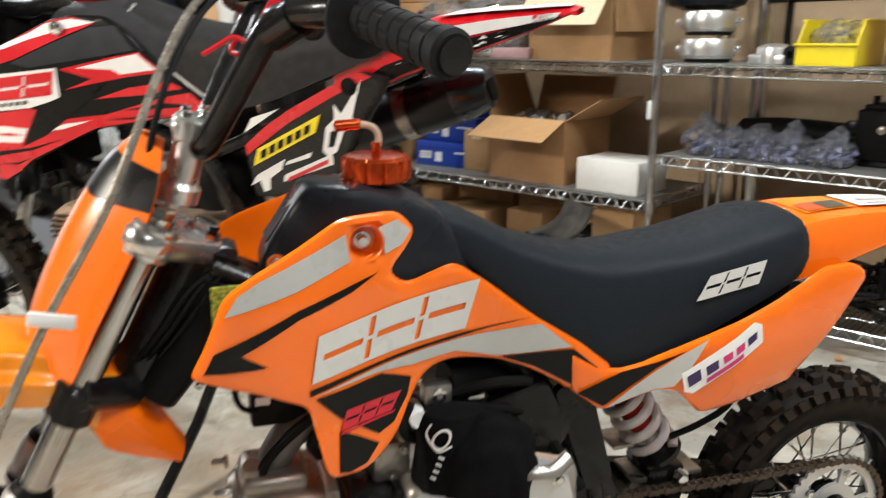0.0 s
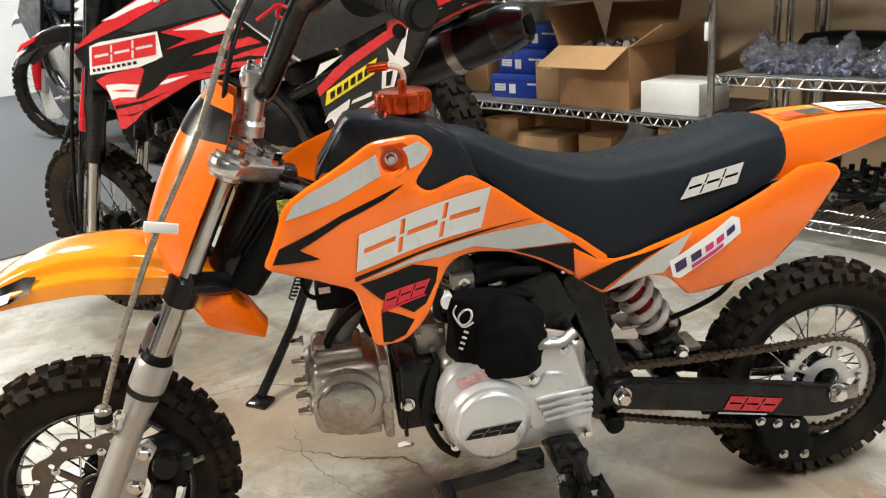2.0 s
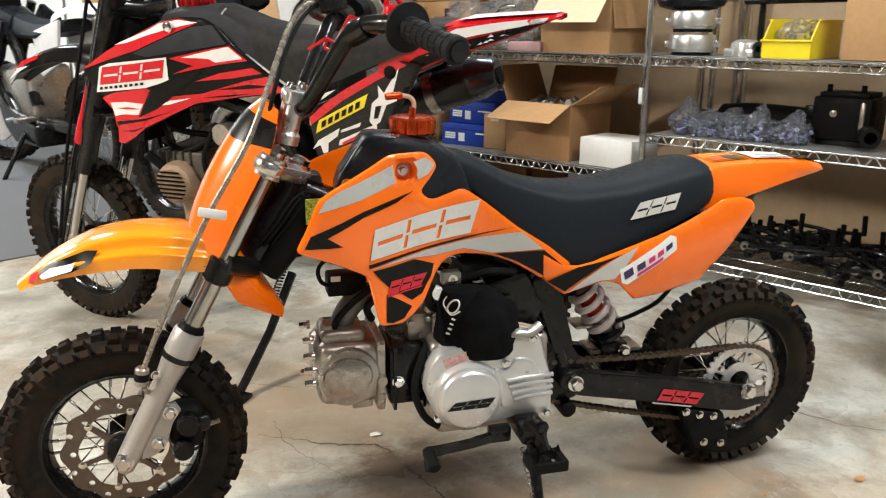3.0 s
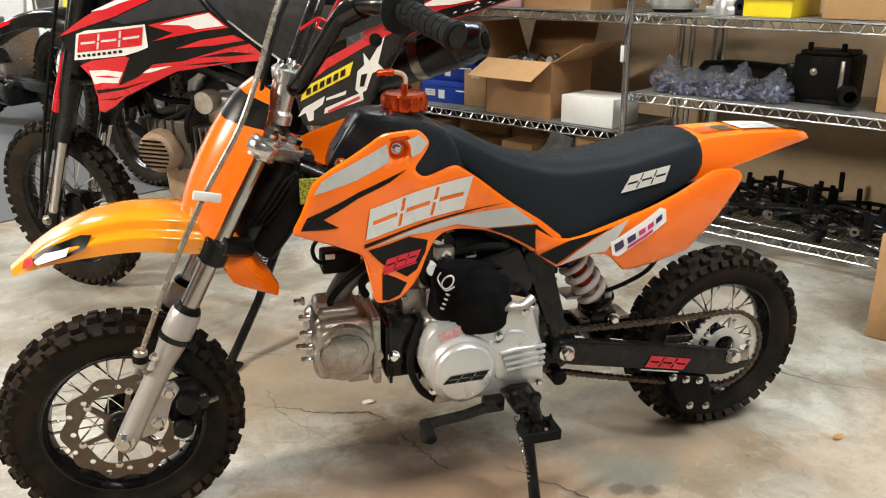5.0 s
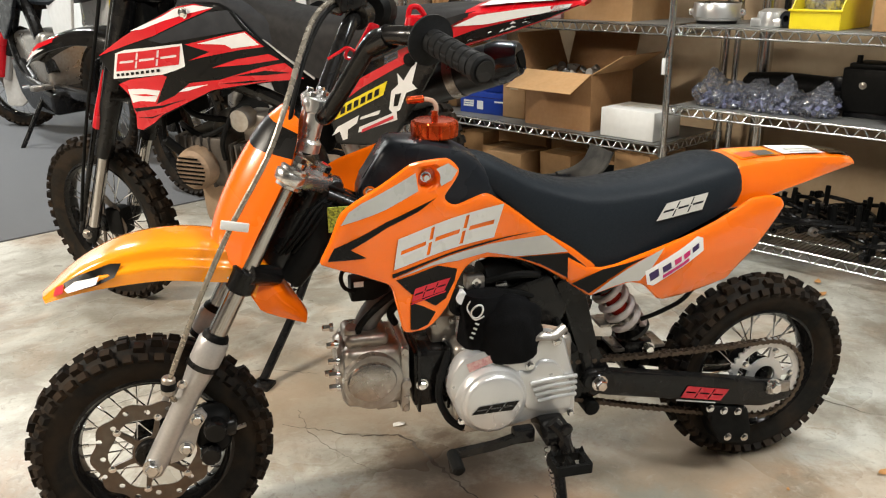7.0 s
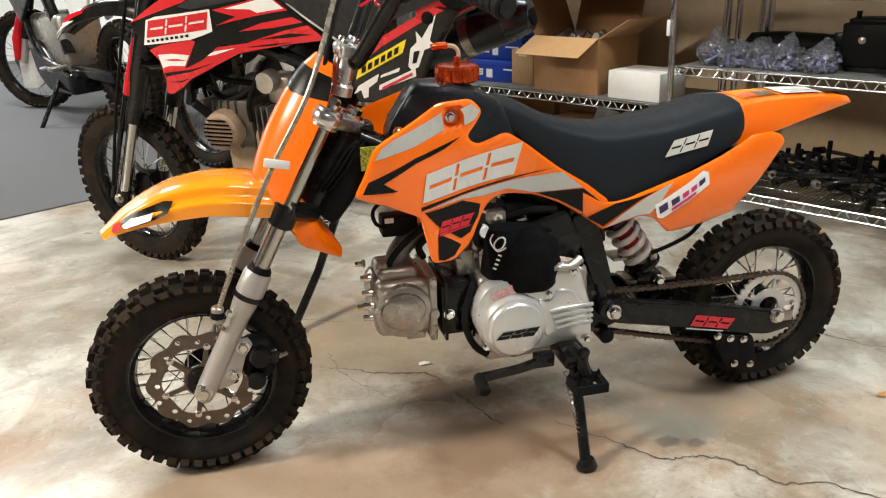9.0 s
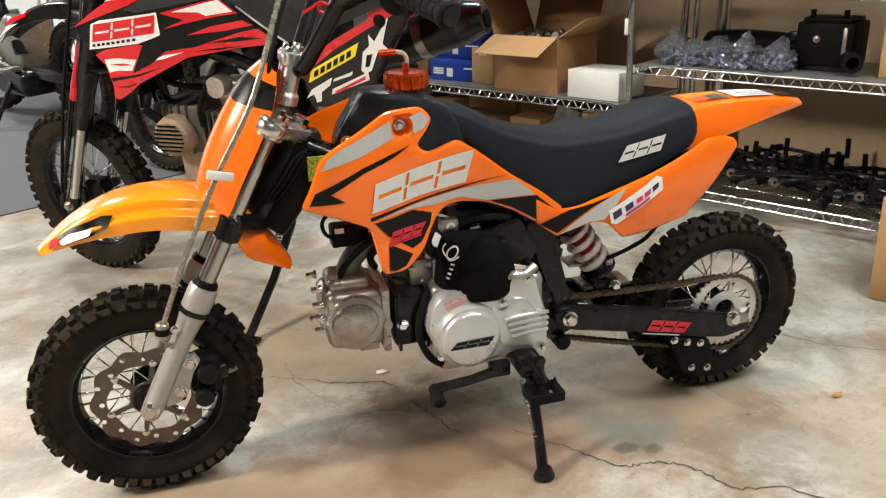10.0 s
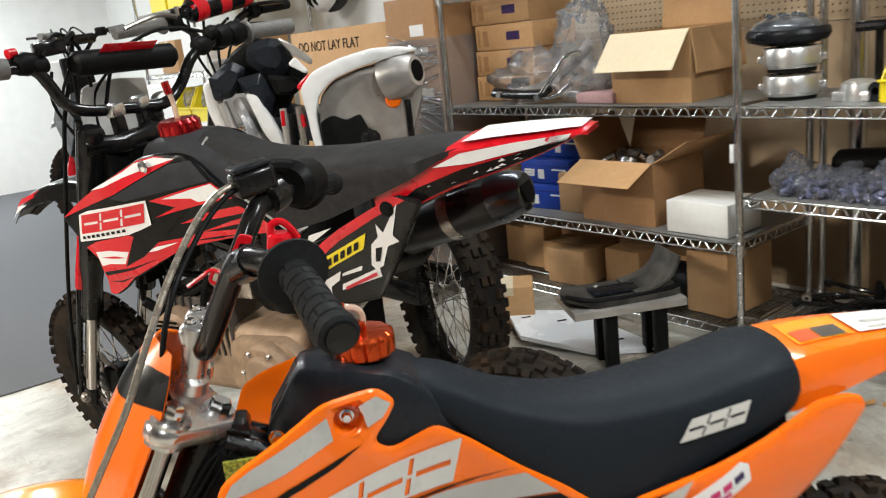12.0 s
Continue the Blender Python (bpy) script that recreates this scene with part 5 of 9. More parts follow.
FENDER_ROWS = [fender_row((-0.138, 0, 0.52), (-0.135, -0.0225, 0.5182), (-0.1324, -0.029, 0.5163), (-0.13, -0.032, 0.511))]
FENDER_ROWS += [[(x, -u * w, zt - v * (zt - zb)) for u, v in FENDER_PROFILE] for x, w, zt, zb in list(zip(FENDER_X, FENDER_W, FENDER_TOP, FENDER_EDGE))[1:]]
FENDER_ROWS += [fender_row((0.225, 0, 0.543), (0.221, -0.0288, 0.5382), (0.2162, -0.0395, 0.531), (0.2065, -0.0486, 0.5154), (0.198, -0.056, 0.495)),
                fender_row((0.257, 0, 0.493), (0.253, -0.0288, 0.489), (0.2458, -0.0407, 0.485), (0.2315, -0.0531, 0.4772), (0.217, -0.06, 0.468)),
                fender_row((0.286, 0, 0.44), (0.286, -0.016, 0.439), (0.284, -0.029, 0.436), (0.281, -0.034, 0.43))]
part("fender_flap", shell(FENDER_ROWS[6:], 0.003, 3), ORANGE, bike, "orange lower flap of the front fender", 22)
fender = part("front_fender", shell(FENDER_ROWS[:8], 0.003, 3), ORANGE_FENDER, bike, "glossy orange front fender, its yellow highlight painted in", 22)


def fender_side(x, z):
    w, zt, zb = (lerp(x, FENDER_X, q) for q in (FENDER_W, FENDER_TOP, FENDER_EDGE))
    return -w * lerp(min(1, max(0, (zt - z) / (zt - zb))), [v for _, v in FENDER_PROFILE], [u for u, _ in FENDER_PROFILE])


part("black_sticker", decal([(-0.096, 0.548), (-0.073, 0.561), (-0.02, 0.58), (-0.003, 0.58), (-0.014, 0.562), (-0.043, 0.549), (-0.09, 0.536)], fender_side, 0.004), DECAL_BLACK, fender)
part("white_sticker", decal([(-0.094, 0.541), (-0.077, 0.553), (-0.038, 0.563), (-0.043, 0.552), (-0.069, 0.544), (-0.088, 0.538)], fender_side, 0.0075), DECAL_WHITE, fender)
part("red_sticker", decal([(-0.118, 0.533), (-0.108, 0.541), (-0.095, 0.548), (-0.096, 0.537), (-0.112, 0.529)], fender_side, 0.0075), DECAL_RED, fender)

# tank, cap
def ring(x, zt, zb, wt, wb, n=7):
    """A rounded section across the bike at x."""
    pts = []
    prof = [(0, zt), (wt * 0.6, zt - 0.003), (wt * 0.92, zt - 0.014), (wt, zt - 0.03), ((wt + wb) / 2, (zt + zb) / 2), (wb, zb + 0.02), (wb * 0.9, zb)]
    left = [(x, -w, z) for w, z in prof]
    right = [(x, w, z) for w, z in reversed(prof[1:])]
    return left + right


def tank_ring(x, zt, zb, wt, wb):
    """A tank section with a flat top and a tight shoulder."""
    prof = [(0, zt), (wt * 0.72, zt - 0.001), (wt * 0.9, zt - 0.005), (wt * 0.98, zt - 0.014), (wt * 1.04, zt - 0.03), ((wt + wb) / 2, (zt + zb) / 2), (wb, zb + 0.02), (wb * 0.9, zb)]
    return [(x, -w, z) for w, z in prof] + [(x, w, z) for w, z in reversed(prof[1:])]


tank = part("fuel_tank", loft([tank_ring(*q) for q in ((0.384, 0.662, 0.55, 0.03, 0.036), (0.392, 0.682, 0.55, 0.034, 0.042), (0.428, 0.736, 0.55, 0.038, 0.05), (0.436, 0.744, 0.55, 0.04, 0.052), (0.446, 0.7465, 0.55, 0.043, 0.055), (0.5, 0.744, 0.55, 0.053, 0.064), (0.55, 0.731, 0.56, 0.058, 0.064), (0.583, 0.714, 0.57, 0.056, 0.06), (0.605, 0.69, 0.58, 0.05, 0.055), (0.66, 0.6, 0.55, 0.04, 0.04))]), TANK_SHELL, bike, "black moulded fuel tank", 40)
# thin black plate puts a recess's shade on the tank front
part("recess_shade", loft([[(0.3905 + 0.03 * v, (u - 0.5) * 0.04, 0.682 + 0.042 * v) for u in (0.0, 1.0)] + [(0.3945 + 0.03 * v, (u - 0.5) * 0.04, 0.679 + 0.042 * v) for u in (1.0, 0.0)] for v in (0.0, 1.0)]), BLACK_DULL, tank)
part("tank_bolt", bolt((0.398, -0.05, 0.665), 0.008, 0.008), CHROME, tank)
cap = part("fuel_cap", Geo(), RED_ANO, bike, "orange-red anodised fuel cap")
outer = []
for k in range(96):
    a = 2 * math.pi * k / 96
    r = 0.0415 - 0.0035 * max(0, math.cos(a * 12)) ** 4
    outer.append((r * math.cos(a), r * math.sin(a)))
secs = []
for z, s in ((0, 0.9), (0.003, 0.98), (0.02, 1.0), (0.0265, 0.97), (0.03, 0.86), (0.031, 0.55), (0.031, 0.1)):
    secs.append([(x * s, y * s, z) for x, y in outer])
cap.data = mesh_of("fuel_cap", loft(secs), RED_ANO, 30)
cap.location = (0.522, 0.0, 0.741)
part("vent_hose", tube(smooth_line([(0, 0, 0.028), (0.003, 0, 0.05), (-0.004, 0, 0.062), (-0.02, 0.0, 0.066)], 6), 0.0042, 10), HOSE_CLEAR, cap, "clear vent hose")
part("vent_valve", rod((-0.018, 0, 0.066), (-0.048, 0.002, 0.064), 0.0065, 14, 0.002), RED_ANO, cap)
part("vent_nipple", rod((0, 0, 0.03), (0, 0, 0.045), 0.006, 12), RED_ANO, cap)

# shrouds and side panels
PX = [0.28, 0.36, 0.42, 0.48, 0.53, 0.62, 0.75, 0.85, 0.95, 1.0, 1.1, 1.2]
PY = [-0.142, -0.147, -0.128, -0.1, -0.078, -0.062, -0.072, -0.083, -0.091, -0.091, -0.078, -0.06]


def skin(x, z):
    y = sum(lerp(x + dx, PX, PY) for dx in (-0.03, -0.015, 0, 0.015, 0.03)) / 5
    return y + 0.12 * max(0, z - 0.64) - 0.1 * max(0, 0.5 - z) * (1 if x < 0.56 else 0)


SHROUD = [(0.298, 0.577), (0.317, 0.612), (0.336, 0.66), (0.365, 0.678), (0.415, 0.7), (0.461, 0.722), (0.53, 0.72), (0.553, 0.696), (0.54, 0.676), (0.517, 0.653), (0.538, 0.636), (0.6, 0.653), (0.64, 0.626), (0.706, 0.574), (0.764, 0.538),
          (0.81, 0.5), (0.75, 0.474), (0.736, 0.486), (0.7, 0.507), (0.655, 0.525), (0.6, 0.533), (0.575, 0.53), (0.558, 0.518), (0.545, 0.495), (0.526, 0.456), (0.505, 0.437), (0.482, 0.425), (0.438, 0.431), (0.418, 0.523), (0.365, 0.552)]
PANEL = [(0.748, 0.528), (0.79, 0.503), (0.815, 0.499), (0.845, 0.505), (0.95, 0.548), (1.03, 0.578), (1.076, 0.598), (1.106, 0.612), (1.151, 0.613), (1.176, 0.604), (1.183, 0.59), (1.13, 0.515), (1.074, 0.453), (1.0, 0.438), (0.93, 0.428), (0.91, 0.448), (0.897, 0.462), (0.87, 0.467), (0.83, 0.455), (0.794, 0.443), (0.75, 0.476)]
SCREW = [(0.489 + 0.0195 * math.cos(a) + 0.002 * math.cos(2 * a), 0.691 + 0.0165 * math.sin(a)) for a in (2 * math.pi * k / 14 for k in range(14))]
sh_geo = panel(rounded(SHROUD, 0.012, 3), skin, 0.004, 0.007, 0.012, (SCREW,))


def sp(x, z):
    """The rear side panel swells outwards along its middle line."""
    mid = 0.49 + 0.33 * (x - 0.9)
    return skin(x, z) - 0.004 - 0.014 * max(0.0, 1 - ((z - mid) / 0.085) ** 2) * min(1.0, max(0.0, (x - 0.86) / 0.1))


pn_geo = panel(rounded(PANEL, 0.007, 3), sp, 0.004, 0.007, 0.012)
shroud = part("shroud", sh_geo, ORANGE, bike, "glossy orange tank shroud with grey and black graphics")
part("shroud", sh_geo.moved(MIRROR), ORANGE, bike)
side = part("side_panel", pn_geo, ORANGE, bike, "glossy orange rear side panel with stickers")
part("side_panel", pn_geo.moved(MIRROR), ORANGE, bike)
part("screw_recess", lathe([(0.0, 0.02), (0.0155, 0.02), (0.0185, 0.004), (0.0215, 0.0005)], 22, False, False).moved(pose(0.489, skin(0.489, 0.69) + 0.001, 0.691)), ORANGE, shroud)
part("screw", bolt((0.489, skin(0.489, 0.69) + 0.021, 0.691), 0.0068, 0.012), CHROME, shroud)
for pts, m, lift, name in (
    ([(0.336, 0.642), (0.35, 0.662), (0.372, 0.674), (0.42, 0.69), (0.466, 0.706), (0.47, 0.676), (0.41, 0.657)], DECAL_GREY, 0.0014, "grey_stripe"),
    ([(0.505, 0.706), (0.528, 0.712), (0.545, 0.698), (0.533, 0.683), (0.513, 0.676)], DECAL_GREY, 0.0014, "grey_patch"),
    ([(0.503, 0.658), (0.41, 0.637), (0.324, 0.605), (0.313, 0.584), (0.376, 0.583), (0.35, 0.6), (0.41, 0.627), (0.47, 0.643)], DECAL_BLACK, 0.0016, "black_slash"),
    ([(0.419, 0.545), (0.5, 0.553), (0.6, 0.5655), (0.7, 0.579), (0.6, 0.562), (0.5, 0.5495), (0.42, 0.538)], DECAL_BLACK, 0.0018, "black_line"),
    ([(0.424, 0.536), (0.5, 0.547), (0.6, 0.5595), (0.708, 0.569), (0.75, 0.535), (0.7, 0.5325), (0.653, 0.532), (0.6, 0.545), (0.545, 0.5385), (0.5, 0.541)], DECAL_GREY, 0.0015, "grey_wedge"),
    ([(0.658, 0.53), (0.752, 0.532), (0.79, 0.5), (0.753, 0.483), (0.735, 0.494), (0.7, 0.514)], DECAL_BLACK, 0.0016, "black_wedge"),
    ([(0.426, 0.533), (0.46, 0.534), (0.505, 0.538), (0.543, 0.524), (0.538, 0.502), (0.52, 0.474), (0.5, 0.466), (0.452, 0.502)], DECAL_BLACK, 0.0016, "black_patch"),
    ([(0.452, 0.486), (0.476, 0.472), (0.5, 0.455), (0.484, 0.437), (0.462, 0.434), (0.45, 0.438)], DECAL_BLACK, 0.0016, "black_patch"),
):
    part(name, decal(pts, skin, lift, 0.012), m, shroud)
part("printed_mark", mark_blocks(((0.422, 0.552), (0.431, 0.604), (0.63, 0.632), (0.612, 0.572)), skin), DECAL_PALE, shroud, "pale slanted block mark")
part("red_mark", mark_blocks(((0.453, 0.486), (0.461, 0.508), (0.53, 0.51), (0.517, 0.489)), skin), DECAL_RED, shroud)
part("small_print", decal([(0.452, 0.4815), (0.52, 0.486), (0.521, 0.4885), (0.453, 0.484)], skin, 0.0025), DECAL_RED, shroud)
for pts, m, lift, name in (
    ([(0.797, 0.45), (0.83, 0.476), (0.88, 0.51), (0.925, 0.537), (0.905, 0.5), (0.885, 0.474), (0.86, 0.471), (0.83, 0.462)], DECAL_GREY, 0.0015, "grey_flash"),
    ([(0.757, 0.474), (0.815, 0.499), (0.86, 0.508), (0.9, 0.523), (0.86, 0.5), (0.825, 0.477), (0.792, 0.453)], DECAL_BLACK, 0.0014, "black_flash"),
    ([(0.893, 0.492), (0.899, 0.466), (0.91, 0.463), (1.0, 0.528), (0.997, 0.552), (0.985, 0.556), (0.9, 0.496)], DECAL_WHITE, 0.0016, "white_sticker"),
    ([(0.9, 0.487), (0.904, 0.472), (0.919, 0.483), (0.916, 0.498)], DECAL_NAVY, 0.0024, "navy_print"),
    ([(0.923, 0.5), (0.926, 0.488), (0.94, 0.498), (0.938, 0.51)], DECAL_NAVY, 0.0024, "navy_print"),
    ([(0.944, 0.513), (0.946, 0.503), (0.957, 0.511), (0.956, 0.521)], DECAL_PINK, 0.0024, "pink_print"),
    ([(0.96, 0.524), (0.962, 0.514), (0.973, 0.522), (0.972, 0.532)], DECAL_PINK, 0.0024, "pink_print"),
    ([(0.976, 0.535), (0.978, 0.525), (0.99, 0.534), (0.989, 0.544)], DECAL_NAVY, 0.0024, "navy_print"),
    ([(0.925, 0.484), (0.926, 0.478), (0.972, 0.511), (0.971, 0.517)], DECAL_PINK, 0.003, "pink_line"),
):
    part(name, decal(pts, sp, lift + 0.0018, 0.008), m, side)

part("inner_fender", loft([ring(*q) for q in ((0.56, 0.69, 0.57, 0.035, 0.035), (0.64, 0.64, 0.54, 0.035, 0.035), (0.74, 0.57, 0.51, 0.038, 0.038), (0.82, 0.53, 0.48, 0.045, 0.048), (0.95, 0.55, 0.48, 0.055, 0.06), (1.08, 0.6, 0.53, 0.055, 0.055))]), BLACK_DULL, bike)
# seat and tail
SX = [0.566, 0.58, 0.62, 0.69, 0.744, 0.79, 0.833, 0.93, 1.04, 1.08, 1.1, 1.108]
ST = [0.712, 0.716, 0.706, 0.668, 0.652, 0.644, 0.643, 0.653, 0.68, 0.681, 0.672, 0.658]
SE = [0.702, 0.704, 0.69, 0.651, 0.633, 0.622, 0.621, 0.631, 0.657, 0.661, 0.656, 0.65]
SB = [0.69, 0.68, 0.645, 0.582, 0.536, 0.502, 0.492, 0.53, 0.58, 0.598, 0.615, 0.628]
SW = [0.04, 0.044, 0.05, 0.058, 0.064, 0.07, 0.073, 0.079, 0.078, 0.072, 0.064, 0.05]
secs = []
for k in range(45):
    x = 0.566 + (1.108 - 0.566) * k / 44
    zt, ze, zb, w = (sum(lerp(x + d, SX, q) for d in (-0.012, 0, 0.012)) / 3 for q in (ST, SE, SB, SW))
    prof = [(0, zt), (w * 0.4, zt - 0.002), (w * 0.72, zt - (zt - ze) * 0.35), (w * 0.92, ze + 0.003), (w * 0.985, ze - 0.006), (w * 1.02, ze - (ze - zb) * 0.35), (w * 1.04, zb + (ze - zb) * 0.2), (w * 1.0, zb), (w * 0.4, zb)]
    secs.append([(x, -a, z) for a, z in prof] + [(x, a, z) for a, z in reversed(prof[1:])])
seat = part("seat", loft(secs), SEAT, bike, "matte black vinyl seat with a pale block mark", 60)


def seat_side(x, z):
    w, ze, zb = lerp(x, SX, SW), lerp(x, SX, SE), lerp(x, SX, SB)
    return -w * lerp(z, [zb, zb + (ze - zb) * 0.2, ze - (ze - zb) * 0.35, ze - 0.006, ze + 0.003], [1.0, 1.04, 1.02, 0.985, 0.92])


part("printed_mark", mark_blocks(((0.914, 0.582), (0.932, 0.614), (1.014, 0.629), (1.004, 0.598)), seat_side, 0.0042), DECAL_PALE, seat)
secs = []
for x, zt, zb, w in ((1.075, 0.664, 0.585, 0.06), (1.09, 0.672, 0.588, 0.066), (1.13, 0.676, 0.596, 0.064), (1.18, 0.677, 0.608, 0.058), (1.25, 0.675, 0.624, 0.05), (1.32, 0.67, 0.64, 0.042), (1.352, 0.664, 0.646, 0.036), (1.362, 0.657, 0.649, 0.03)):
    prof = [(0, zt), (w * 0.7, zt - 0.0015), (w * 0.94, zt - 0.005), (w, zt - 0.012), (w * 1.0, zb + 0.003), (w * 0.94, zb), (w * 0.3, zb + 0.004)]
    secs.append([(x, -a, z) for a, z in prof] + [(x, a, z) for a, z in reversed(prof[1:])])
tail = part("tail_fender", loft(secs), ORANGE, bike, "orange rear fender with warning stickers", 40)


def tail_top(pts, lift):
    """A sticker on the tail's top, from (x, y) corners."""
    p, t, _ = fill(pts, (), 0.015)
    return Geo([(x, y, lerp(x, [1.075, 1.09, 1.13, 1.18, 1.25, 1.32, 1.352, 1.362], [0.664, 0.672, 0.676, 0.677, 0.675, 0.67, 0.664, 0.657]) + lift) for x, y in p], t)


for pts, m, lift in (([(1.105, -0.04), (1.19, -0.036), (1.19, 0.03), (1.105, 0.035)], ORANGE_FENDER, 0.001), ([(1.11, -0.036), (1.14, -0.035), (1.14, 0.0), (1.11, 0.0)], STICKER_ORANGE, 0.0022), ([(1.142, -0.035), (1.178, -0.034), (1.178, 0.0), (1.142, 0.0)], STICKER_DARK, 0.0022),
                     ([(1.195, -0.036), (1.29, -0.032), (1.29, 0.028), (1.195, 0.032)], DECAL_WHITE, 0.0022), ([(1.215, -0.03), (1.285, -0.028), (1.285, -0.02), (1.215, -0.022)], DECAL_GREY, 0.0032), ([(1.3, -0.033), (1.352, -0.028), (1.352, 0.024), (1.3, 0.028)], DECAL_BLACK, 0.0022),
                     ([(1.215, -0.01), (1.285, -0.01), (1.285, 0.0), (1.215, 0.0)], DECAL_GREY, 0.0032)):
    part("sticker", tail_top(pts, lift), m, tail)

# frame
for s in (-1, 1):
    part("frame_tube", tube(smooth_line([(0.33, 0.02 * s, 0.655), (0.45, 0.03 * s, 0.6), (0.6, 0.03 * s, 0.55), (0.71, 0.034 * s, 0.485), (0.782, 0.046 * s, 0.38), (0.82, 0.052 * s, 0.25)], 6), 0.014, 12), BLACK, bike)
    part("subframe_tube", tube(smooth_line([(0.72, 0.035 * s, 0.5), (0.85, 0.045 * s, 0.52), (1.0, 0.05 * s, 0.57), (1.12, 0.045 * s, 0.6)], 5), 0.011, 10), BLACK, bike)
    part("pivot_plate", plate(rounded([(0.772, 0.34), (0.82, 0.34), (0.862, 0.27), (0.862, 0.228), (0.8, 0.205), (0.765, 0.23)], 0.012), -0.056 if s < 0 else 0.05, -0.05 if s < 0 else 0.056, 0.0015), BLACK, bike)
part("side_plate", plate(rounded([(0.735, 0.47), (0.78, 0.495), (0.828, 0.33), (0.79, 0.315)], 0.01), -0.062, -0.05, 0.002), BLACK, bike)
part("backbone", tube(smooth_line([(0.325, 0, 0.66), (0.45, 0, 0.58), (0.6, 0, 0.535), (0.75, 0, 0.47)], 5), 0.02, 12), BLACK, bike)
part("cross_member", rod((0.8, -0.05, 0.33), (0.8, 0.05, 0.33), 0.012), BLACK, bike)
part("data_label", box(0.326, 0.378, -0.054, -0.051, 0.6, 0.644, 0.0005, 1), LABEL_GREEN, bike, "yellow-green data label on the frame")
rect = part("rectifier", box(0.362, 0.432, -0.03, 0.01, 0.457, 0.498, 0.005), BLACK_DULL, bike)
part("white_label", box(0.368, 0.385, -0.032, -0.029, 0.487, 0.496), WHITE, rect)
part("wire_loop", tube(smooth_line([(0.39, -0.03, 0.535), (0.357, -0.03, 0.525), (0.346, -0.03, 0.508), (0.352, -0.03, 0.487), (0.37, -0.03, 0.478)], 5), 0.0038, 8), BLACK_DULL, bike)

# engine: lying cylinder, crankcase and covers
engine = part("engine", box(0.535, 0.77, -0.085, 0.085, 0.21, 0.375, 0.02, 3), CAST, bike, "horizontal pit bike engine with a silver left cover")
part("cylinder_barrel", box(0.465, 0.545, -0.066, 0.062, 0.25, 0.362, 0.008), BLACK, engine)
for k in range(2):
    part("fin", box(0.472 + 0.055 * k, 0.4785 + 0.055 * k, -0.071, 0.068, 0.242, 0.37, 0.002), BLACK, engine)
head = part("cylinder_head", box(0.337, 0.456, -0.066, 0.06, 0.258, 0.38, 0.022, 4), HEAD_ALLOY, engine, "dusty cast alloy cylinder head")
part("head_flange", box(0.442, 0.458, -0.069, 0.066, 0.244, 0.382, 0.005), HEAD_ALLOY, engine)
part("valve_cover", lathe([(0.0, -0.02), (0.042, -0.0195), (0.048, -0.0165), (0.051, -0.01), (0.052, 0.0), (0.052, 0.03)], 44).moved(pose(0.388, -0.07, 0.322) @ Matrix.Diagonal((0.88, 0.8, 0.76, 1.0))), POLISHED, engine, "oval polished cam cover")
part("cover_rim", lathe([(0.0, -0.01), (0.048, -0.01), (0.053, -0.007), (0.055, 0.0), (0.055, 0.05)], 44).moved(pose(0.391, -0.068, 0.318)), HEAD_ALLOY, engine)
part("rocker_lump", box(0.345, 0.425, -0.055, 0.03, 0.375, 0.402, 0.012, 3), HEAD_ALLOY, engine)
part("flange_lug", lathe([(0.0, -0.012), (0.009, -0.012), (0.01, 0.01)], 14).moved(pose(0.45, -0.068, 0.307)), HEAD_ALLOY, engine)
part("flange_lug", lathe([(0.0, -0.01), (0.007, -0.01), (0.008, 0.01)], 14).moved(pose(0.448, -0.068, 0.372)), HEAD_ALLOY, engine)
part("top_inspection_cap", lathe([(0.0, -0.012), (0.011, -0.012), (0.014, -0.008), (0.015, 0.014)], 20).moved(pose(0.36, -0.03, 0.4, -75, 0, 0)), HEAD_ALLOY, engine)
for z, y in ((0.382, -0.036), (0.355, -0.046), (0.331, -0.052), (0.302, -0.046), (0.385, 0.03), (0.29, 0.03)):
    part("head_nut", bolt((0.334, y, z), 0.0062, 0.02, (-1, 0, 0)), CHROME, engine)
part("head_end_plate", lathe([(0.0, -0.01), (0.05, -0.008), (0.056, 0.0), (0.056, 0.012)], 28).moved(pose(0.34, -0.005, 0.33, 0, 0, -90)), HEAD_ALLOY, engine)
part("intake_elbow", tube(smooth_line([(0.385, -0.01, 0.385), (0.392, -0.015, 0.415), (0.415, -0.018, 0.445), (0.46, -0.018, 0.455), (0.52, -0.012, 0.42)], 6), 0.021, 16), DULL_ALLOY, engine, "dull grey intake elbow")
part("breather_hose", tube(smooth_line([(0.37, -0.035, 0.395), (0.375, -0.045, 0.42), (0.4, -0.05, 0.45), (0.44, -0.05, 0.48)], 5), 0.0065, 8), BLACK_DULL, engine)
part("drain_boss", box(0.4, 0.44, -0.04, 0.0, 0.238, 0.26, 0.004), CAST, engine)
part("barrel_bolt", bolt((0.481, -0.066, 0.298), 0.0085, 0.01), CHROME, engine)

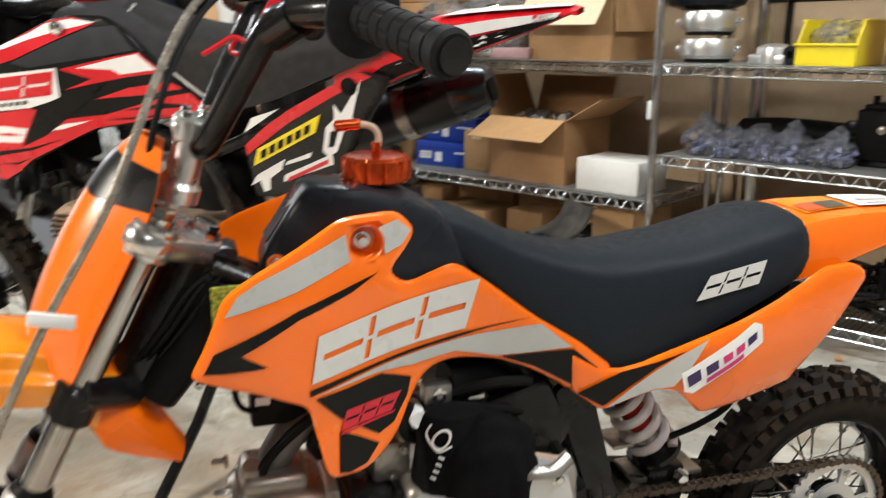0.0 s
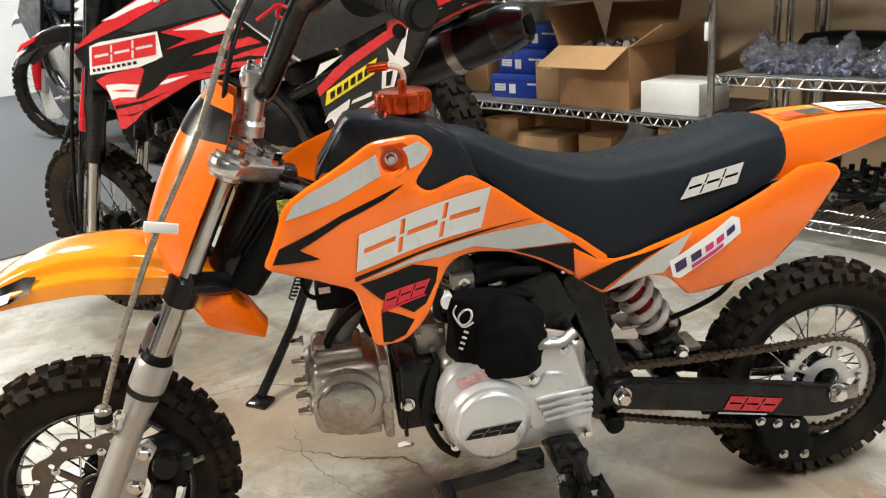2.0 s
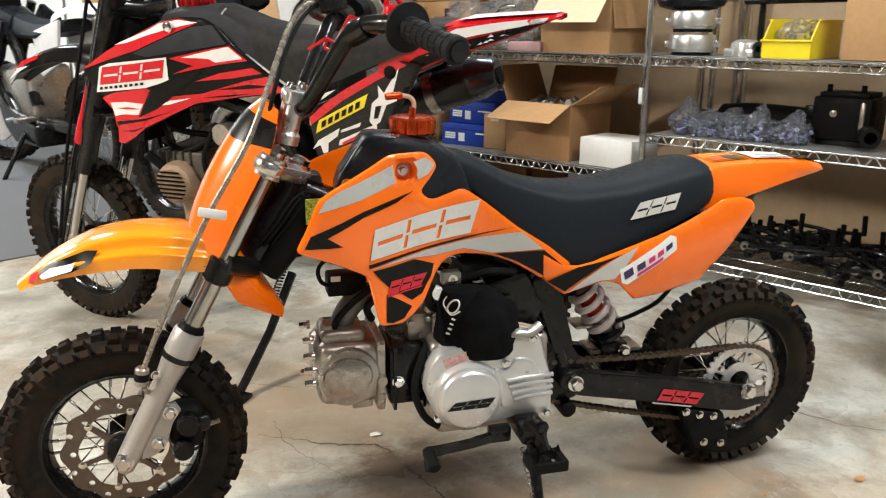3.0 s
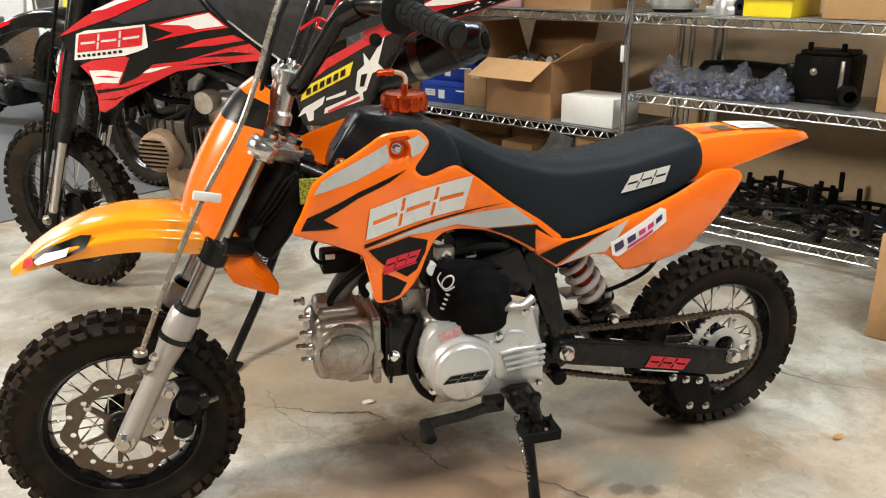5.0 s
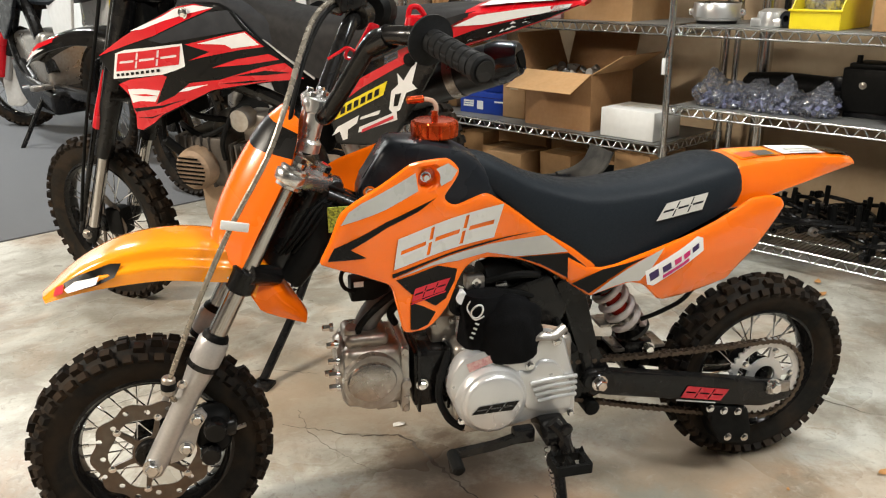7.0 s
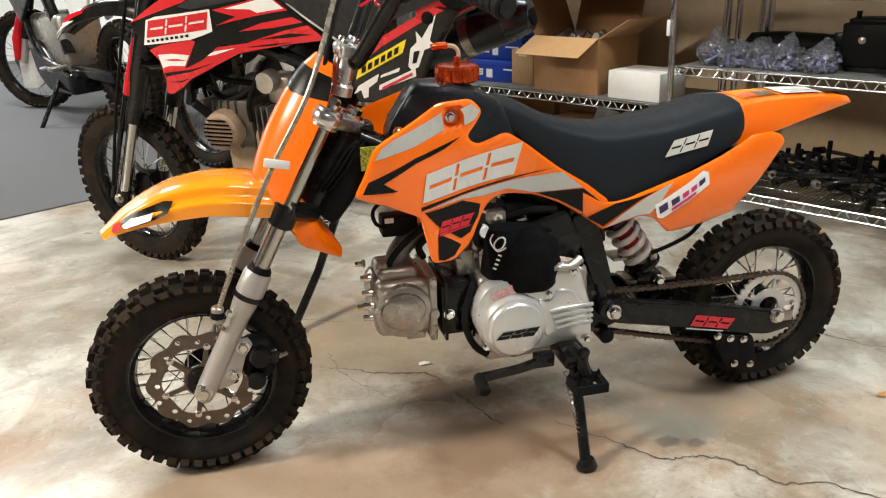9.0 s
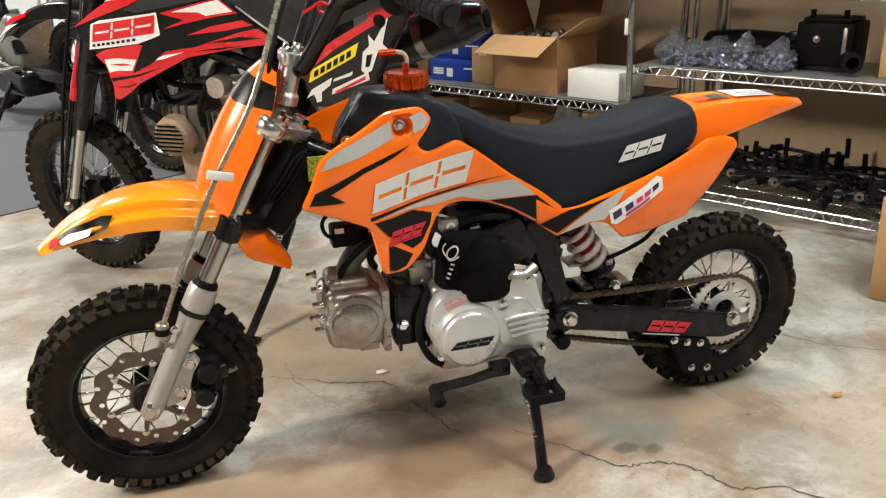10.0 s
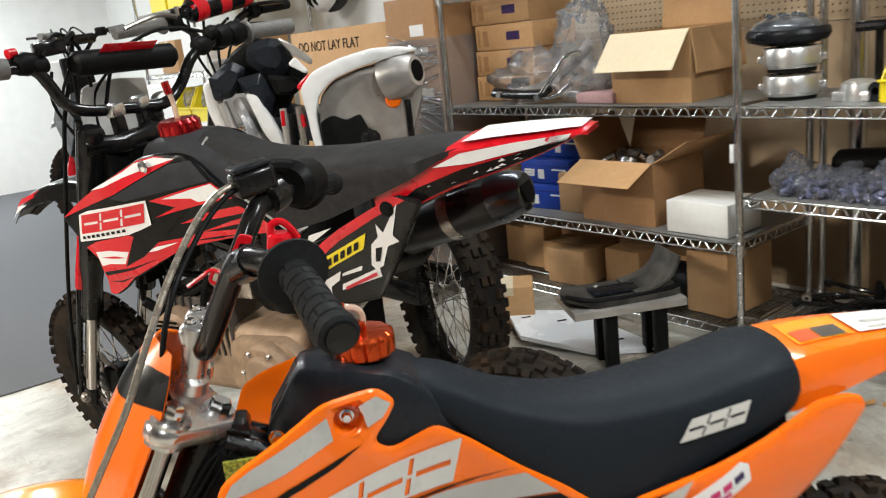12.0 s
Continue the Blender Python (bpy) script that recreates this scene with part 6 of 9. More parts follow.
COVER = [(0.518, 0.297), (0.526, 0.335), (0.545, 0.363), (0.59, 0.377), (0.625, 0.369), (0.65, 0.367), (0.67, 0.382), (0.695, 0.393), (0.715, 0.392), (0.74, 0.381), (0.752, 0.337), (0.768, 0.289), (0.77, 0.221), (0.75, 0.216), (0.7, 0.22), (0.665, 0.211), (0.62, 0.205), (0.58, 0.211), (0.542, 0.242)]
cover = part("clutch_cover", panel(rounded(COVER, 0.012, 3), lambda x, z: -0.11, 0.03, 0.012, 0.014), SILVER, engine, "silver painted left engine cover")
part("flywheel_dome", lathe([(0.0, -0.026), (0.05, -0.0258), (0.054, -0.024), (0.0565, -0.0205), (0.058, -0.0165), (0.0625, -0.0145), (0.0655, -0.008), (0.068, 0.0), (0.068, 0.01)], 64).moved(pose(0.6, -0.11, 0.277)), SILVER, engine, "round silver flywheel dome with a dark mark")
part("dark_mark", mark_blocks(((0.555, 0.263), (0.57, 0.278), (0.645, 0.281), (0.632, 0.263)), lambda x, z: -0.1352), DECAL_BLACK, engine)
part("cover_step", panel(rounded([(0.648, 0.33), (0.672, 0.32), (0.69, 0.345), (0.72, 0.34), (0.755, 0.285), (0.755, 0.235), (0.7, 0.235), (0.665, 0.245)], 0.01), lambda x, z: -0.117, 0.008, 0.006, 0.014), SILVER, engine)
for k in range(4):
    z = 0.3 - 0.0125 * k
    part("cover_rib", tube([(0.672 + 0.005 * k, -0.1185, z), (0.7 + 0.004 * k, -0.1195, z + 0.004), (0.764, -0.1135, z + 0.003)], 0.0042, 8), SILVER, engine)
for x, z in ((0.672, 0.335), (0.756, 0.225), (0.545, 0.24), (0.722, 0.378)):
    part("cover_screw", bolt((x, -0.112, z), 0.0065, 0.007), CHROME, engine)
part("info_sticker", decal([(0.558, 0.335), (0.601, 0.35), (0.596, 0.365), (0.552, 0.352)], lambda x, z: -0.11, 0.0015), STICKER_PINK, engine)
part("clutch_arm", tube(smooth_line([(0.665, -0.1, 0.385), (0.69, -0.112, 0.392), (0.715, -0.112, 0.39), (0.74, -0.1, 0.398)], 4), 0.009, 10, flat=0.6), CAST, engine)
part("lower_case", box(0.55, 0.76, -0.08, 0.08, 0.185, 0.225, 0.012), CAST, engine)
part("wire", tube(smooth_line([(0.53, -0.07, 0.36), (0.512, -0.085, 0.32), (0.507, -0.09, 0.28), (0.525, -0.095, 0.235), (0.55, -0.1, 0.215)], 6), 0.007, 8), BLACK_DULL, engine)

# carburettor, filter and clutter above the engine
carb = part("carburettor", box(0.505, 0.555, -0.035, 0.02, 0.36, 0.415, 0.008), CAST, bike, "small cast carburettor")
part("float_bowl", lathe([(0.0, -0.03), (0.02, -0.026), (0.023, -0.005), (0.023, 0.02)], 18).moved(pose(0.53, -0.01, 0.355, 90, 0, 0)), CAST, carb)
part("carb_top", rod((0.55, -0.02, 0.41), (0.555, -0.02, 0.46), 0.014, 14), CAST, carb)
for at in ((0.51, -0.037, 0.4), (0.53, -0.037, 0.37), (0.545, -0.037, 0.405)):
    part("carb_screw", bolt(at, 0.005, 0.007), STEEL, carb)
fit_ob = part("cable_fitting", box(0.565, 0.6, -0.06, -0.035, 0.472, 0.498, 0.004), STEEL, bike)
part("fitting_bore", lathe([(0.004, -0.002), (0.009, -0.002), (0.009, 0.002), (0.004, 0.002)], 16, True).moved(pose(0.583, -0.061, 0.485)), CHROME, fit_ob)
part("white_bush", lathe([(0, -0.012), (0.011, -0.012), (0.012, 0.0), (0.011, 0.012)], 16).moved(pose(0.555, -0.06, 0.462)), WHITE, fit_ob)
pod = part("air_filter", loft([[(x + 0.047 * s * math.cos(a), -0.062 + 0.042 * s * math.sin(a), z) for a in (2 * math.pi * k / 24 for k in range(24))] for x, z, s in ((0.61, 0.34, 0.55), (0.603, 0.35, 0.8), (0.596, 0.375, 1.02), (0.6, 0.42, 0.98), (0.598, 0.45, 1.0), (0.598, 0.47, 0.85), (0.6, 0.475, 0.5))]), CLOTH, bike, "black cloth-covered air filter with a white mark")
def on_pod(x, z):
    return (x, -0.0645 - 0.042 * math.sqrt(max(0.0, 1 - ((x - 0.599) / 0.048) ** 2)), z)


swirl = [on_pod(0.574 + 0.0085 * math.cos(q) + 0.004 * math.sin(q), 0.448 + 0.013 * math.sin(q)) for q in (2 * math.pi * k / 20 for k in range(20))]
mark = part("white_mark", tube(swirl, 0.0017, 6, True), DECAL_WHITE, pod, "white printed loop and dashes")
part("tail_stroke", tube(smooth_line([on_pod(0.585, 0.44), on_pod(0.57, 0.432), on_pod(0.559, 0.45), on_pod(0.563, 0.465)], 5), 0.0014, 6), DECAL_WHITE, mark)
for k in range(4):
    part("dash", box(-0.0015, 0.0015, -0.001, 0.001, -0.0036, 0.0036).moved(pose(*on_pod(0.574 - 0.0028 * k, 0.424 - 0.0095 * k), 0, -70, -25)), DECAL_WHITE, mark)
part("black_bag", crumple(0.122, 0.07, 0.125, 51, rough=0.22).moved(pose(0.638, -0.09, 0.345)), CLOTH, bike, "loose black cloth bag over the air filter", 80)
part("frame_gusset", plate(rounded([(0.64, 0.47), (0.72, 0.49), (0.76, 0.42), (0.74, 0.385), (0.665, 0.4)], 0.012), -0.066, -0.056, 0.002), BLACK, bike)
box_ob = part("airbox", box(0.655, 0.74, -0.058, 0.05, 0.365, 0.462, 0.012), BLACK_DULL, bike)
for x, z in ((0.652, 0.376), (0.7, 0.4)):
    part("airbox_bolt", bolt((x, -0.062, z), 0.007, 0.008), CHROME, bike)
part("white_tab", box(0.66, 0.685, -0.062, -0.056, 0.428, 0.442, 0.002), WHITE, box_ob)
part("intake_trumpet", tube(smooth_line([(0.6, -0.03, 0.49), (0.65, -0.02, 0.49), (0.7, -0.02, 0.46)], 5), 0.024, 14), BLACK_DULL, bike)
part("chrome_clip", rod((0.62, -0.056, 0.475), (0.64, -0.056, 0.478), 0.008, 10), CHROME, bike)
for k, pts in enumerate((((0.6, -0.05, 0.48), (0.65, -0.075, 0.5), (0.7, -0.06, 0.49)), ((0.56, -0.05, 0.46), (0.62, -0.07, 0.47), (0.69, -0.06, 0.45)), ((0.57, -0.045, 0.42), (0.54, -0.06, 0.44), (0.545, -0.06, 0.48)), ((0.44, -0.03, 0.41), (0.43, -0.045, 0.44), (0.46, -0.05, 0.47)), ((0.735, -0.06, 0.4), (0.755, -0.07, 0.36), (0.775, -0.065, 0.33)))):
    part("hose", tube(smooth_line(pts, 5), 0.007 if k != 4 else 0.009, 8), BLACK_DULL, bike)
part("fuel_line", tube(smooth_line([(0.66, -0.065, 0.385), (0.7, -0.075, 0.392), (0.735, -0.08, 0.385), (0.748, -0.08, 0.392)], 5), 0.006, 8), HOSE_CLEAR, bike)

# foot controls and stand
shift = part("shift_lever", tube([(0.672, -0.125, 0.2), (0.6, -0.135, 0.192), (0.525, -0.138, 0.187)], [0.011, 0.0095, 0.01], 4), BLACK, bike, "black gear shift lever")
part("shift_clamp", box(0.638, 0.68, -0.135, -0.112, 0.185, 0.215, 0.005), BLACK, shift)
part("toe_piece", rod((0.522, -0.13, 0.187), (0.522, -0.18, 0.178), 0.0115, 14, 0.003), BLACK_DULL, shift)
part("toe_arm", rod((0.523, -0.135, 0.19), (0.526, -0.138, 0.152), 0.012, 10), BLACK, shift)
peg = part("footpeg", plate(rounded([(-0.042, -0.03), (0.042, -0.03), (0.042, 0.03), (-0.042, 0.03)], 0.008), 0, 0.022, 0.003, [rounded([(-0.03, -0.018), (-0.004, -0.018), (-0.004, 0.018), (-0.03, 0.018)], 0.004), rounded([(0.004, -0.018), (0.03, -0.018), (0.03, 0.018), (0.004, 0.018)], 0.004)]).moved(Matrix.Rotation(radians(-90), 4, "X")), BLACK_DULL, bike, "black serrated footpeg")
peg.location = (0.726, -0.19, 0.18)
peg.scale = (0.85, 0.9, 0.85)
for k in range(9):
    part("peg_tooth", Geo([(-0.005, 0, 0), (0.005, 0, 0), (0.005, 0.007, 0), (-0.005, 0.007, 0), (0, 0.0035, 0.014)], [(0, 1, 4), (1, 2, 4), (2, 3, 4), (3, 0, 4)]).moved(pose(-0.036 + 0.018 * (k % 5), 0.016 if k < 5 else -0.022, -0.001)), BLACK_DULL, peg)
part("peg_mount", box(0.69, 0.74, -0.165, -0.05, 0.19, 0.225, 0.007), BLACK, bike)
part("peg_hinge", tube([(0.705, -0.15, 0.235), (0.722, -0.16, 0.215), (0.73, -0.17, 0.18)], 0.013, 10), BLACK, bike)
part("peg_bolt", bolt((0.725, -0.165, 0.225), 0.01, 0.01), BLACK, bike)
stand = part("side_stand", tube([(0.722, -0.12, 0.2), (0.718, -0.18, 0.1), (0.71, -0.236, 0.016)], [0.011, 0.0105, 0.0115], 12), BLACK, bike, "black side stand")
part("stand_foot", loft([[(0.71 + r * 1.25 * math.cos(a), -0.24 + r * math.sin(a), z) for a in (2 * math.pi * k / 18 for k in range(18))] for z, r in ((0.0088, 0.013), (0.0105, 0.0165), (0.016, 0.0175), (0.024, 0.015), (0.034, 0.011))]), BLACK, stand)
coil = [(0.7 + 0.00006 * k + 0.0038 * math.cos(k * 0.9), -0.138 - 0.00075 * k + 0.0038 * math.sin(k * 0.9), 0.172 - 0.0011 * k) for k in range(90)]
part("stand_spring", tube(coil, 0.0011, 5), CHROME, stand)

# swingarm, chain, shock
SWING = [(0.792, 0.257), (0.802, 0.283), (0.848, 0.283), (0.991, 0.257), (1.1, 0.234), (1.199, 0.212), (1.245, 0.203), (1.262, 0.193), (1.264, 0.165), (1.2, 0.153), (1.142, 0.163), (0.995, 0.199), (0.83, 0.233)]
swing_arm = part("swingarm", plate(rounded(SWING, 0.014), -0.082, -0.064, 0.005), BLACK, bike, "black box-section swingarm")
part("far_arm", plate(rounded(SWING, 0.014), 0.062, 0.08, 0.005), BLACK, swing_arm)
part("cross_tube", rod((0.93, -0.07, 0.245), (0.93, 0.07, 0.245), 0.018), BLACK, swing_arm)
part("pivot_bolt", bolt((0.825, -0.082, 0.263), 0.012, 0.02), CHROME, swing_arm)
part("axle_nut", bolt((1.215, -0.082, 0.2), 0.013, 0.016), CHROME, swing_arm)
part("chain_adjuster", box(1.2, 1.252, -0.09, -0.081, 0.186, 0.21, 0.003), STEEL, swing_arm)
part("red_mark", mark_blocks(((1.005, 0.204), (1.018, 0.228), (1.113, 0.207), (1.096, 0.184)), lambda x, z: -0.082), DECAL_RED, swing_arm)
part("small_print", decal([(0.995, 0.198), (1.085, 0.179), (1.086, 0.182), (0.996, 0.201)], lambda x, z: -0.082, 0.002), DECAL_GREY, swing_arm)
part("shock_mount", box(0.9, 0.96, -0.035, 0.035, 0.255, 0.315, 0.008), BLACK, swing_arm)
part("upper_guard", box(0.88, 0.99, -0.03, 0.03, 0.292, 0.3, 0.002), STEEL, swing_arm)
guide = part("chain_guide", plate(rounded([(1.062, 0.176), (1.085, 0.124), (1.108, 0.079), (1.18, 0.07), (1.18, 0.104), (1.165, 0.156)], 0.008), -0.082, -0.03, 0.004), BLACK_DULL, bike, "black chain guide with bright bolts")
for x, z in ((1.075, 0.169), (1.107, 0.159), (1.14, 0.152), (1.124, 0.094), (1.164, 0.087)):
    part("guide_bolt", bolt((x, -0.083, z), 0.0065, 0.007), CHROME, guide)


def chain_geo(path, y):
    """Roller links along a closed path in the wheel's plane."""
    line = [Vector((x, y, z)) for x, z in path]
    n = len(line)
    g = Geo()
    for i in range(n):
        a, b = line[i], line[(i + 1) % n]
        d = b - a
        off = 0.0048 if i % 2 else 0.0065
        m = Matrix.Translation((a + b) / 2) @ Matrix.Rotation(-math.atan2(d.z, d.x), 4, "Y")
        h, l = 0.0054, d.length / 2
        for s in (-1, 1):
            ring8 = [(-l - 0.003, 0), (-l, h), (-l * 0.3, h * 0.65), (l * 0.3, h * 0.65), (l, h), (l + 0.003, 0), (l, -h), (l * 0.3, -h * 0.65), (-l * 0.3, -h * 0.65), (-l, -h)]
            k = len(ring8)
            q = Geo([(x, s * off - 0.0008, z) for x, z in ring8] + [(x, s * off + 0.0008, z) for x, z in ring8], [tuple(range(k)), tuple(reversed(range(k, 2 * k)))] + [(j, (j + 1) % k + 0, (j + 1) % k + k, j + k) for j in range(k)])
            g.add(q, m)
        g.add(rod(a + Vector((0, -0.0075, 0)), a + Vector((0, 0.0075, 0)), 0.0036, 8))
    return g


def chain_path(c0, r0, c1, r1, sag=0.0):
    """A run of links round a small and a large sprocket."""
    raw = []
    for k in range(41):
        a = -math.pi / 2 + math.pi * k / 40
        raw.append((c1[0] + r1 * math.cos(a), c1[1] + r1 * math.sin(a)))
    for k in range(1, 40):
        t = k / 40
        raw.append((c1[0] + (c0[0] - c1[0]) * t, c1[1] + r1 + (c0[1] + r0 - c1[1] - r1) * t - sag * math.sin(math.pi * t)))
    for k in range(21):
        a = math.pi / 2 + math.pi * k / 20
        raw.append((c0[0] + r0 * math.cos(a), c0[1] + r0 * math.sin(a)))
    for k in range(1, 40):
        t = k / 40
        raw.append((c0[0] + (c1[0] - c0[0]) * t, c0[1] - r0 + (c1[1] - r1 - c0[1] + r0) * t - sag * math.sin(math.pi * t)))
    total = sum(math.dist(p, q) for p, q in zip(raw, raw[1:] + raw[:1]))
    n = 2 * round(total / 0.0254)
    out, want, run = [], 0.0, 0.0
    for p, q in zip(raw, raw[1:] + raw[:1]):
        d = math.dist(p, q)
        while want <= run + d and len(out) < n:
            t = (want - run) / d if d else 0
            out.append((p[0] + (q[0] - p[0]) * t, p[1] + (q[1] - p[1]) * t))
            want += total / n
        run += d
    return out


part("chain", chain_geo(chain_path((0.74, 0.265), 0.036, (1.215, 0.2), 0.088, 0.006), -0.05), CHAIN, bike, "rusty brown roller chain")
part("front_sprocket", lathe([(0.0, -0.008), (0.034, -0.008), (0.034, 0.008), (0.0, 0.008)], 26).moved(pose(0.74, -0.05, 0.265)), STEEL, bike)
part("chain_roller", rod((0.82, -0.075, 0.2), (0.82, -0.03, 0.2), 0.016, 16, 0.003), BLACK_DULL, bike)
A, Bq = Vector((0.838, -0.012, 0.462)), Vector((0.946, -0.012, 0.298))
shock = part("shock_absorber", rod(A, Bq, 0.012, 16), STEEL, bike, "rear shock with a pale coil spring")
ax = (Bq - A).normalized()
e1 = Vector((0, 1, 0))
e2 = ax.cross(e1)
s0, s1, turns = 0.03, 0.148, 4.4
part("coil_spring", tube([A + ax * (s0 + (s1 - s0) * k / 130) + (e1 * math.cos(2 * math.pi * turns * k / 130) + e2 * math.sin(2 * math.pi * turns * k / 130)) * 0.0285 for k in range(131)], 0.0068, 10), SPRING, shock, "pale pinkish coil spring")
part("spring_seat", tube([A + ax * 0.02, A + ax * 0.028], 0.036, 20), BLACK, shock)
part("lower_seat", tube([A + ax * 0.15, A + ax * 0.158], 0.036, 20), BLACK, shock)
part("shock_body", tube([A + ax * 0.01, A + ax * 0.1], 0.019, 16), DARK_RED, shock)
part("shock_bolt", bolt((0.946, -0.04, 0.3), 0.01, 0.012), CHROME, shock)
part("top_bolt", bolt((0.84, -0.04, 0.46), 0.008, 0.01), CHROME, shock)
part("rear_brake_hose", tube(smooth_line([(0.93, -0.03, 0.36), (0.97, -0.035, 0.375), (1.02, -0.03, 0.395), (1.07, 0.0, 0.42)], 6), 0.0045, 8), BLACK_DULL, bike)
part("silver_bracket", box(0.85, 0.95, -0.02, 0.03, 0.345, 0.352, 0.002), STEEL, bike)

# handlebar and controls
BAR = [(0.327, 0.0, 0.792), (0.328, -0.03, 0.793), (0.338, -0.058, 0.806), (0.392, -0.118, 0.908), (0.41, -0.143, 0.926), (0.434, -0.175, 0.931), (0.462, -0.212, 0.929), (0.506, -0.345, 0.902)]
half_bar = smooth_line(BAR, 6)
bar = part("handlebar", tube([Vector((p.x, -p.y, p.z)) for p in reversed(half_bar[1:])] + half_bar, 0.0142, 16), BLACK, bike, "black painted handlebar")
for s in (-1, 1):
    rs = part("bar_riser", tube([(0.3, s * 0.024, 0.735), (0.302, s * 0.024, 0.742), (0.3045, s * 0.024, 0.75), (0.306, s * 0.024, 0.756), (0.318, s * 0.024, 0.797), (0.3185, s * 0.024, 0.799), (0.324, s * 0.024, 0.818), (0.3245, s * 0.024, 0.82)], [0.021, 0.021, 0.021, 0.0165, 0.0165, 0.0195, 0.0195, 0.017], 20), CLAMP_ALU, bar, "round machined alloy bar riser")
    part("clamp_cap", box(0.3, 0.349, s * 0.024 - 0.014, s * 0.024 + 0.014, 0.797, 0.822, 0.007, 3), CLAMP_ALU, rs)
    for dx in (-0.009, 0.01):
        part("riser_bolt", bolt((0.324 + dx, s * 0.024, 0.821), 0.0055, 0.009, (0.2, 0, 1)), CHROME, rs)
g0, g1 = Vector((0.463, -0.214, 0.929)), Vector((0.506, -0.345, 0.902))
gd = (g1 - g0).normalized()


def grip_geo():
    pts, rs = [g0, g0 + gd * 0.002, g0 + gd * 0.006, g0 + gd * 0.008], [0.02, 0.036, 0.036, 0.02]
    t = 0.01
    while t < 0.118:
        pts += [g0 + gd * t, g0 + gd * (t + 0.001), g0 + gd * (t + 0.0135), g0 + gd * (t + 0.0145)]
        rs += [0.0162, 0.0178, 0.0178, 0.0162]
        t += 0.0155
    pts += [g0 + gd * 0.12, g0 + gd * 0.123, g0 + gd * 0.134, g0 + gd * 0.137]
    rs += [0.017, 0.0195, 0.0195, 0.016]
    g = tube(pts, rs, 40)
    axis_side = gd.orthogonal().normalized()
    band = -1
    for i, v in enumerate(g.v):
        row, k = divmod(i, 40)
        if rs[row] == 0.0178 and (k + 5 * ((row - 4) // 4)) % 10 == 0:
            c = pts[row]
            v += (c - v) * 0.09
    return g


gg = grip_geo()
part("grip", gg, GRIP, bar, "black ribbed rubber grip")
part("grip", gg.moved(MIRROR), GRIP, bar, "black ribbed rubber grip")
throttle = part("throttle_housing", tube([(0.475, 0.235, 0.932), (0.47, 0.225, 0.934), (0.452, 0.19, 0.938), (0.446, 0.178, 0.938)], [0.028, 0.036, 0.036, 0.026], 18), BLACK_DULL, bar, "black throttle housing")
part("cable_spout", tube(smooth_line([(0.45, 0.19, 0.965), (0.42, 0.17, 0.972), (0.39, 0.14, 0.962)], 4), 0.012, 10), BLACK_DULL, throttle)
master = part("brake_master", box(-0.03, 0.03, -0.022, 0.022, -0.016, 0.02, 0.008, 3), BLACK, bar, "black brake master cylinder")
master.matrix_basis = pose(0.4, 0.145, 0.957, 0, -8, 25)
part("reservoir_lid", box(-0.028, 0.028, -0.02, 0.02, 0.0205, 0.027, 0.003), TANK, master)
part("perch_clamp", tube([(0.415, 0.14, 0.93), (0.432, 0.165, 0.934)], 0.023, 14), BLACK, bar)
part("brake_lever", tube(smooth_line([(0.4, 0.14, 0.945), (0.375, 0.17, 0.945), (0.385, 0.24, 0.935), (0.41, 0.31, 0.925)], 5), 0.0075, 8, flat=0.7), BLACK, bar)
part("lever_perch", tube([(0.4, -0.12, 0.912), (0.42, -0.152, 0.928)], 0.019, 12), BLACK, bar)
kill = part("kill_switch", loft([[(0.452 + r * math.cos(a), -0.17 + r * math.sin(a), z) for a in (2 * math.pi * k / 18 for k in range(18))] for z, r in ((0.93, 0.0165), (0.945, 0.015), (0.956, 0.0125), (0.959, 0.009))]), RED, bar, "red rubber kill switch cap")
part("cap_loop", tube(smooth_line([(0.443, -0.17, 0.956), (0.446, -0.17, 0.968), (0.456, -0.17, 0.97), (0.464, -0.17, 0.962), (0.47, -0.168, 0.95)], 5), 0.004, 8), RED, kill)
part("red_sleeve", tube(smooth_line([(0.468, -0.168, 0.94), (0.478, -0.165, 0.925), (0.482, -0.16, 0.908)], 4), 0.0085, 10), RED, kill)
fob = part("switch_tag", slab(rounded([(0.401, 0.943), (0.416, 0.938), (0.39, 0.89), (0.374, 0.898)], 0.004), -0.092, -0.086, (), 0.02), RED, bar, "red framed switch tag")
part("tag_face", decal([(0.401, 0.933), (0.408, 0.931), (0.388, 0.896), (0.381, 0.9)], lambda x, z: -0.092, 0.001), BLACK_DULL, fob)
part("tag_wire", tube(smooth_line([(0.335, -0.09, 0.89), (0.352, -0.092, 0.9), (0.367, -0.093, 0.906), (0.39, -0.095, 0.888)], 4), 0.0026, 6), RED, fob)
part("tag_wire", tube(smooth_line([(0.367, -0.093, 0.906), (0.362, -0.092, 0.892), (0.392, -0.095, 0.884)], 4), 0.0026, 6), RED, fob)
part("brake_hose", tube(smooth_line([(0.052, -0.072, 0.33), (0.046, -0.088, 0.365), (0.07, -0.098, 0.43), (0.115, -0.1, 0.53), (0.172, -0.095, 0.64), (0.235, -0.088, 0.745), (0.27, -0.06, 0.82), (0.298, -0.005, 0.88), (0.328, 0.07, 0.928), (0.358, 0.115, 0.954), (0.395, 0.14, 0.962)], 6), 0.0046, 10), HOSE, bike, "dusty grey brake hose")
part("throttle_cable", tube(smooth_line([(0.4, 0.15, 0.96), (0.362, 0.11, 0.945), (0.328, 0.05, 0.91), (0.295, -0.02, 0.85), (0.272, -0.035, 0.76), (0.29, -0.03, 0.7), (0.36, -0.02, 0.66)], 6), 0.0038, 8), BLACK_DULL, bike)
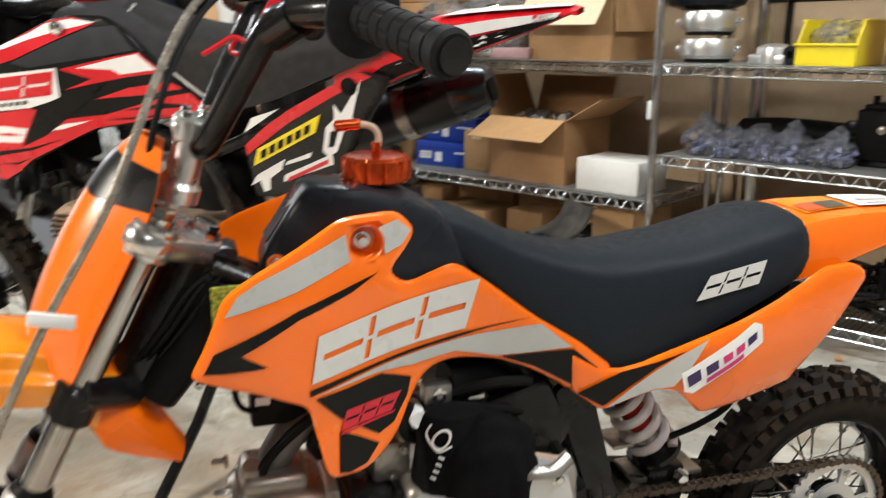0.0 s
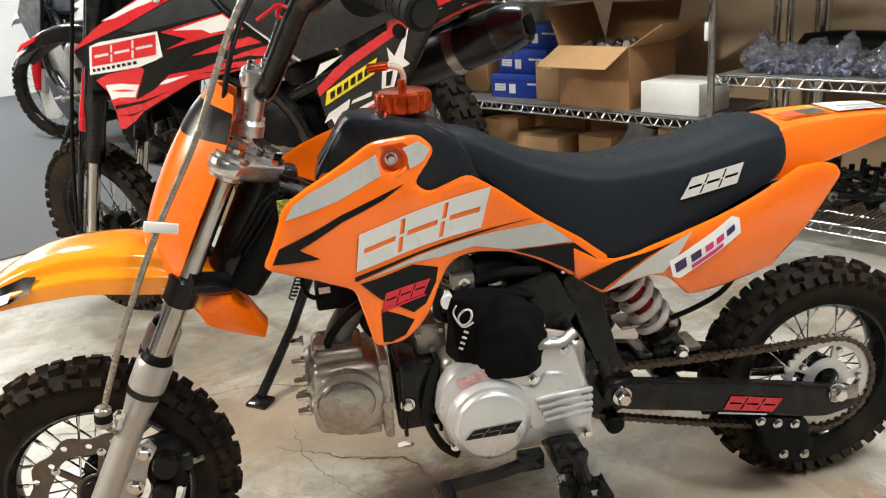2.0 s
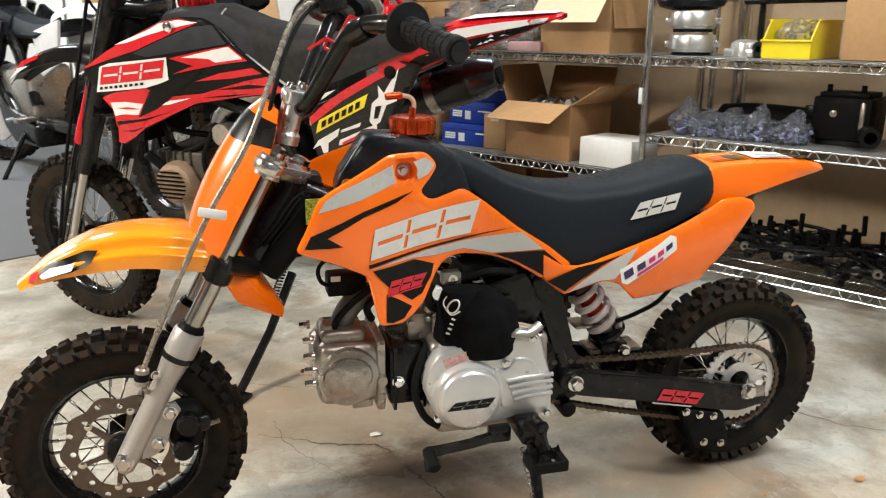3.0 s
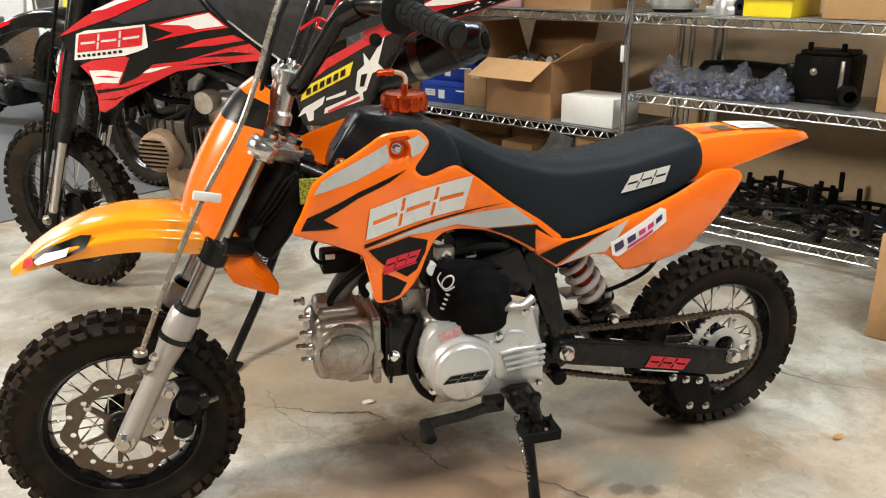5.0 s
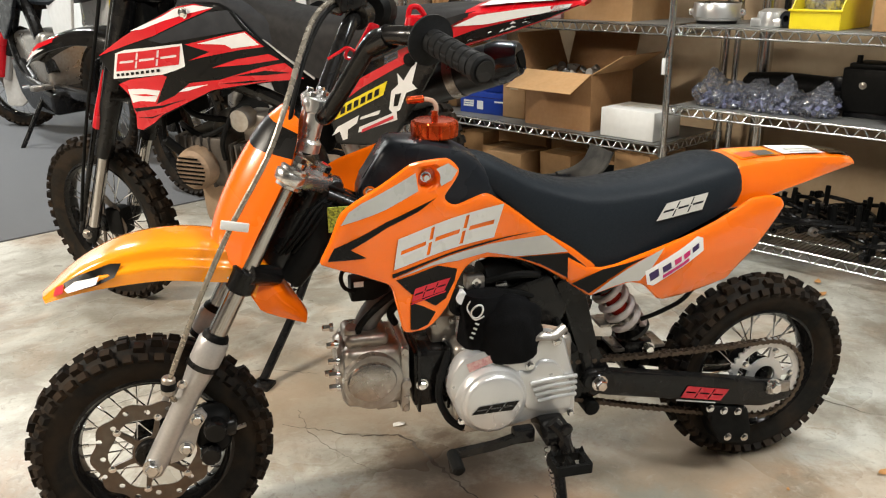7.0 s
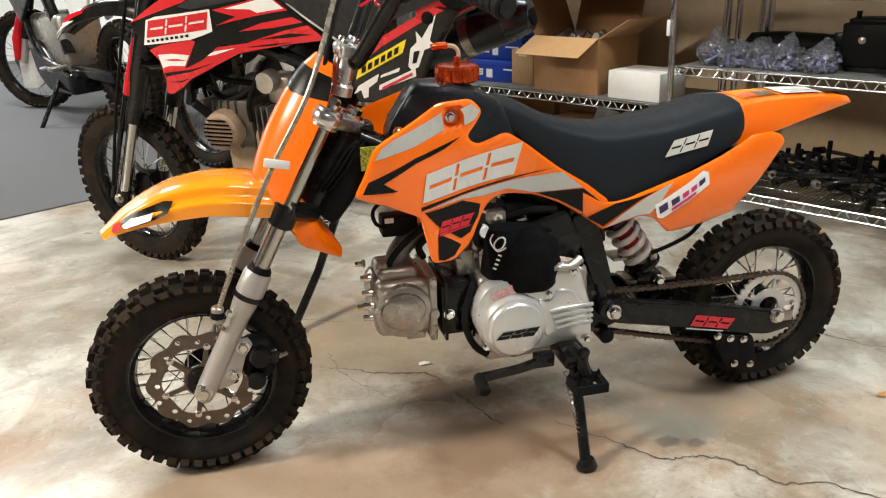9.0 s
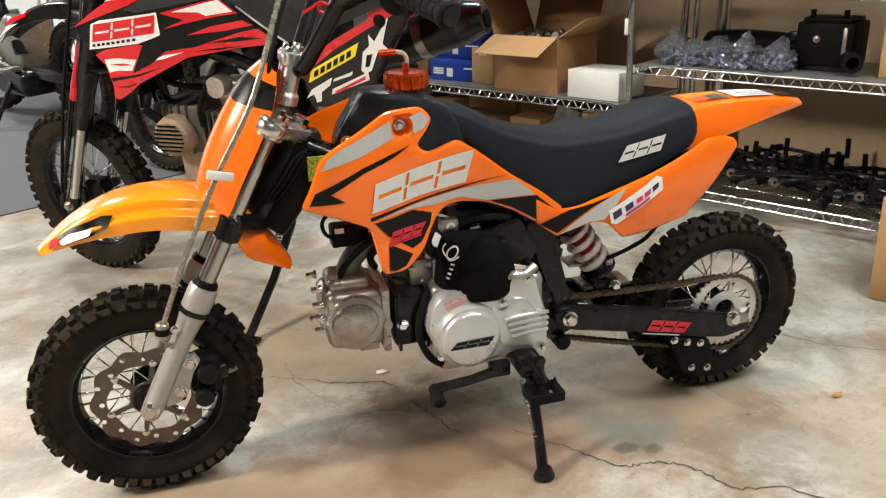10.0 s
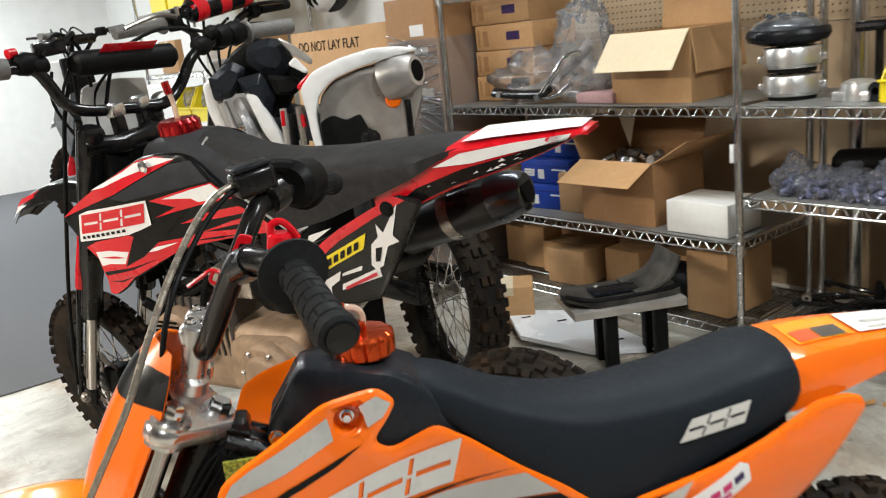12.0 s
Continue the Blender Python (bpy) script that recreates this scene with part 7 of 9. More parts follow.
clip = part("hose_guide", rod((0.044, -0.088, 0.352), (0.048, -0.088, 0.384), 0.0115, 14, 0.003), CAST, bike)
part("guide_ring", rod((0.0455, -0.088, 0.362), (0.047, -0.088, 0.374), 0.0128, 14), BLACK_DULL, clip)
part("guide_screw", bolt((0.068, -0.088, 0.368), 0.006, 0.008), CHROME, clip)
tagob = part("hose_label", box(-0.022, 0.022, -0.003, 0.003, -0.0075, 0.0075, 0.002), WHITE, bike, "white label wrapped on the brake hose")
tagob.matrix_basis = pose(0.176, -0.102, 0.64, 0, 12, 0)

# ---- the red pit bike behind ----
red = base("dirt_bike", Matrix.Translation((-0.206, 1.37, 0)) @ pose(0, 0, 0, 0, 0, -36) @ pose(0, 0, 0, 6.5, 0, 0), "red, black and white pit bike leaning on its side stand", "motorcycle")
wheel(red, (0.012, -0.016, 0.272), 0.276, 0.036, 0.195, 32, "front_wheel", -0.036, 0.1, BLACK, 7, None, CLAMP_ALU).rotation_euler = (0, 0, radians(-7))
wheel(red, (1.32, 0, 0.238), 0.242, 0.045, 0.16, 32, "rear_wheel", 0, 0, BLACK, 8, (0.085, -0.055))
RF = Vector((0.325, 0, 0.72)).normalized()


def rfork(t, y=0.0, back=0.0):
    return Vector((0.0, y, 0.255)) + RF * t + Vector((RF.z, 0, -RF.x)) * back


for s in (-1, 1):
    y = 0.095 * s
    leg = part("fork_leg", tube([rfork(0.285, y), rfork(0.29, y), rfork(0.32, y), rfork(0.4, y), rfork(0.45, y), rfork(0.83, y), rfork(0.84, y)], [0.02, 0.028, 0.029, 0.027, 0.031, 0.031, 0.026], 20), BLACK, red, "glossy black upside-down fork leg")
    part("stanchion", tube([rfork(0.0, y), rfork(0.29, y)], 0.0185, 18), TUBE_CHROME, leg)
    part("axle_clamp", tube([rfork(-0.03, y), rfork(0.0, y), rfork(0.03, y)], [0.018, 0.025, 0.021], 16), BLACK, leg)
    part("fork_guard", tube([rfork(-0.01, y * 1.15, -0.03), rfork(0.15, y * 1.15, -0.032), rfork(0.36, y * 1.15, -0.03), rfork(0.6, y * 1.1, -0.028), rfork(0.85, y * 1.1, -0.03)], 0.0085, 10), BLACK, leg)
    part("red_strip", tube([rfork(0.38, y * 1.18, -0.022), rfork(0.43, y * 1.18, -0.024), rfork(0.56, y * 1.16, -0.028)], [0.014, 0.012, 0.003], 10, flat=1.3), RED, leg)
    part("axle_bolt", bolt((0.0, y + s * 0.02, 0.258), 0.012, 0.014, (0, s, 0)), STEEL, leg)
for t in (0.5, 0.8):
    part("triple_clamp", tube([rfork(t, -0.115, 0.0), rfork(t, -0.04, 0.04), rfork(t, 0.04, 0.04), rfork(t, 0.115, 0.0)], 0.025, 12), BLACK, red)
part("steering_head", rod(rfork(0.5, 0, 0.045), rfork(0.8, 0, 0.045), 0.03, 16), BLACK, red)
part("front_caliper", box(0.035, 0.1, -0.07, -0.01, 0.24, 0.33, 0.014), BLACK_DULL, red)
part("brake_line", tube(smooth_line([rfork(0.05, -0.13, -0.02), rfork(0.35, -0.135, -0.04), rfork(0.7, -0.12, -0.06), (0.27, -0.1, 1.05), (0.3, -0.08, 1.13)], 6), 0.005, 8), BLACK_DULL, red)
part("front_fender", shell((
    ((-0.18, 0, 0.765), (-0.178, -0.02, 0.763), (-0.172, -0.036, 0.752)),
    ((-0.12, 0, 0.81), (-0.118, -0.034, 0.806), (-0.112, -0.052, 0.785)),
    ((-0.04, 0, 0.85), (-0.038, -0.042, 0.845), (-0.032, -0.062, 0.812)),
    ((0.06, 0, 0.872), (0.06, -0.046, 0.866), (0.062, -0.066, 0.83)),
    ((0.16, 0, 0.868), (0.16, -0.046, 0.862), (0.16, -0.064, 0.825)),
    ((0.26, 0, 0.83), (0.26, -0.044, 0.824), (0.255, -0.06, 0.79)),
    ((0.33, 0, 0.76), (0.33, -0.044, 0.755), (0.32, -0.06, 0.735)),
)), BLACK, red, "black and red front fender")
for pts, m in (([(-0.165, 0.772), (-0.1, 0.812), (0.0, 0.842), (0.1, 0.848), (0.0, 0.853), (-0.1, 0.826)], RED), ([(-0.172, 0.766), (-0.13, 0.786), (-0.06, 0.815), (-0.12, 0.806)], WHITE)):
    part("fender_graphic", decal(pts, lambda x, z: lerp(x, [-0.18, -0.12, -0.04, 0.06, 0.16], [-0.032, -0.05, -0.058, -0.062, -0.062]) + 0.55 * max(0, z - lerp(x, [-0.18, -0.12, -0.04, 0.06], [0.75, 0.785, 0.812, 0.83])), 0.006), m, red)
part("front_plate", shell((
    ((0.18, 0, 1.105), (0.19, -0.06, 1.1), (0.23, -0.1, 1.09)),
    ((0.16, 0, 1.05), (0.17, -0.065, 1.045), (0.215, -0.11, 1.03)),
    ((0.15, 0, 0.97), (0.16, -0.06, 0.965), (0.2, -0.1, 0.95)),
    ((0.16, 0, 0.89), (0.17, -0.04, 0.885), (0.2, -0.06, 0.88)),
)), DIRTY_WHITE, red, "scuffed white front number plate").location = (0.03, 0.075, 0)

# shroud skins
RX = [0.1, 0.3, 0.42, 0.53, 0.65, 0.8, 0.95, 1.1, 1.25]
RY = [-0.17, -0.2, -0.185, -0.15, -0.11, -0.085, -0.09, -0.105, -0.105]


def rskin(x, z):
    return sum(lerp(x + d, RX, RY) for d in (-0.04, 0, 0.04)) / 3 + 0.3 * max(0, z - 0.9) + 0.1 * max(0, 0.7 - z)


RSHROUD = [(0.278, 0.832), (0.375, 0.886), (0.458, 0.927), (0.52, 0.957), (0.565, 0.962), (0.622, 0.957), (0.66, 0.93), (0.705, 0.882), (0.78, 0.822), (0.845, 0.77), (0.717, 0.756), (0.582, 0.738), (0.514, 0.708), (0.441, 0.676), (0.41, 0.652), (0.373, 0.633), (0.354, 0.636), (0.362, 0.677), (0.356, 0.732), (0.337, 0.765), (0.318, 0.776)]
rs_geo = panel(rounded(RSHROUD, 0.012, 3), rskin, 0.004, 0.006, 0.016)
rsh = part("shroud", rs_geo, DECAL_BLACK, red, "red tank shroud with black and white graphics")
part("shroud", rs_geo.moved(MIRROR), DECAL_BLACK, red)
for pts, m, lift in (
    ([(0.284, 0.834), (0.374, 0.884), (0.458, 0.924), (0.52, 0.953), (0.562, 0.958), (0.606, 0.945), (0.545, 0.922), (0.456, 0.885), (0.369, 0.86)], RED, 0.0013),
    ([(0.398, 0.899), (0.483, 0.932), (0.513, 0.948), (0.56, 0.955), (0.608, 0.947), (0.545, 0.935), (0.483, 0.92), (0.432, 0.903)], WHITE, 0.0018),
    ([(0.441, 0.876), (0.508, 0.904), (0.594, 0.937), (0.645, 0.94), (0.685, 0.893), (0.604, 0.882), (0.477, 0.866)], TANK_GREY, 0.0019),
    ([(0.533, 0.861), (0.635, 0.881), (0.69, 0.889), (0.735, 0.85), (0.662, 0.842), (0.583, 0.829), (0.535, 0.82), (0.591, 0.84)], RED, 0.0014),
    ([(0.564, 0.862), (0.642, 0.878), (0.688, 0.886), (0.723, 0.855), (0.649, 0.847), (0.632, 0.857)], WHITE, 0.0019),
    ([(0.591, 0.8), (0.658, 0.82), (0.745, 0.832), (0.772, 0.818), (0.689, 0.806)], RED, 0.0015),
    ([(0.334, 0.762), (0.371, 0.775), (0.462, 0.786), (0.486, 0.774), (0.522, 0.762), (0.605, 0.768), (0.722, 0.799), (0.785, 0.81), (0.835, 0.771), (0.717, 0.76), (0.583, 0.742), (0.442, 0.68), (0.412, 0.657), (0.373, 0.637), (0.357, 0.64), (0.365, 0.677), (0.36, 0.732)], RED, 0.0014),
    ([(0.64, 0.776), (0.73, 0.79), (0.8, 0.785), (0.72, 0.778)], DECAL_BLACK, 0.0019),
    ([(0.6, 0.757), (0.68, 0.764), (0.74, 0.766), (0.67, 0.758)], DECAL_BLACK, 0.0019),
    ([(0.432, 0.709), (0.475, 0.784), (0.53, 0.809), (0.614, 0.831), (0.56, 0.785), (0.485, 0.731)], DECAL_BLACK, 0.0022),
    ([(0.358, 0.749), (0.4, 0.751), (0.449, 0.745), (0.431, 0.716), (0.39, 0.718), (0.365, 0.713)], WHITE, 0.0018),
    ([(0.37, 0.735), (0.41, 0.737), (0.44, 0.731), (0.4, 0.731)], RED, 0.0023),
    ([(0.486, 0.739), (0.521, 0.752), (0.575, 0.757), (0.519, 0.742)], WHITE, 0.0018),
    ([(0.365, 0.698), (0.449, 0.706), (0.516, 0.722), (0.447, 0.7), (0.368, 0.688)], DECAL_BLACK, 0.0018),
    ([(0.366, 0.672), (0.41, 0.674), (0.45, 0.686), (0.41, 0.67)], DECAL_BLACK, 0.0018),
    ([(0.321, 0.776), (0.344, 0.843), (0.374, 0.852), (0.527, 0.864), (0.525, 0.806), (0.5, 0.797), (0.463, 0.787)], WHITE, 0.0028),
):
    part("graphic", decal(pts, rskin, lift, 0.02), m, rsh)
part("red_mark", mark_blocks(((0.336, 0.796), (0.352, 0.842), (0.522, 0.858), (0.511, 0.812)), lambda x, z: rskin(x, z) - 0.0016), RED, rsh)
for k in range(9):
    x, z = 0.335 + 0.0145 * k, 0.783 + 0.0014 * k
    part("print_bar", decal([(x, z), (x + 0.009, z + 0.001), (x + 0.009, z + 0.008), (x, z + 0.007)], rskin, 0.004), DECAL_BLACK, rsh)
part("shroud_screw", bolt((0.535, rskin(0.535, 0.93) + 0.0, 0.938), 0.011, 0.008), CHROME, rsh)

# tank, seat and tail
secs = []
for x, zt, zb, w in ((0.42, 0.93, 0.8, 0.05), (0.46, 0.972, 0.78, 0.065), (0.52, 0.985, 0.76, 0.08), (0.6, 0.982, 0.76, 0.088), (0.68, 0.955, 0.77, 0.085), (0.74, 0.93, 0.78, 0.075), (0.8, 0.9, 0.78, 0.06)):
    secs.append(ring(x, zt, zb, w, w * 1.05))
part("fuel_tank", loft(secs), TANK_GREY, red, "dull black fuel tank", 50)
TX = [0.63, 0.68, 0.74, 0.8, 0.87, 0.98, 1.1, 1.2, 1.27, 1.3]
TT = [0.985, 0.968, 0.945, 0.932, 0.926, 0.927, 0.936, 0.944, 0.946, 0.942]
TB = [0.945, 0.885, 0.84, 0.805, 0.772, 0.802, 0.848, 0.888, 0.925, 0.935]
TW = [0.06, 0.068, 0.075, 0.08, 0.085, 0.09, 0.092, 0.09, 0.08, 0.06]
secs = []
for k in range(34):
    x = 0.63 + 0.67 * k / 33
    zt, zb, w = (lerp(x, TX, q) for q in (TT, TB, TW))
    prof = [(0, zt), (w * 0.5, zt - 0.002), (w * 0.8, zt - 0.012), (w * 0.95, zt - 0.026), (w, zt - (zt - zb) * 0.5), (w, zb), (w * 0.5, zb)]
    secs.append([(x, -a, z) for a, z in prof] + [(x, a, z) for a, z in reversed(prof[1:])])
rseat = part("seat", loft(secs), DUSTY_SEAT, red, "matte black seat with grey piping", 60)
part("piping", tube(smooth_line([(0.65, -0.04, 0.975), (0.645, -0.062, 0.95), (0.67, -0.072, 0.905), (0.73, -0.078, 0.858), (0.8, -0.083, 0.812), (0.865, -0.087, 0.772)], 5), 0.003, 6), FORK_ALU, rseat)
secs = []
for x, zt, zb, w in ((1.1, 0.86, 0.8, 0.085), (1.2, 0.915, 0.83, 0.082), (1.28, 0.945, 0.862, 0.074), (1.38, 0.953, 0.892, 0.062), (1.46, 0.957, 0.92, 0.05), (1.52, 0.96, 0.945, 0.038), (1.535, 0.957, 0.95, 0.03)):
    prof = [(0, zt), (w * 0.7, zt - 0.002), (w, zt - 0.012), (w * 1.0, zb + 0.004), (w * 0.9, zb)]
    secs.append([(x, -a, z) for a, z in prof] + [(x, a, z) for a, z in reversed(prof[1:])])
rtail = part("tail_fender", loft(secs), RED, red, "red and white rear fender with dark speckles", 40)
ts = lambda x, z: -lerp(x, [1.1, 1.2, 1.28, 1.38, 1.46, 1.52], [0.085, 0.082, 0.074, 0.062, 0.05, 0.038])
for pts, m in (([(1.24, 0.905), (1.3, 0.93), (1.4, 0.943), (1.51, 0.952), (1.5, 0.941), (1.4, 0.925), (1.32, 0.91)], WHITE), ([(1.115, 0.812), (1.2, 0.866), (1.3, 0.9), (1.4, 0.922), (1.5, 0.945), (1.512, 0.944), (1.46, 0.923), (1.38, 0.897), (1.28, 0.869), (1.2, 0.837), (1.12, 0.807)], DECAL_BLACK), ([(1.45, 0.93), (1.48, 0.937), (1.5, 0.952), (1.465, 0.948)], DECAL_RED)):
    part("graphic", decal(pts, ts, 0.002, 0.02), m, rtail)
p, t, _ = fill([(1.3, -0.06), (1.46, -0.045), (1.525, -0.03), (1.525, 0.03), (1.46, 0.045), (1.3, 0.06)], (), 0.03)
part("white_top", Geo([(x, y, lerp(x, [1.28, 1.38, 1.46, 1.52, 1.535], [0.945, 0.953, 0.957, 0.96, 0.957]) + 0.002) for x, y in p], t), WHITE, rtail)
rnd = random.Random(3)
for k in range(22):
    x = rnd.uniform(1.2, 1.44)
    z = lerp(x, [1.2, 1.46], [0.852, 0.923]) + rnd.uniform(0, 0.012)
    part("speckle", decal([(x, z), (x + rnd.uniform(0.006, 0.018), z + 0.003), (x + 0.008, z + rnd.uniform(0.003, 0.008))], ts, 0.0032), WHITE if k % 2 else DECAL_BLACK, rtail)
RPANEL = [(0.895, 0.705), (0.95, 0.745), (1.004, 0.78), (1.098, 0.827), (1.165, 0.86), (1.222, 0.848), (1.2, 0.81), (1.162, 0.75), (1.112, 0.674), (1.078, 0.63), (1.0, 0.605), (0.9, 0.6)]
rp = panel(rounded(RPANEL, 0.014, 3), rskin, 0.004, 0.006, 0.016)
rpan = part("side_panel", rp, BLACK, red, "black side number panel covered in stickers")
part("side_panel", rp.moved(MIRROR), BLACK, red)
for pts, m, lift in (
    ([(0.898, 0.71), (0.95, 0.75), (1.004, 0.783), (1.098, 0.83), (1.16, 0.858), (1.185, 0.85), (1.1, 0.81), (1.0, 0.757), (0.9, 0.69)], RED, 0.002),
    ([(0.91, 0.668), (0.925, 0.704), (1.076, 0.779), (1.062, 0.744)], YELLOW, 0.002),
    ([(0.9, 0.735), (0.93, 0.752), (0.985, 0.785), (0.92, 0.765)], WHITE, 0.003),
    ([(0.985, 0.675), (0.99, 0.683), (1.05, 0.706), (1.045, 0.695)], WHITE, 0.002),
    ([(0.895, 0.625), (0.915, 0.65), (0.985, 0.687), (0.975, 0.665), (0.945, 0.645), (0.94, 0.62), (0.925, 0.615), (0.92, 0.638)], WHITE, 0.002),
    ([(0.975, 0.64), (0.98, 0.655), (1.095, 0.706), (1.095, 0.685)], WHITE, 0.002),
    ([(0.985, 0.641), (0.988, 0.65), (1.085, 0.695), (1.085, 0.687)], DECAL_RED, 0.003),
    ([(1.075, 0.71), (1.085, 0.755), (1.105, 0.772), (1.105, 0.8), (1.12, 0.782), (1.165, 0.845), (1.142, 0.777), (1.155, 0.765), (1.125, 0.753), (1.105, 0.71), (1.085, 0.7)], WHITE, 0.002),
    ([(1.088, 0.718), (1.095, 0.748), (1.112, 0.752), (1.1, 0.72)], DECAL_BLACK, 0.003),
):
    part("sticker", decal(pts, rskin, lift, 0.02), m, rpan)
for k in range(6):
    x = 0.93 + 0.021 * k
    z = 0.684 + 0.0105 * k
    part("print_bar", decal([(x, z), (x + 0.014, z + 0.007), (x + 0.018, z + 0.024), (x + 0.004, z + 0.017)], rskin, 0.0032), DECAL_BLACK, rpan)
part("panel_screw", bolt((1.14, rskin(1.14, 0.84) - 0.002, 0.832), 0.012, 0.004), BLACK_DULL, rpan)

rcap = part("fuel_cap", loft([[(0.53 + 0.05 * s * (1 - 0.07 * max(0, math.cos(10 * a)) ** 3) * math.cos(a), 0.05 * s * (1 - 0.07 * max(0, math.cos(10 * a)) ** 3) * math.sin(a), z) for a in (2 * math.pi * k / 60 for k in range(60))] for z, s in ((0.978, 0.9), (0.982, 1), (1.004, 1), (1.012, 0.85), (1.014, 0.2))]), RED_CAP, red, "red anodised fuel cap")
part("vent_hose", tube(smooth_line([(0.53, 0, 1.012), (0.53, 0.0, 1.05), (0.525, 0.0, 1.075)], 4), 0.006, 8), HOSE_CLEAR, rcap)
part("vent_valve", rod((0.525, 0, 1.07), (0.52, 0, 1.1), 0.009, 10), RED_CAP, rcap)
part("tank_collar", tube([(0.53, 0, 0.965), (0.53, 0, 0.979)], 0.047, 24), BLACK_DULL, rcap)

# bars, turned slightly
RBAR = [(0.245, -0.2, 1.19), (0.27, -0.14, 1.174), (0.282, -0.118, 1.13), (0.29, -0.105, 1.09), (0.31, -0.07, 1.06), (0.335, 0.03, 1.04), (0.36, 0.125, 1.028), (0.375, 0.18, 1.06), (0.39, 0.233, 1.124), (0.405, 0.3, 1.15), (0.42, 0.39, 1.158), (0.46, 0.56, 1.142)]
rbar = part("handlebar", tube(smooth_line(RBAR, 5), 0.0145, 12), BLACK, red, "black handlebar with a padded crossbar")
part("crossbar_pad", tube([(0.303, -0.06, 1.168), (0.304, -0.05, 1.167), (0.366, 0.185, 1.139), (0.368, 0.195, 1.138)], [0.02, 0.03, 0.03, 0.02], 16), BLACK_DULL, rbar)
part("pad_sticker", slab([(-0.07, -0.024), (0.07, -0.024), (0.08, 0.022), (-0.055, 0.022)], 0, 0.0015).moved(Matrix.Translation((0.333, 0.06, 1.154)) @ pose(0, 0, 0, 0, 7, 75) @ pose(0, -0.0232, 0.0232, 45, 0, 0)), RED, rbar)
part("pad_print", slab([(0.03, -0.012), (0.06, -0.012), (0.066, 0.012), (0.038, 0.012)], 0, 0.0015).moved(Matrix.Translation((0.333, 0.06, 1.1545)) @ pose(0, 0, 0, 0, 7, 75) @ pose(0, -0.0238, 0.0238, 45, 0, 0)), DECAL_WHITE, rbar)
part("grip", tube([(0.424, 0.41, 1.152), (0.425, 0.412, 1.152), (0.427, 0.42, 1.152), (0.429, 0.424, 1.152), (0.46, 0.565, 1.142)], [0.022, 0.033, 0.033, 0.021, 0.022], 16), GRIP_GREY, rbar, "grey rubber grip")
part("grip", tube([(0.25, -0.19, 1.188), (0.23, -0.29, 1.2), (0.225, -0.33, 1.2)], [0.024, 0.025, 0.025], 14), GRIP_GREY, rbar)
for at, r in (((0.262, -0.15, 1.19), 0.028), ((0.27, -0.125, 1.18), 0.024), ((0.412, 0.335, 1.158), 0.032), ((0.418, 0.375, 1.156), 0.034), ((0.4, 0.265, 1.145), 0.026), ((0.408, 0.305, 1.17), 0.022)):
    part("control_clamp", lathe([(0, -r), (r * 0.8, -r * 0.8), (r, 0), (r * 0.8, r * 0.8), (0, r)], 12).moved(pose(*at)), BLACK_DULL, rbar)
part("red_button", lathe([(0, -0.012), (0.011, -0.01), (0.011, 0.01), (0, 0.012)], 12).moved(pose(0.255, -0.17, 1.218)), RED, rbar)
part("brake_reservoir", box(-0.034, 0.034, -0.022, 0.022, 0, 0.034, 0.006).moved(pose(0.272, -0.085, 1.196, 0, 0, 70)), BLACK, rbar)
part("reservoir_screw", rod((0.272, -0.1, 1.228), (0.272, -0.1, 1.233), 0.005, 8), CHROME, rbar)
part("reservoir_screw", rod((0.28, -0.066, 1.228), (0.28, -0.066, 1.233), 0.005, 8), CHROME, rbar)
part("lever_perch", tube([(0.27, -0.115, 1.19), (0.235, -0.13, 1.195), (0.215, -0.15, 1.198)], [0.02, 0.016, 0.01], 10), BLACK, rbar)
part("hand_lever", tube(smooth_line([(0.215, -0.145, 1.198), (0.19, -0.22, 1.2), (0.178, -0.31, 1.2), (0.172, -0.33, 1.2)], 4), 0.008, 8), BLACK, rbar)
part("hand_lever", tube(smooth_line([(0.4, 0.33, 1.17), (0.355, 0.36, 1.175), (0.37, 0.48, 1.165), (0.385, 0.55, 1.158)], 4), 0.008, 8), BLACK, rbar)
part("throttle_cable", tube(smooth_line([(0.29, -0.12, 1.2), (0.26, -0.05, 1.24), (0.24, 0.02, 1.2), (0.23, 0.03, 1.1)], 5), 0.005, 6), BLACK_DULL, rbar)
part("brake_hose", tube(smooth_line([(0.28, -0.05, 1.215), (0.26, 0.0, 1.235), (0.22, 0.01, 1.18), (0.2, 0.0, 1.05)], 5), 0.006, 6), BLACK_DULL, rbar)
part("clutch_cable", tube(smooth_line([(0.395, 0.3, 1.175), (0.34, 0.2, 1.205), (0.27, 0.1, 1.16), (0.24, 0.05, 1.05)], 5), 0.005, 6), BLACK_DULL, rbar)
for y in (-0.01, 0.07):
    part("bar_clamp", box(0.32, 0.36, y - 0.018, y + 0.018, 1.028, 1.062, 0.008), CLAMP_ALU, rbar)
    part("bar_riser", box(0.325, 0.355, y - 0.014, y + 0.014, 0.98, 1.03, 0.006), BLACK, rbar)
for k, (y0, y1) in enumerate(((-0.11, -0.02), (-0.06, 0.02), (0.1, 0.05))):
    part("control_cable", tube(smooth_line([(0.29, y0, 1.16), (0.2, y0 * 0.6, 1.08), (0.19, y1, 0.98), (0.27, y1 * 0.5, 0.9)], 5), 0.004, 6), BLACK_DULL, rbar)

part("fork_bracket", box(0.3, 0.36, -0.085, 0.11, 0.86, 0.985, 0.012), BLACK_DULL, red)

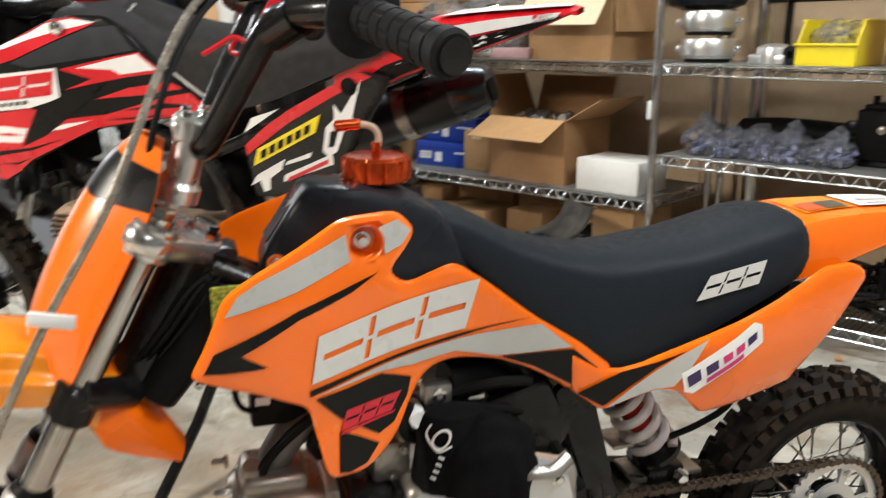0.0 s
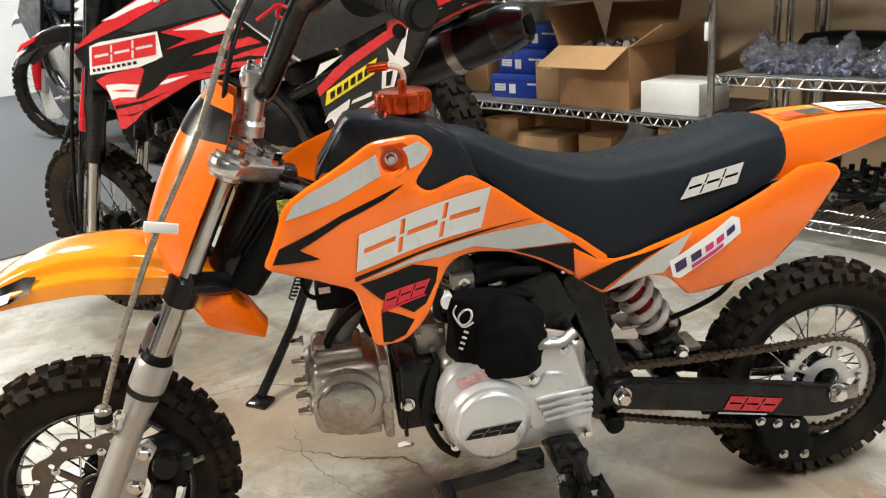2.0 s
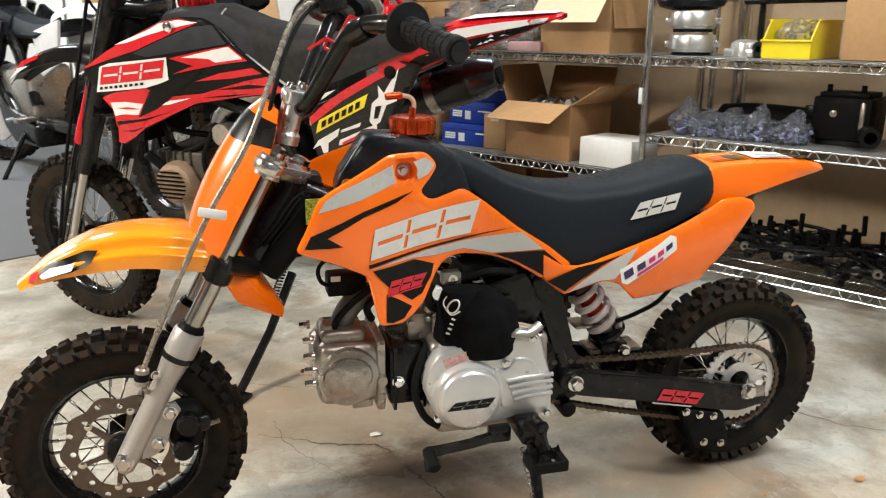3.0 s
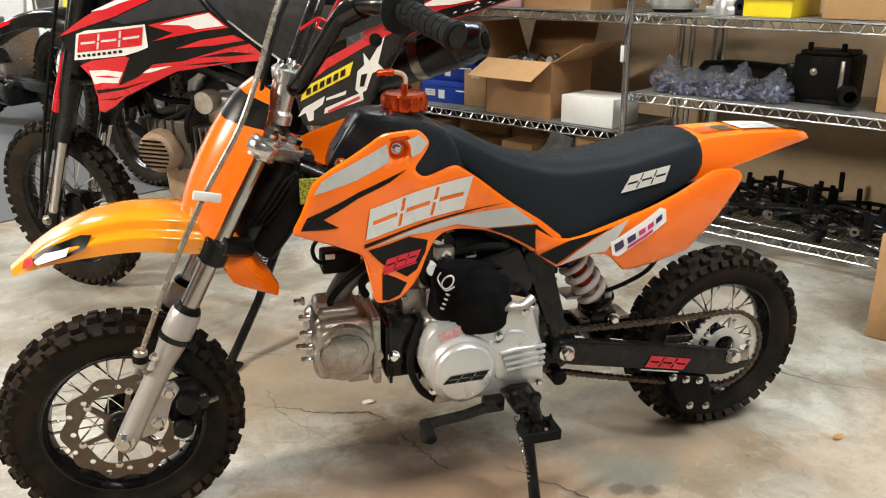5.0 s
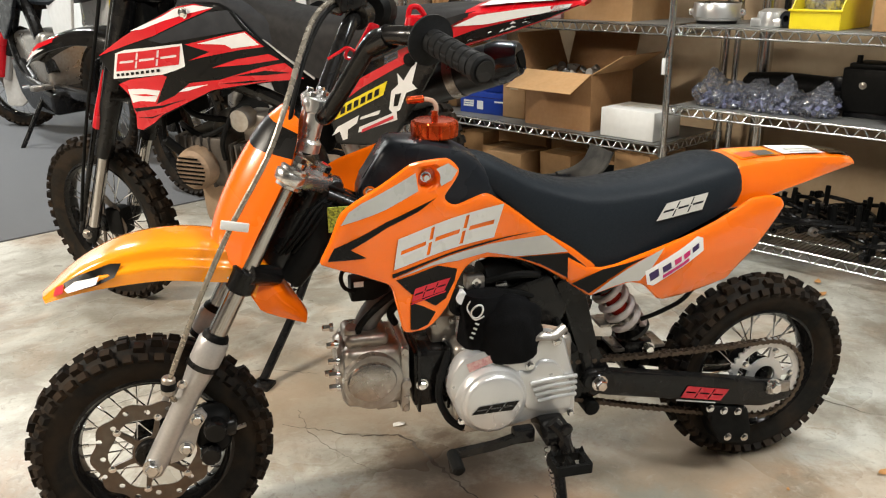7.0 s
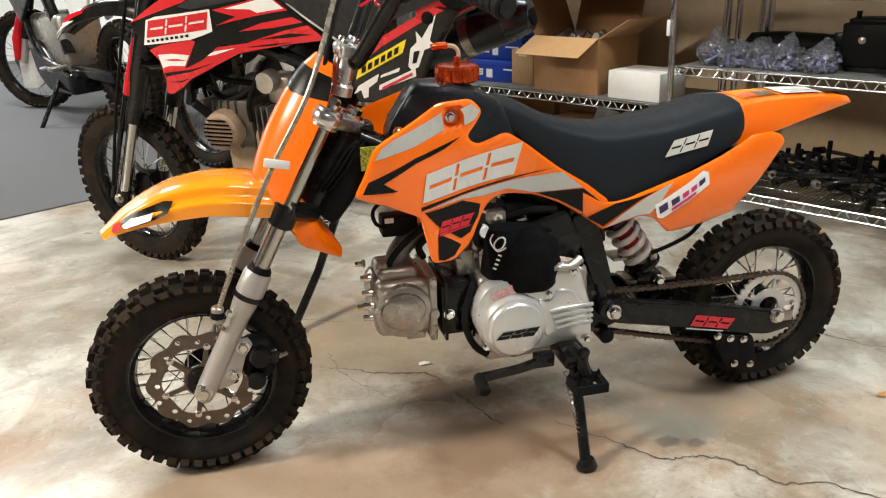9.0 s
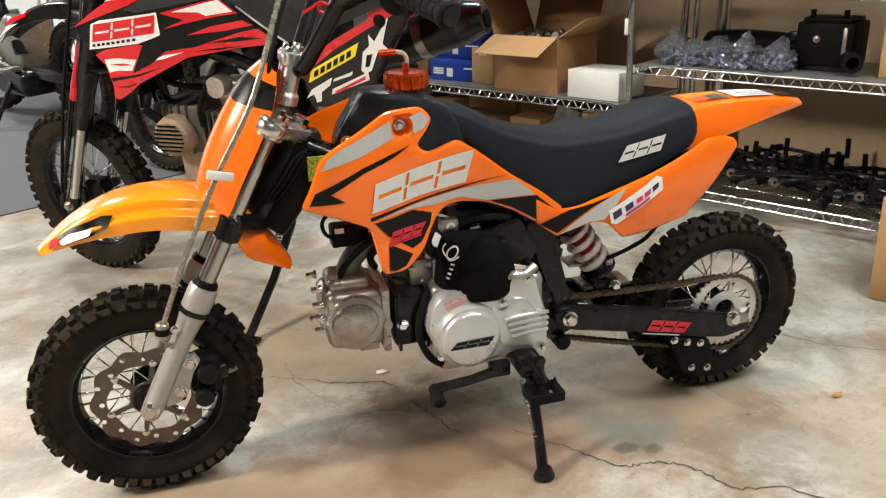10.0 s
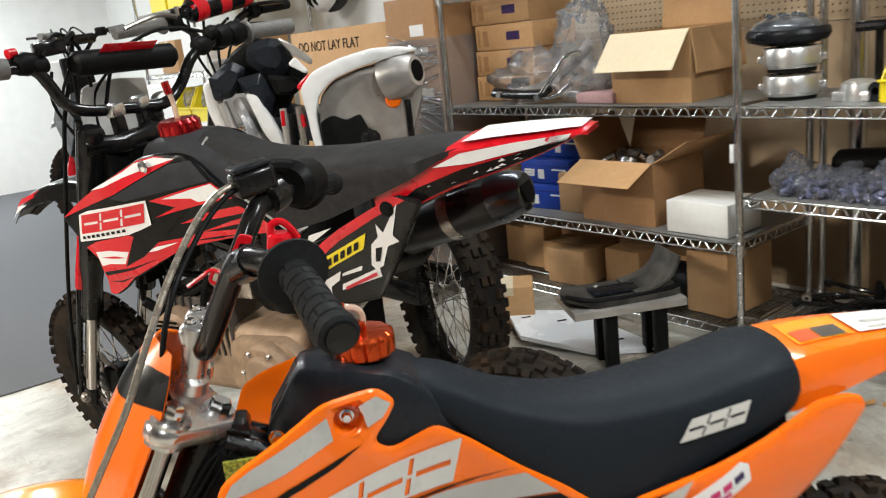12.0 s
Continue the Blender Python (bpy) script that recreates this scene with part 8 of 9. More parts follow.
# engine bay
part("frame_spar", tube(smooth_line([(0.33, 0, 0.85), (0.36, -0.02, 0.7), (0.42, -0.03, 0.52), (0.52, -0.03, 0.42), (0.75, -0.04, 0.4)], 5), 0.018, 10), BLACK, red)
part("frame_spar", tube(smooth_line([(0.34, -0.03, 0.86), (0.55, -0.06, 0.76), (0.78, -0.07, 0.68), (0.86, -0.07, 0.5), (0.86, -0.07, 0.36)], 5), 0.02, 10), BLACK, red)
part("subframe_tube", tube(smooth_line([(0.8, -0.06, 0.68), (1.0, -0.06, 0.76), (1.25, -0.05, 0.86)], 5), 0.014, 10), BLACK, red)
reng = part("engine", box(0.44, 0.84, -0.09, 0.09, 0.33, 0.52, 0.03, 3), TAN_ENGINE, red, "dusty tan engine with a finned head")
part("head_cover", lathe([(0.0, -0.03), (0.045, -0.028), (0.056, -0.018), (0.06, 0.0), (0.06, 0.03)], 30).moved(pose(0.475, -0.12, 0.515)), TAN_ENGINE, reng)
for k in range(7):
    z = 0.48 + 0.012 * k
    w = math.sqrt(max(0, 0.048 ** 2 - (z - 0.515) ** 2))
    part("cover_slot", tube([(0.475 - w, -0.1515, z), (0.475 + w, -0.1515, z)], 0.0028, 6), HOLE, reng)
part("cylinder_head", box(0.4, 0.56, -0.1, 0.08, 0.455, 0.6, 0.015), DARK_ENGINE, reng)
for k in range(4):
    part("fin", box(0.55 + 0.02 * k, 0.556 + 0.02 * k, -0.095, 0.085, 0.44, 0.58, 0.002), DARK_ENGINE, reng)
part("side_cover", panel(rounded([(0.6, 0.36), (0.84, 0.345), (0.86, 0.44), (0.8, 0.51), (0.62, 0.5)], 0.03), lambda x, z: -0.118, 0.04, 0.012, 0.03), TAN_ENGINE, reng)
part("round_cover", lathe([(0.0, -0.03), (0.04, -0.03), (0.046, -0.026), (0.05, -0.018), (0.066, -0.016), (0.072, -0.008), (0.074, 0.0), (0.074, 0.02)], 40).moved(pose(0.74, -0.13, 0.435)), TAN_ENGINE, reng)
for k in range(6):
    part("cover_bolt", bolt((0.74 + 0.06 * math.cos(k * 1.047), -0.147, 0.435 + 0.06 * math.sin(k * 1.047)), 0.006, 0.006), STEEL, reng)
for k in range(5):
    part("head_fin", box(0.405 + 0.026 * k, 0.411 + 0.026 * k, -0.106, 0.085, 0.455, 0.6, 0.002), DARK_ENGINE, reng)
part("spark_plug_cap", rod((0.43, -0.11, 0.55), (0.4, -0.14, 0.6), 0.013, 12, 0.003), BLACK_DULL, reng)
part("plug_lead", tube(smooth_line([(0.4, -0.14, 0.6), (0.41, -0.12, 0.68), (0.5, -0.07, 0.72)], 5), 0.006, 8), BLACK_DULL, reng)
part("carburettor", box(0.6, 0.68, -0.06, 0.02, 0.58, 0.66, 0.01), CAST, reng)
part("carb_cap", lathe([(0, -0.03), (0.03, -0.025), (0.032, 0.02)], 16).moved(pose(0.62, -0.07, 0.65)), CAST, reng)
part("intake", tube(smooth_line([(0.5, -0.02, 0.6), (0.54, -0.03, 0.64), (0.6, -0.03, 0.63)], 4), 0.025, 12), CAST, reng)
part("air_filter", crumple(0.2, 0.14, 0.14, 61, rough=0.2).moved(pose(0.76, -0.01, 0.56)), BLACK_DULL, reng)
part("exhaust_pipe", tube(smooth_line([(0.42, 0.06, 0.5), (0.36, 0.1, 0.42), (0.42, 0.12, 0.33), (0.7, 0.12, 0.4), (0.95, 0.11, 0.6), (1.05, 0.1, 0.7)], 6), 0.02, 12), STEEL, red)
for k, pts in enumerate((((0.38, -0.05, 0.72), (0.46, -0.08, 0.66), (0.56, -0.06, 0.64)), ((0.4, -0.06, 0.62), (0.5, -0.09, 0.6), (0.62, -0.08, 0.66)), ((0.56, -0.1, 0.54), (0.57, -0.11, 0.6), (0.6, -0.08, 0.68)), ((0.36, -0.04, 0.64), (0.4, -0.07, 0.56), (0.44, -0.08, 0.5)))):
    part("hose", tube(smooth_line(pts, 5), 0.009 - 0.001 * k, 8), BLACK_DULL, reng)
part("radiator_guard", box(0.34, 0.38, -0.1, 0.1, 0.62, 0.8, 0.01), BLACK_DULL, red)
rstand = part("side_stand", tube([(0.8, -0.1, 0.27), (0.8, -0.24, 0.155), (0.8, -0.4, 0.06)], [0.013, 0.012, 0.012], 10), BLACK, red, "long black side stand")
part("stand_foot", box(0.775, 0.83, -0.43, -0.385, 0.047, 0.058, 0.003), BLACK, rstand)
coil = [(0.785 + 0.01 * math.cos(k * 0.8), -0.1 - 0.0009 * k + 0.006 * math.sin(k * 0.8), 0.3 - 0.0008 * k) for k in range(110)]
part("stand_spring", tube(coil, 0.0022, 5), BLACK, rstand)
part("footpeg", box(0.74, 0.82, -0.2, -0.1, 0.33, 0.35, 0.005), BLACK_DULL, red)
part("swingarm", plate(rounded([(0.84, 0.36), (0.9, 0.4), (1.35, 0.265), (1.35, 0.215), (0.88, 0.32)], 0.02), -0.09, -0.06, 0.006), BLACK, red)
part("swingarm", plate(rounded([(0.84, 0.36), (0.9, 0.4), (1.35, 0.265), (1.35, 0.215), (0.88, 0.32)], 0.02), 0.06, 0.09, 0.006), BLACK, red)
part("chain", chain_geo(chain_path((0.82, 0.39), 0.036, (1.32, 0.238), 0.088, 0.006), -0.05), CHAIN, red)
part("shock_absorber", rod((0.86, 0, 0.66), (0.98, 0, 0.36), 0.02, 14), STEEL, red)
muf = part("muffler", tube([(1.0, 0.1, 0.695), (1.04, 0.1, 0.705), (1.26, 0.1, 0.777), (1.3, 0.1, 0.79), (1.345, 0.1, 0.797)], [0.03, 0.055, 0.055, 0.052, 0.038], 28), MUFFLER, red, "dark round muffler with a steel end cap")
part("end_cap", tube([(1.275, 0.1, 0.782), (1.3, 0.1, 0.79), (1.34, 0.1, 0.8), (1.345, 0.1, 0.801)], [0.0555, 0.054, 0.042, 0.036], 28), DARK_STEEL, muf)
part("outlet", tube([(1.3455, 0.1, 0.801), (1.347, 0.1, 0.8015)], 0.028, 20), HOLE, muf)
part("strap", tube([(1.16, 0.1, 0.744), (1.185, 0.1, 0.752)], 0.057, 24), STEEL, muf)


# ---- the white motocross bike behind it ----
WHITE_AT = Matrix.Translation((0.79, 1.5, 0)) @ pose(0, 0, 0, 0, 0, 126)
TO_WHITE = WHITE_AT.inverted()
white = base("motocross_bike", WHITE_AT, "white motocross bike facing away with a large alloy silencer", "motorcycle")
# rear axle at x = 0, front along +x
wheel(white, (0.0, 0, 0.325), 0.33, 0.055, 0.235, 32, "rear_wheel", 0, 0, BLACK, 9, None, STEEL).rotation_euler = (0, 0, radians(-18))
wheel(white, (1.4, 0, 0.335), 0.34, 0.042, 0.265, 32, "front_wheel", 0, 0, BLACK, 10, None, STEEL)
for s in (-1, 1):
    part("swingarm", box(0.0, 0.58, s * 0.1 - 0.02, s * 0.1 + 0.02, 0.31, 0.38, 0.012), BLACK, white)
    part("fork_leg", tube([(1.4, s * 0.1, 0.33), (1.24, s * 0.1, 0.7), (1.1, s * 0.1, 1.05)], [0.025, 0.03, 0.03], 14), BLACK, white)
    part("frame_spar", tube(smooth_line([(1.05, s * 0.04, 0.95), (0.8, s * 0.12, 0.82), (0.6, s * 0.11, 0.5)], 5), 0.03, 10), FORK_ALU, white)
part("engine", box(0.55, 0.95, -0.12, 0.12, 0.34, 0.68, 0.04, 3), BLACK_DULL, white)
part("seat", loft([ring(*q) for q in ((0.3, 0.9, 0.84, 0.06, 0.07), (0.5, 0.9, 0.82, 0.08, 0.09), (0.8, 0.94, 0.82, 0.07, 0.08), (0.9, 0.95, 0.85, 0.05, 0.06))]), SEAT, white)


def wplate(name, pts, y0, y1, bevel, material, label=""):
    """A moulded body piece set square to the room, under the white bike."""
    return part(name, plate(rounded(pts, 0.02, 3), y0, y1, bevel).moved(TO_WHITE), material, white, label)


wplate("cover_back", [(0.069, 1.047), (0.169, 1.143), (0.246, 1.193), (0.339, 1.163), (0.388, 1.09), (0.431, 1.046), (0.371, 0.983), (0.317, 0.889), (0.261, 0.916), (0.215, 1.0), (0.135, 1.0)], 2.03, 2.2, 0.03, BLACK_DULL, "dark grey moulded tank cover")
wplate("radiator_shroud", [(0.205, 1.005), (0.249, 1.0), (0.29, 0.9), (0.33, 0.797), (0.296, 0.795), (0.254, 0.851)], 1.93, 1.99, 0.012, WHITE)
wplate("radiator_shroud", [(0.053, 1.047), (0.101, 1.071), (0.099, 1.0), (0.14, 0.823), (0.101, 0.813), (0.059, 0.945)], 2.03, 2.09, 0.012, WHITE)
wplate("rear_fender", [(0.412, 1.012), (0.455, 1.058), (0.546, 1.09), (0.65, 1.11), (0.74, 1.108), (0.8, 1.093), (0.72, 1.078), (0.61, 1.058), (0.52, 1.03), (0.47, 0.985), (0.452, 0.93), (0.456, 0.85), (0.462, 0.79), (0.442, 0.79), (0.43, 0.86), (0.424, 0.94)], 1.6, 1.74, 0.008, WHITE, "white rear fender")
sil = wplate("silencer", [(0.47, 0.975), (0.515, 1.022), (0.6, 1.05), (0.7, 1.068), (0.76, 1.06), (0.805, 1.0), (0.795, 0.94), (0.775, 0.88), (0.74, 0.79), (0.66, 0.775), (0.63, 0.85), (0.57, 0.878), (0.505, 0.862), (0.478, 0.8), (0.462, 0.8), (0.458, 0.88)], 1.64, 1.72, 0.014, SCUFFED, "scuffed grey rear side cover with an alloy silencer tip")
tip = part("silencer_tip", tube([TO_WHITE @ Vector(p) for p in ((0.7, 1.665, 1.012), (0.74, 1.635, 1.022), (0.775, 1.605, 1.028), (0.782, 1.6, 1.029))], [0.078, 0.072, 0.052, 0.046], 28), FORK_ALU, sil)
part("silencer_outlet", tube([TO_WHITE @ Vector(p) for p in ((0.781, 1.601, 1.029), (0.7835, 1.599, 1.0293))], 0.034, 22), HOLE, sil)
part("orange_tag", lathe([(0.0, -0.006), (0.02, -0.005), (0.026, 0.0), (0.026, 0.006)], 18).moved(TO_WHITE @ pose(0.7, 1.634, 0.945)), ORANGE, sil)
part("tag_strap", box(0.683, 0.7, 1.63, 1.637, 0.95, 1.02, 0.002).moved(TO_WHITE), DIRTY_WHITE, sil)
part("dark_trim", box(0.735, 0.755, 1.628, 1.638, 0.79, 0.94, 0.003).moved(TO_WHITE), BLACK, sil)
# black sheet stands in for the shaded hollow behind the side cover
wplate("inner_guard", [(0.5, 0.95), (0.6, 0.96), (0.74, 0.95), (0.75, 0.86), (0.7, 0.78), (0.48, 0.78)], 1.72, 1.78, 0.01, BLACK)
wplate("white_stay", [(0.45, 0.96), (0.5, 0.94), (0.515, 0.8), (0.48, 0.79), (0.47, 0.9)], 1.66, 1.7, 0.01, DIRTY_WHITE)



def wfacet(name, pts, y, rise, material, label="", at=0.5):
    """A moulded piece with a ridge point standing out of its outline, under the white bike."""
    pts = [(p[0], p[1]) for p in rounded(pts, 0.012, 3)]
    n = len(pts)
    cx, cz = sum(p[0] for p in pts) / n, sum(p[1] for p in pts) / n
    v = [(x, y, z) for x, z in pts] + [(lerp(at, [0, 1], [cx, x]), y - rise, lerp(at, [0, 1], [cz, z])) for x, z in pts] + [(x, y + 0.03, z) for x, z in pts]
    f = [(i, (i + 1) % n, n + (i + 1) % n, n + i) for i in range(n)] + [tuple(range(n, 2 * n))] + [((i + 1) % n, i, 2 * n + i, 2 * n + (i + 1) % n) for i in range(n)] + [tuple(reversed(range(2 * n, 3 * n)))]
    return part(name, Geo(v, f).moved(TO_WHITE), material, white, label, 25)


wfacet("tank_cover", [(0.236, 1.164), (0.309, 1.183), (0.377, 1.164), (0.386, 1.093), (0.343, 1.043), (0.267, 1.067), (0.223, 1.111)], 1.985, 0.03, TANK_SHELL, at=0.55)
wfacet("cover_wing", [(0.085, 1.064), (0.172, 1.117), (0.219, 1.088), (0.201, 1.051), (0.159, 0.992), (0.095, 0.984)], 1.99, 0.025, TANK_SHELL, at=0.6)
wfacet("cover_wing", [(0.184, 1.054), (0.269, 1.068), (0.311, 0.984), (0.279, 0.905), (0.24, 0.937), (0.204, 1.005)], 1.965, 0.03, TANK_SHELL, at=0.5)
wfacet("cover_wing", [(0.292, 1.058), (0.392, 1.039), (0.41, 1.006), (0.375, 0.978), (0.312, 0.985)], 1.95, 0.02, BLACK_DULL, at=0.6)
wfacet("white_tab", [(0.37, 1.085), (0.397, 1.109), (0.439, 1.055), (0.427, 1.048)], 1.9, 0.004, WHITE, at=0.8)
wfacet("pale_panel", [(0.344, 1.179), (0.394, 1.151), (0.456, 1.095), (0.452, 1.072), (0.395, 1.109)], 1.93, 0.004, SCUFFED, at=0.8)
wfacet("red_bracket", [(0.401, 1.019), (0.437, 1.05), (0.488, 1.063), (0.482, 1.045), (0.449, 1.038), (0.416, 1.005)], 1.615, 0.008, RED, at=0.7)
# flat black plate on the cover paints the shaded void of the wheel opening
wfacet("opening_shade", [(0.461, 0.901), (0.503, 0.919), (0.544, 0.898), (0.59, 0.914), (0.609, 0.868), (0.62, 0.809), (0.543, 0.781), (0.464, 0.791)], 1.636, 0.002, BLACK_DULL, at=0.9)
part("frame_stay", rod(TO_WHITE @ Vector((0.339, 1.8, 0.946)), TO_WHITE @ Vector((0.338, 1.8, 0.816)), 0.012, 12), FORK_ALU, white)
part("frame_stay", rod(TO_WHITE @ Vector((0.394, 1.78, 0.948)), TO_WHITE @ Vector((0.397, 1.78, 0.819)), 0.014, 12), STEEL, white)
part("frame_stay", rod(TO_WHITE @ Vector((0.338, 1.78, 0.94)), TO_WHITE @ Vector((0.335, 1.78, 0.891)), 0.007, 12), RED, white)
part("frame_stay", rod(TO_WHITE @ Vector((0.403, 1.76, 0.923)), TO_WHITE @ Vector((0.404, 1.76, 0.881)), 0.008, 12), RED, white)
part("frame_stay", rod(TO_WHITE @ Vector((0.361, 1.9, 0.92)), TO_WHITE @ Vector((0.353, 1.9, 0.794)), 0.016, 12), BLACK, white)
part("frame_stay", rod(TO_WHITE @ Vector((0.113, 2.02, 0.976)), TO_WHITE @ Vector((0.146, 2.02, 0.838)), 0.02, 12), FORK_ALU, white)
part("header_pipe", tube(smooth_line([(0.9, 0.1, 0.5), (0.75, 0.16, 0.6), (0.5, 0.1, 0.7), (0.3, 0.02, 0.8)], 5), 0.03, 12), STEEL, white)
part("mud_guard_inner", box(0.2, 0.34, -0.09, 0.09, 0.55, 0.86, 0.02), BLACK, white)
def wline(pts, n=5):
    return [TO_WHITE @ Vector(p) for p in (smooth_line(pts, n) if n else pts)]


# its bars stand turned and a little aslant
wbar = part("handlebar", tube(wline([(-0.17, 1.9, 1.245), (-0.03, 2.04, 1.262), (0.03, 2.1, 1.24), (0.08, 2.14, 1.18), (0.14, 2.2, 1.18), (0.19, 2.26, 1.26), (0.24, 2.32, 1.29), (0.36, 2.45, 1.31)]), 0.014, 12), BLACK, white)
part("grip", tube(wline([(-0.175, 1.895, 1.244), (-0.06, 2.01, 1.26), (-0.045, 2.025, 1.261), (-0.04, 2.03, 1.262)], 0), [0.02, 0.02, 0.032, 0.03], 14), GRIP_GREY, wbar, "grey rubber grip")
part("grip", tube(wline([(0.37, 2.46, 1.311), (0.27, 2.35, 1.297)], 0), 0.02, 14), GRIP, wbar)
part("lever_clamp", tube(wline([(-0.02, 2.05, 1.265), (0.005, 2.075, 1.268)], 0), 0.03, 12), BLACK_DULL, wbar)
part("lever_clamp", tube(wline([(0.23, 2.31, 1.29), (0.255, 2.335, 1.295)], 0), 0.03, 12), BLACK_DULL, wbar)
part("hand_lever", tube(wline([(0.01, 2.02, 1.285), (-0.04, 1.93, 1.29), (-0.13, 1.85, 1.255)]), 0.008, 8), STEEL, wbar)
part("hand_lever", tube(wline([(0.23, 2.28, 1.31), (0.3, 2.32, 1.315), (0.36, 2.4, 1.32)]), 0.008, 8), BLACK, wbar)
part("brake_reservoir", box(-0.02, 0.05, 2.06, 2.1, 1.28, 1.315, 0.008).moved(TO_WHITE), BLACK, wbar)
part("perch_bolt", rod(TO_WHITE @ Vector((0.01, 2.05, 1.29)), TO_WHITE @ Vector((0.01, 2.05, 1.32)), 0.008, 8), CHROME, wbar)
pad = part("crossbar_pad", tube(wline([(0.035, 2.085, 1.297), (0.05, 2.1, 1.302), (0.23, 2.29, 1.352), (0.24, 2.3, 1.355)], 0), [0.028, 0.042, 0.042, 0.028], 16), BLACK, wbar, "black and red crossbar pad")
for a, b in ((0.0, 0.2), (0.42, 0.6), (0.85, 1.0)):
    part("red_band", tube(wline([(0.05 + 0.18 * q, 2.1 + 0.19 * q, 1.302 + 0.05 * q) for q in (a, b)], 0), 0.0428, 16), RED, pad)
for k in range(3):
    part("red_stripe", tube(wline([(0.06 + 0.06 * k, 2.068 + 0.063 * k, 1.31 + 0.0167 * k), (0.1 + 0.06 * k, 2.11 + 0.063 * k, 1.335 + 0.0167 * k)], 0), 0.008, 8), RED, pad)
for k in range(4):
    part("control_cable", tube(wline([(0.0 + 0.08 * k, 2.06 + 0.08 * k, 1.27), (0.02 + 0.05 * k, 2.16 + 0.06 * k, 1.3 - 0.03 * k), (0.02 + 0.04 * k, 2.26, 1.15), (0.1, 2.25, 1.0)]), 0.0055, 6), BLACK_DULL, white)
part("front_plate", plate(rounded([(1.16, 0.86), (1.1, 1.12), (1.13, 1.13), (1.2, 0.86)], 0.01), -0.1, 0.1, 0.006), WHITE, white)
part("front_fender", shell((
    ((1.8, 0, 0.78), (1.795, -0.05, 0.775), (1.79, -0.07, 0.76)),
    ((1.54, 0, 0.86), (1.54, -0.06, 0.852), (1.54, -0.09, 0.82)),
    ((1.24, 0, 0.88), (1.24, -0.06, 0.872), (1.24, -0.09, 0.84)),
)), WHITE, white)
part("paddock_block", box(0.5, 0.9, -0.12, 0.12, 0.0, 0.345, 0.01), BLACK_DULL, white)

# ---- far bikes on the carpet ----
def far_bike(m, body, accent, label, seed, steer):
    b = base("motocross_bike", m, label, "motorcycle")
    turned = pose(0, 0, 0, 0, 0, steer)
    hub = wheel(b, (0.0, 0, 0.342), 0.345, 0.045, 0.27, 28, "front_wheel", -0.05, 0.12, BLACK, seed, None, DIRTY_WHITE)
    hub.rotation_euler = (0, 0, radians(steer))
    part("disc_guard", plate(rounded([(0.2 * math.cos(q), 0.2 * math.sin(q)) for q in (-1.9, -1.3, -0.6, 0.1, 0.7)] + [(0.03, 0.06), (-0.06, 0.0)], 0.03), -0.088, -0.07, 0.006), DIRTY_WHITE, hub)
    wheel(b, (1.46, 0, 0.328), 0.33, 0.055, 0.235, 28, "rear_wheel", 0, 0, BLACK, seed + 1, None, STEEL)
    for s in (-1, 1):
        leg = part("fork_leg", tube([(0.0, s * 0.1, 0.34), (0.08, s * 0.1, 0.55)], 0.024, 12), FORK_ALU, b)
        leg.matrix_basis = turned
        part("upper_tube", tube([(0.06, s * 0.1, 0.5), (0.3, s * 0.1, 1.05)], 0.03, 12), BLACK, leg)
        part("fork_guard", tube([(-0.02, s * 0.13, 0.36), (0.02, s * 0.13, 0.5), (0.1, s * 0.13, 0.68)], [0.02, 0.035, 0.02], 10, flat=0.6), accent, leg)
        part("radiator_shroud", plate(rounded([(0.24, 0.86), (0.52, 1.04), (0.78, 0.94), (0.62, 0.76), (0.42, 0.62)], 0.03), s * 0.17 - 0.01, s * 0.17 + 0.01, 0.006), TANK, b)
        part("side_panel", plate(rounded([(1.0, 0.88), (1.4, 0.95), (1.3, 0.7), (1.05, 0.62)], 0.03), s * 0.1 - 0.008, s * 0.1 + 0.008, 0.006), body, b)
        part("swingarm", box(0.9, 1.48, s * 0.1 - 0.02, s * 0.1 + 0.02, 0.31, 0.38, 0.012), BLACK, b)
    part("front_fender", shell((
        ((-0.4, 0, 0.78), (-0.395, -0.05, 0.775), (-0.39, -0.06, 0.76)),
        ((-0.15, 0, 0.87), (-0.15, -0.06, 0.86), (-0.15, -0.09, 0.82)),
        ((0.2, 0, 0.87), (0.2, -0.06, 0.86), (0.2, -0.09, 0.82)),
    )), body, b)
    part("front_plate", plate(rounded([(0.14, 0.86), (0.22, 1.22), (0.26, 1.22), (0.22, 0.86)], 0.01), -0.12, 0.12, 0.006), body, b)
    part("engine", box(0.45, 0.9, -0.14, 0.14, 0.32, 0.68, 0.04, 3), CAST, b)
    part("skid_plate", plate(rounded([(0.4, 0.52), (0.46, 0.3), (0.6, 0.2), (0.98, 0.2), (1.0, 0.34), (0.74, 0.4), (0.6, 0.52)], 0.04), -0.17, 0.17, 0.03), BLACK, b)
    part("frame_rail", tube(smooth_line([(0.36, -0.1, 0.9), (0.46, -0.15, 0.6), (0.62, -0.16, 0.42), (0.9, -0.15, 0.36)], 5), 0.022, 10), BLACK, b)
    part("shift_lever", tube(smooth_line([(0.86, -0.19, 0.36), (0.78, -0.21, 0.37), (0.7, -0.22, 0.36)], 4), 0.012, 8), CHROME, b)
    part("footpeg", box(0.9, 0.97, -0.26, -0.15, 0.36, 0.39, 0.006), STEEL, b)
    part("frame_spar", tube(smooth_line([(0.34, 0, 0.95), (0.7, -0.1, 0.82), (0.9, -0.1, 0.45)], 5), 0.035, 10), BLACK, b)
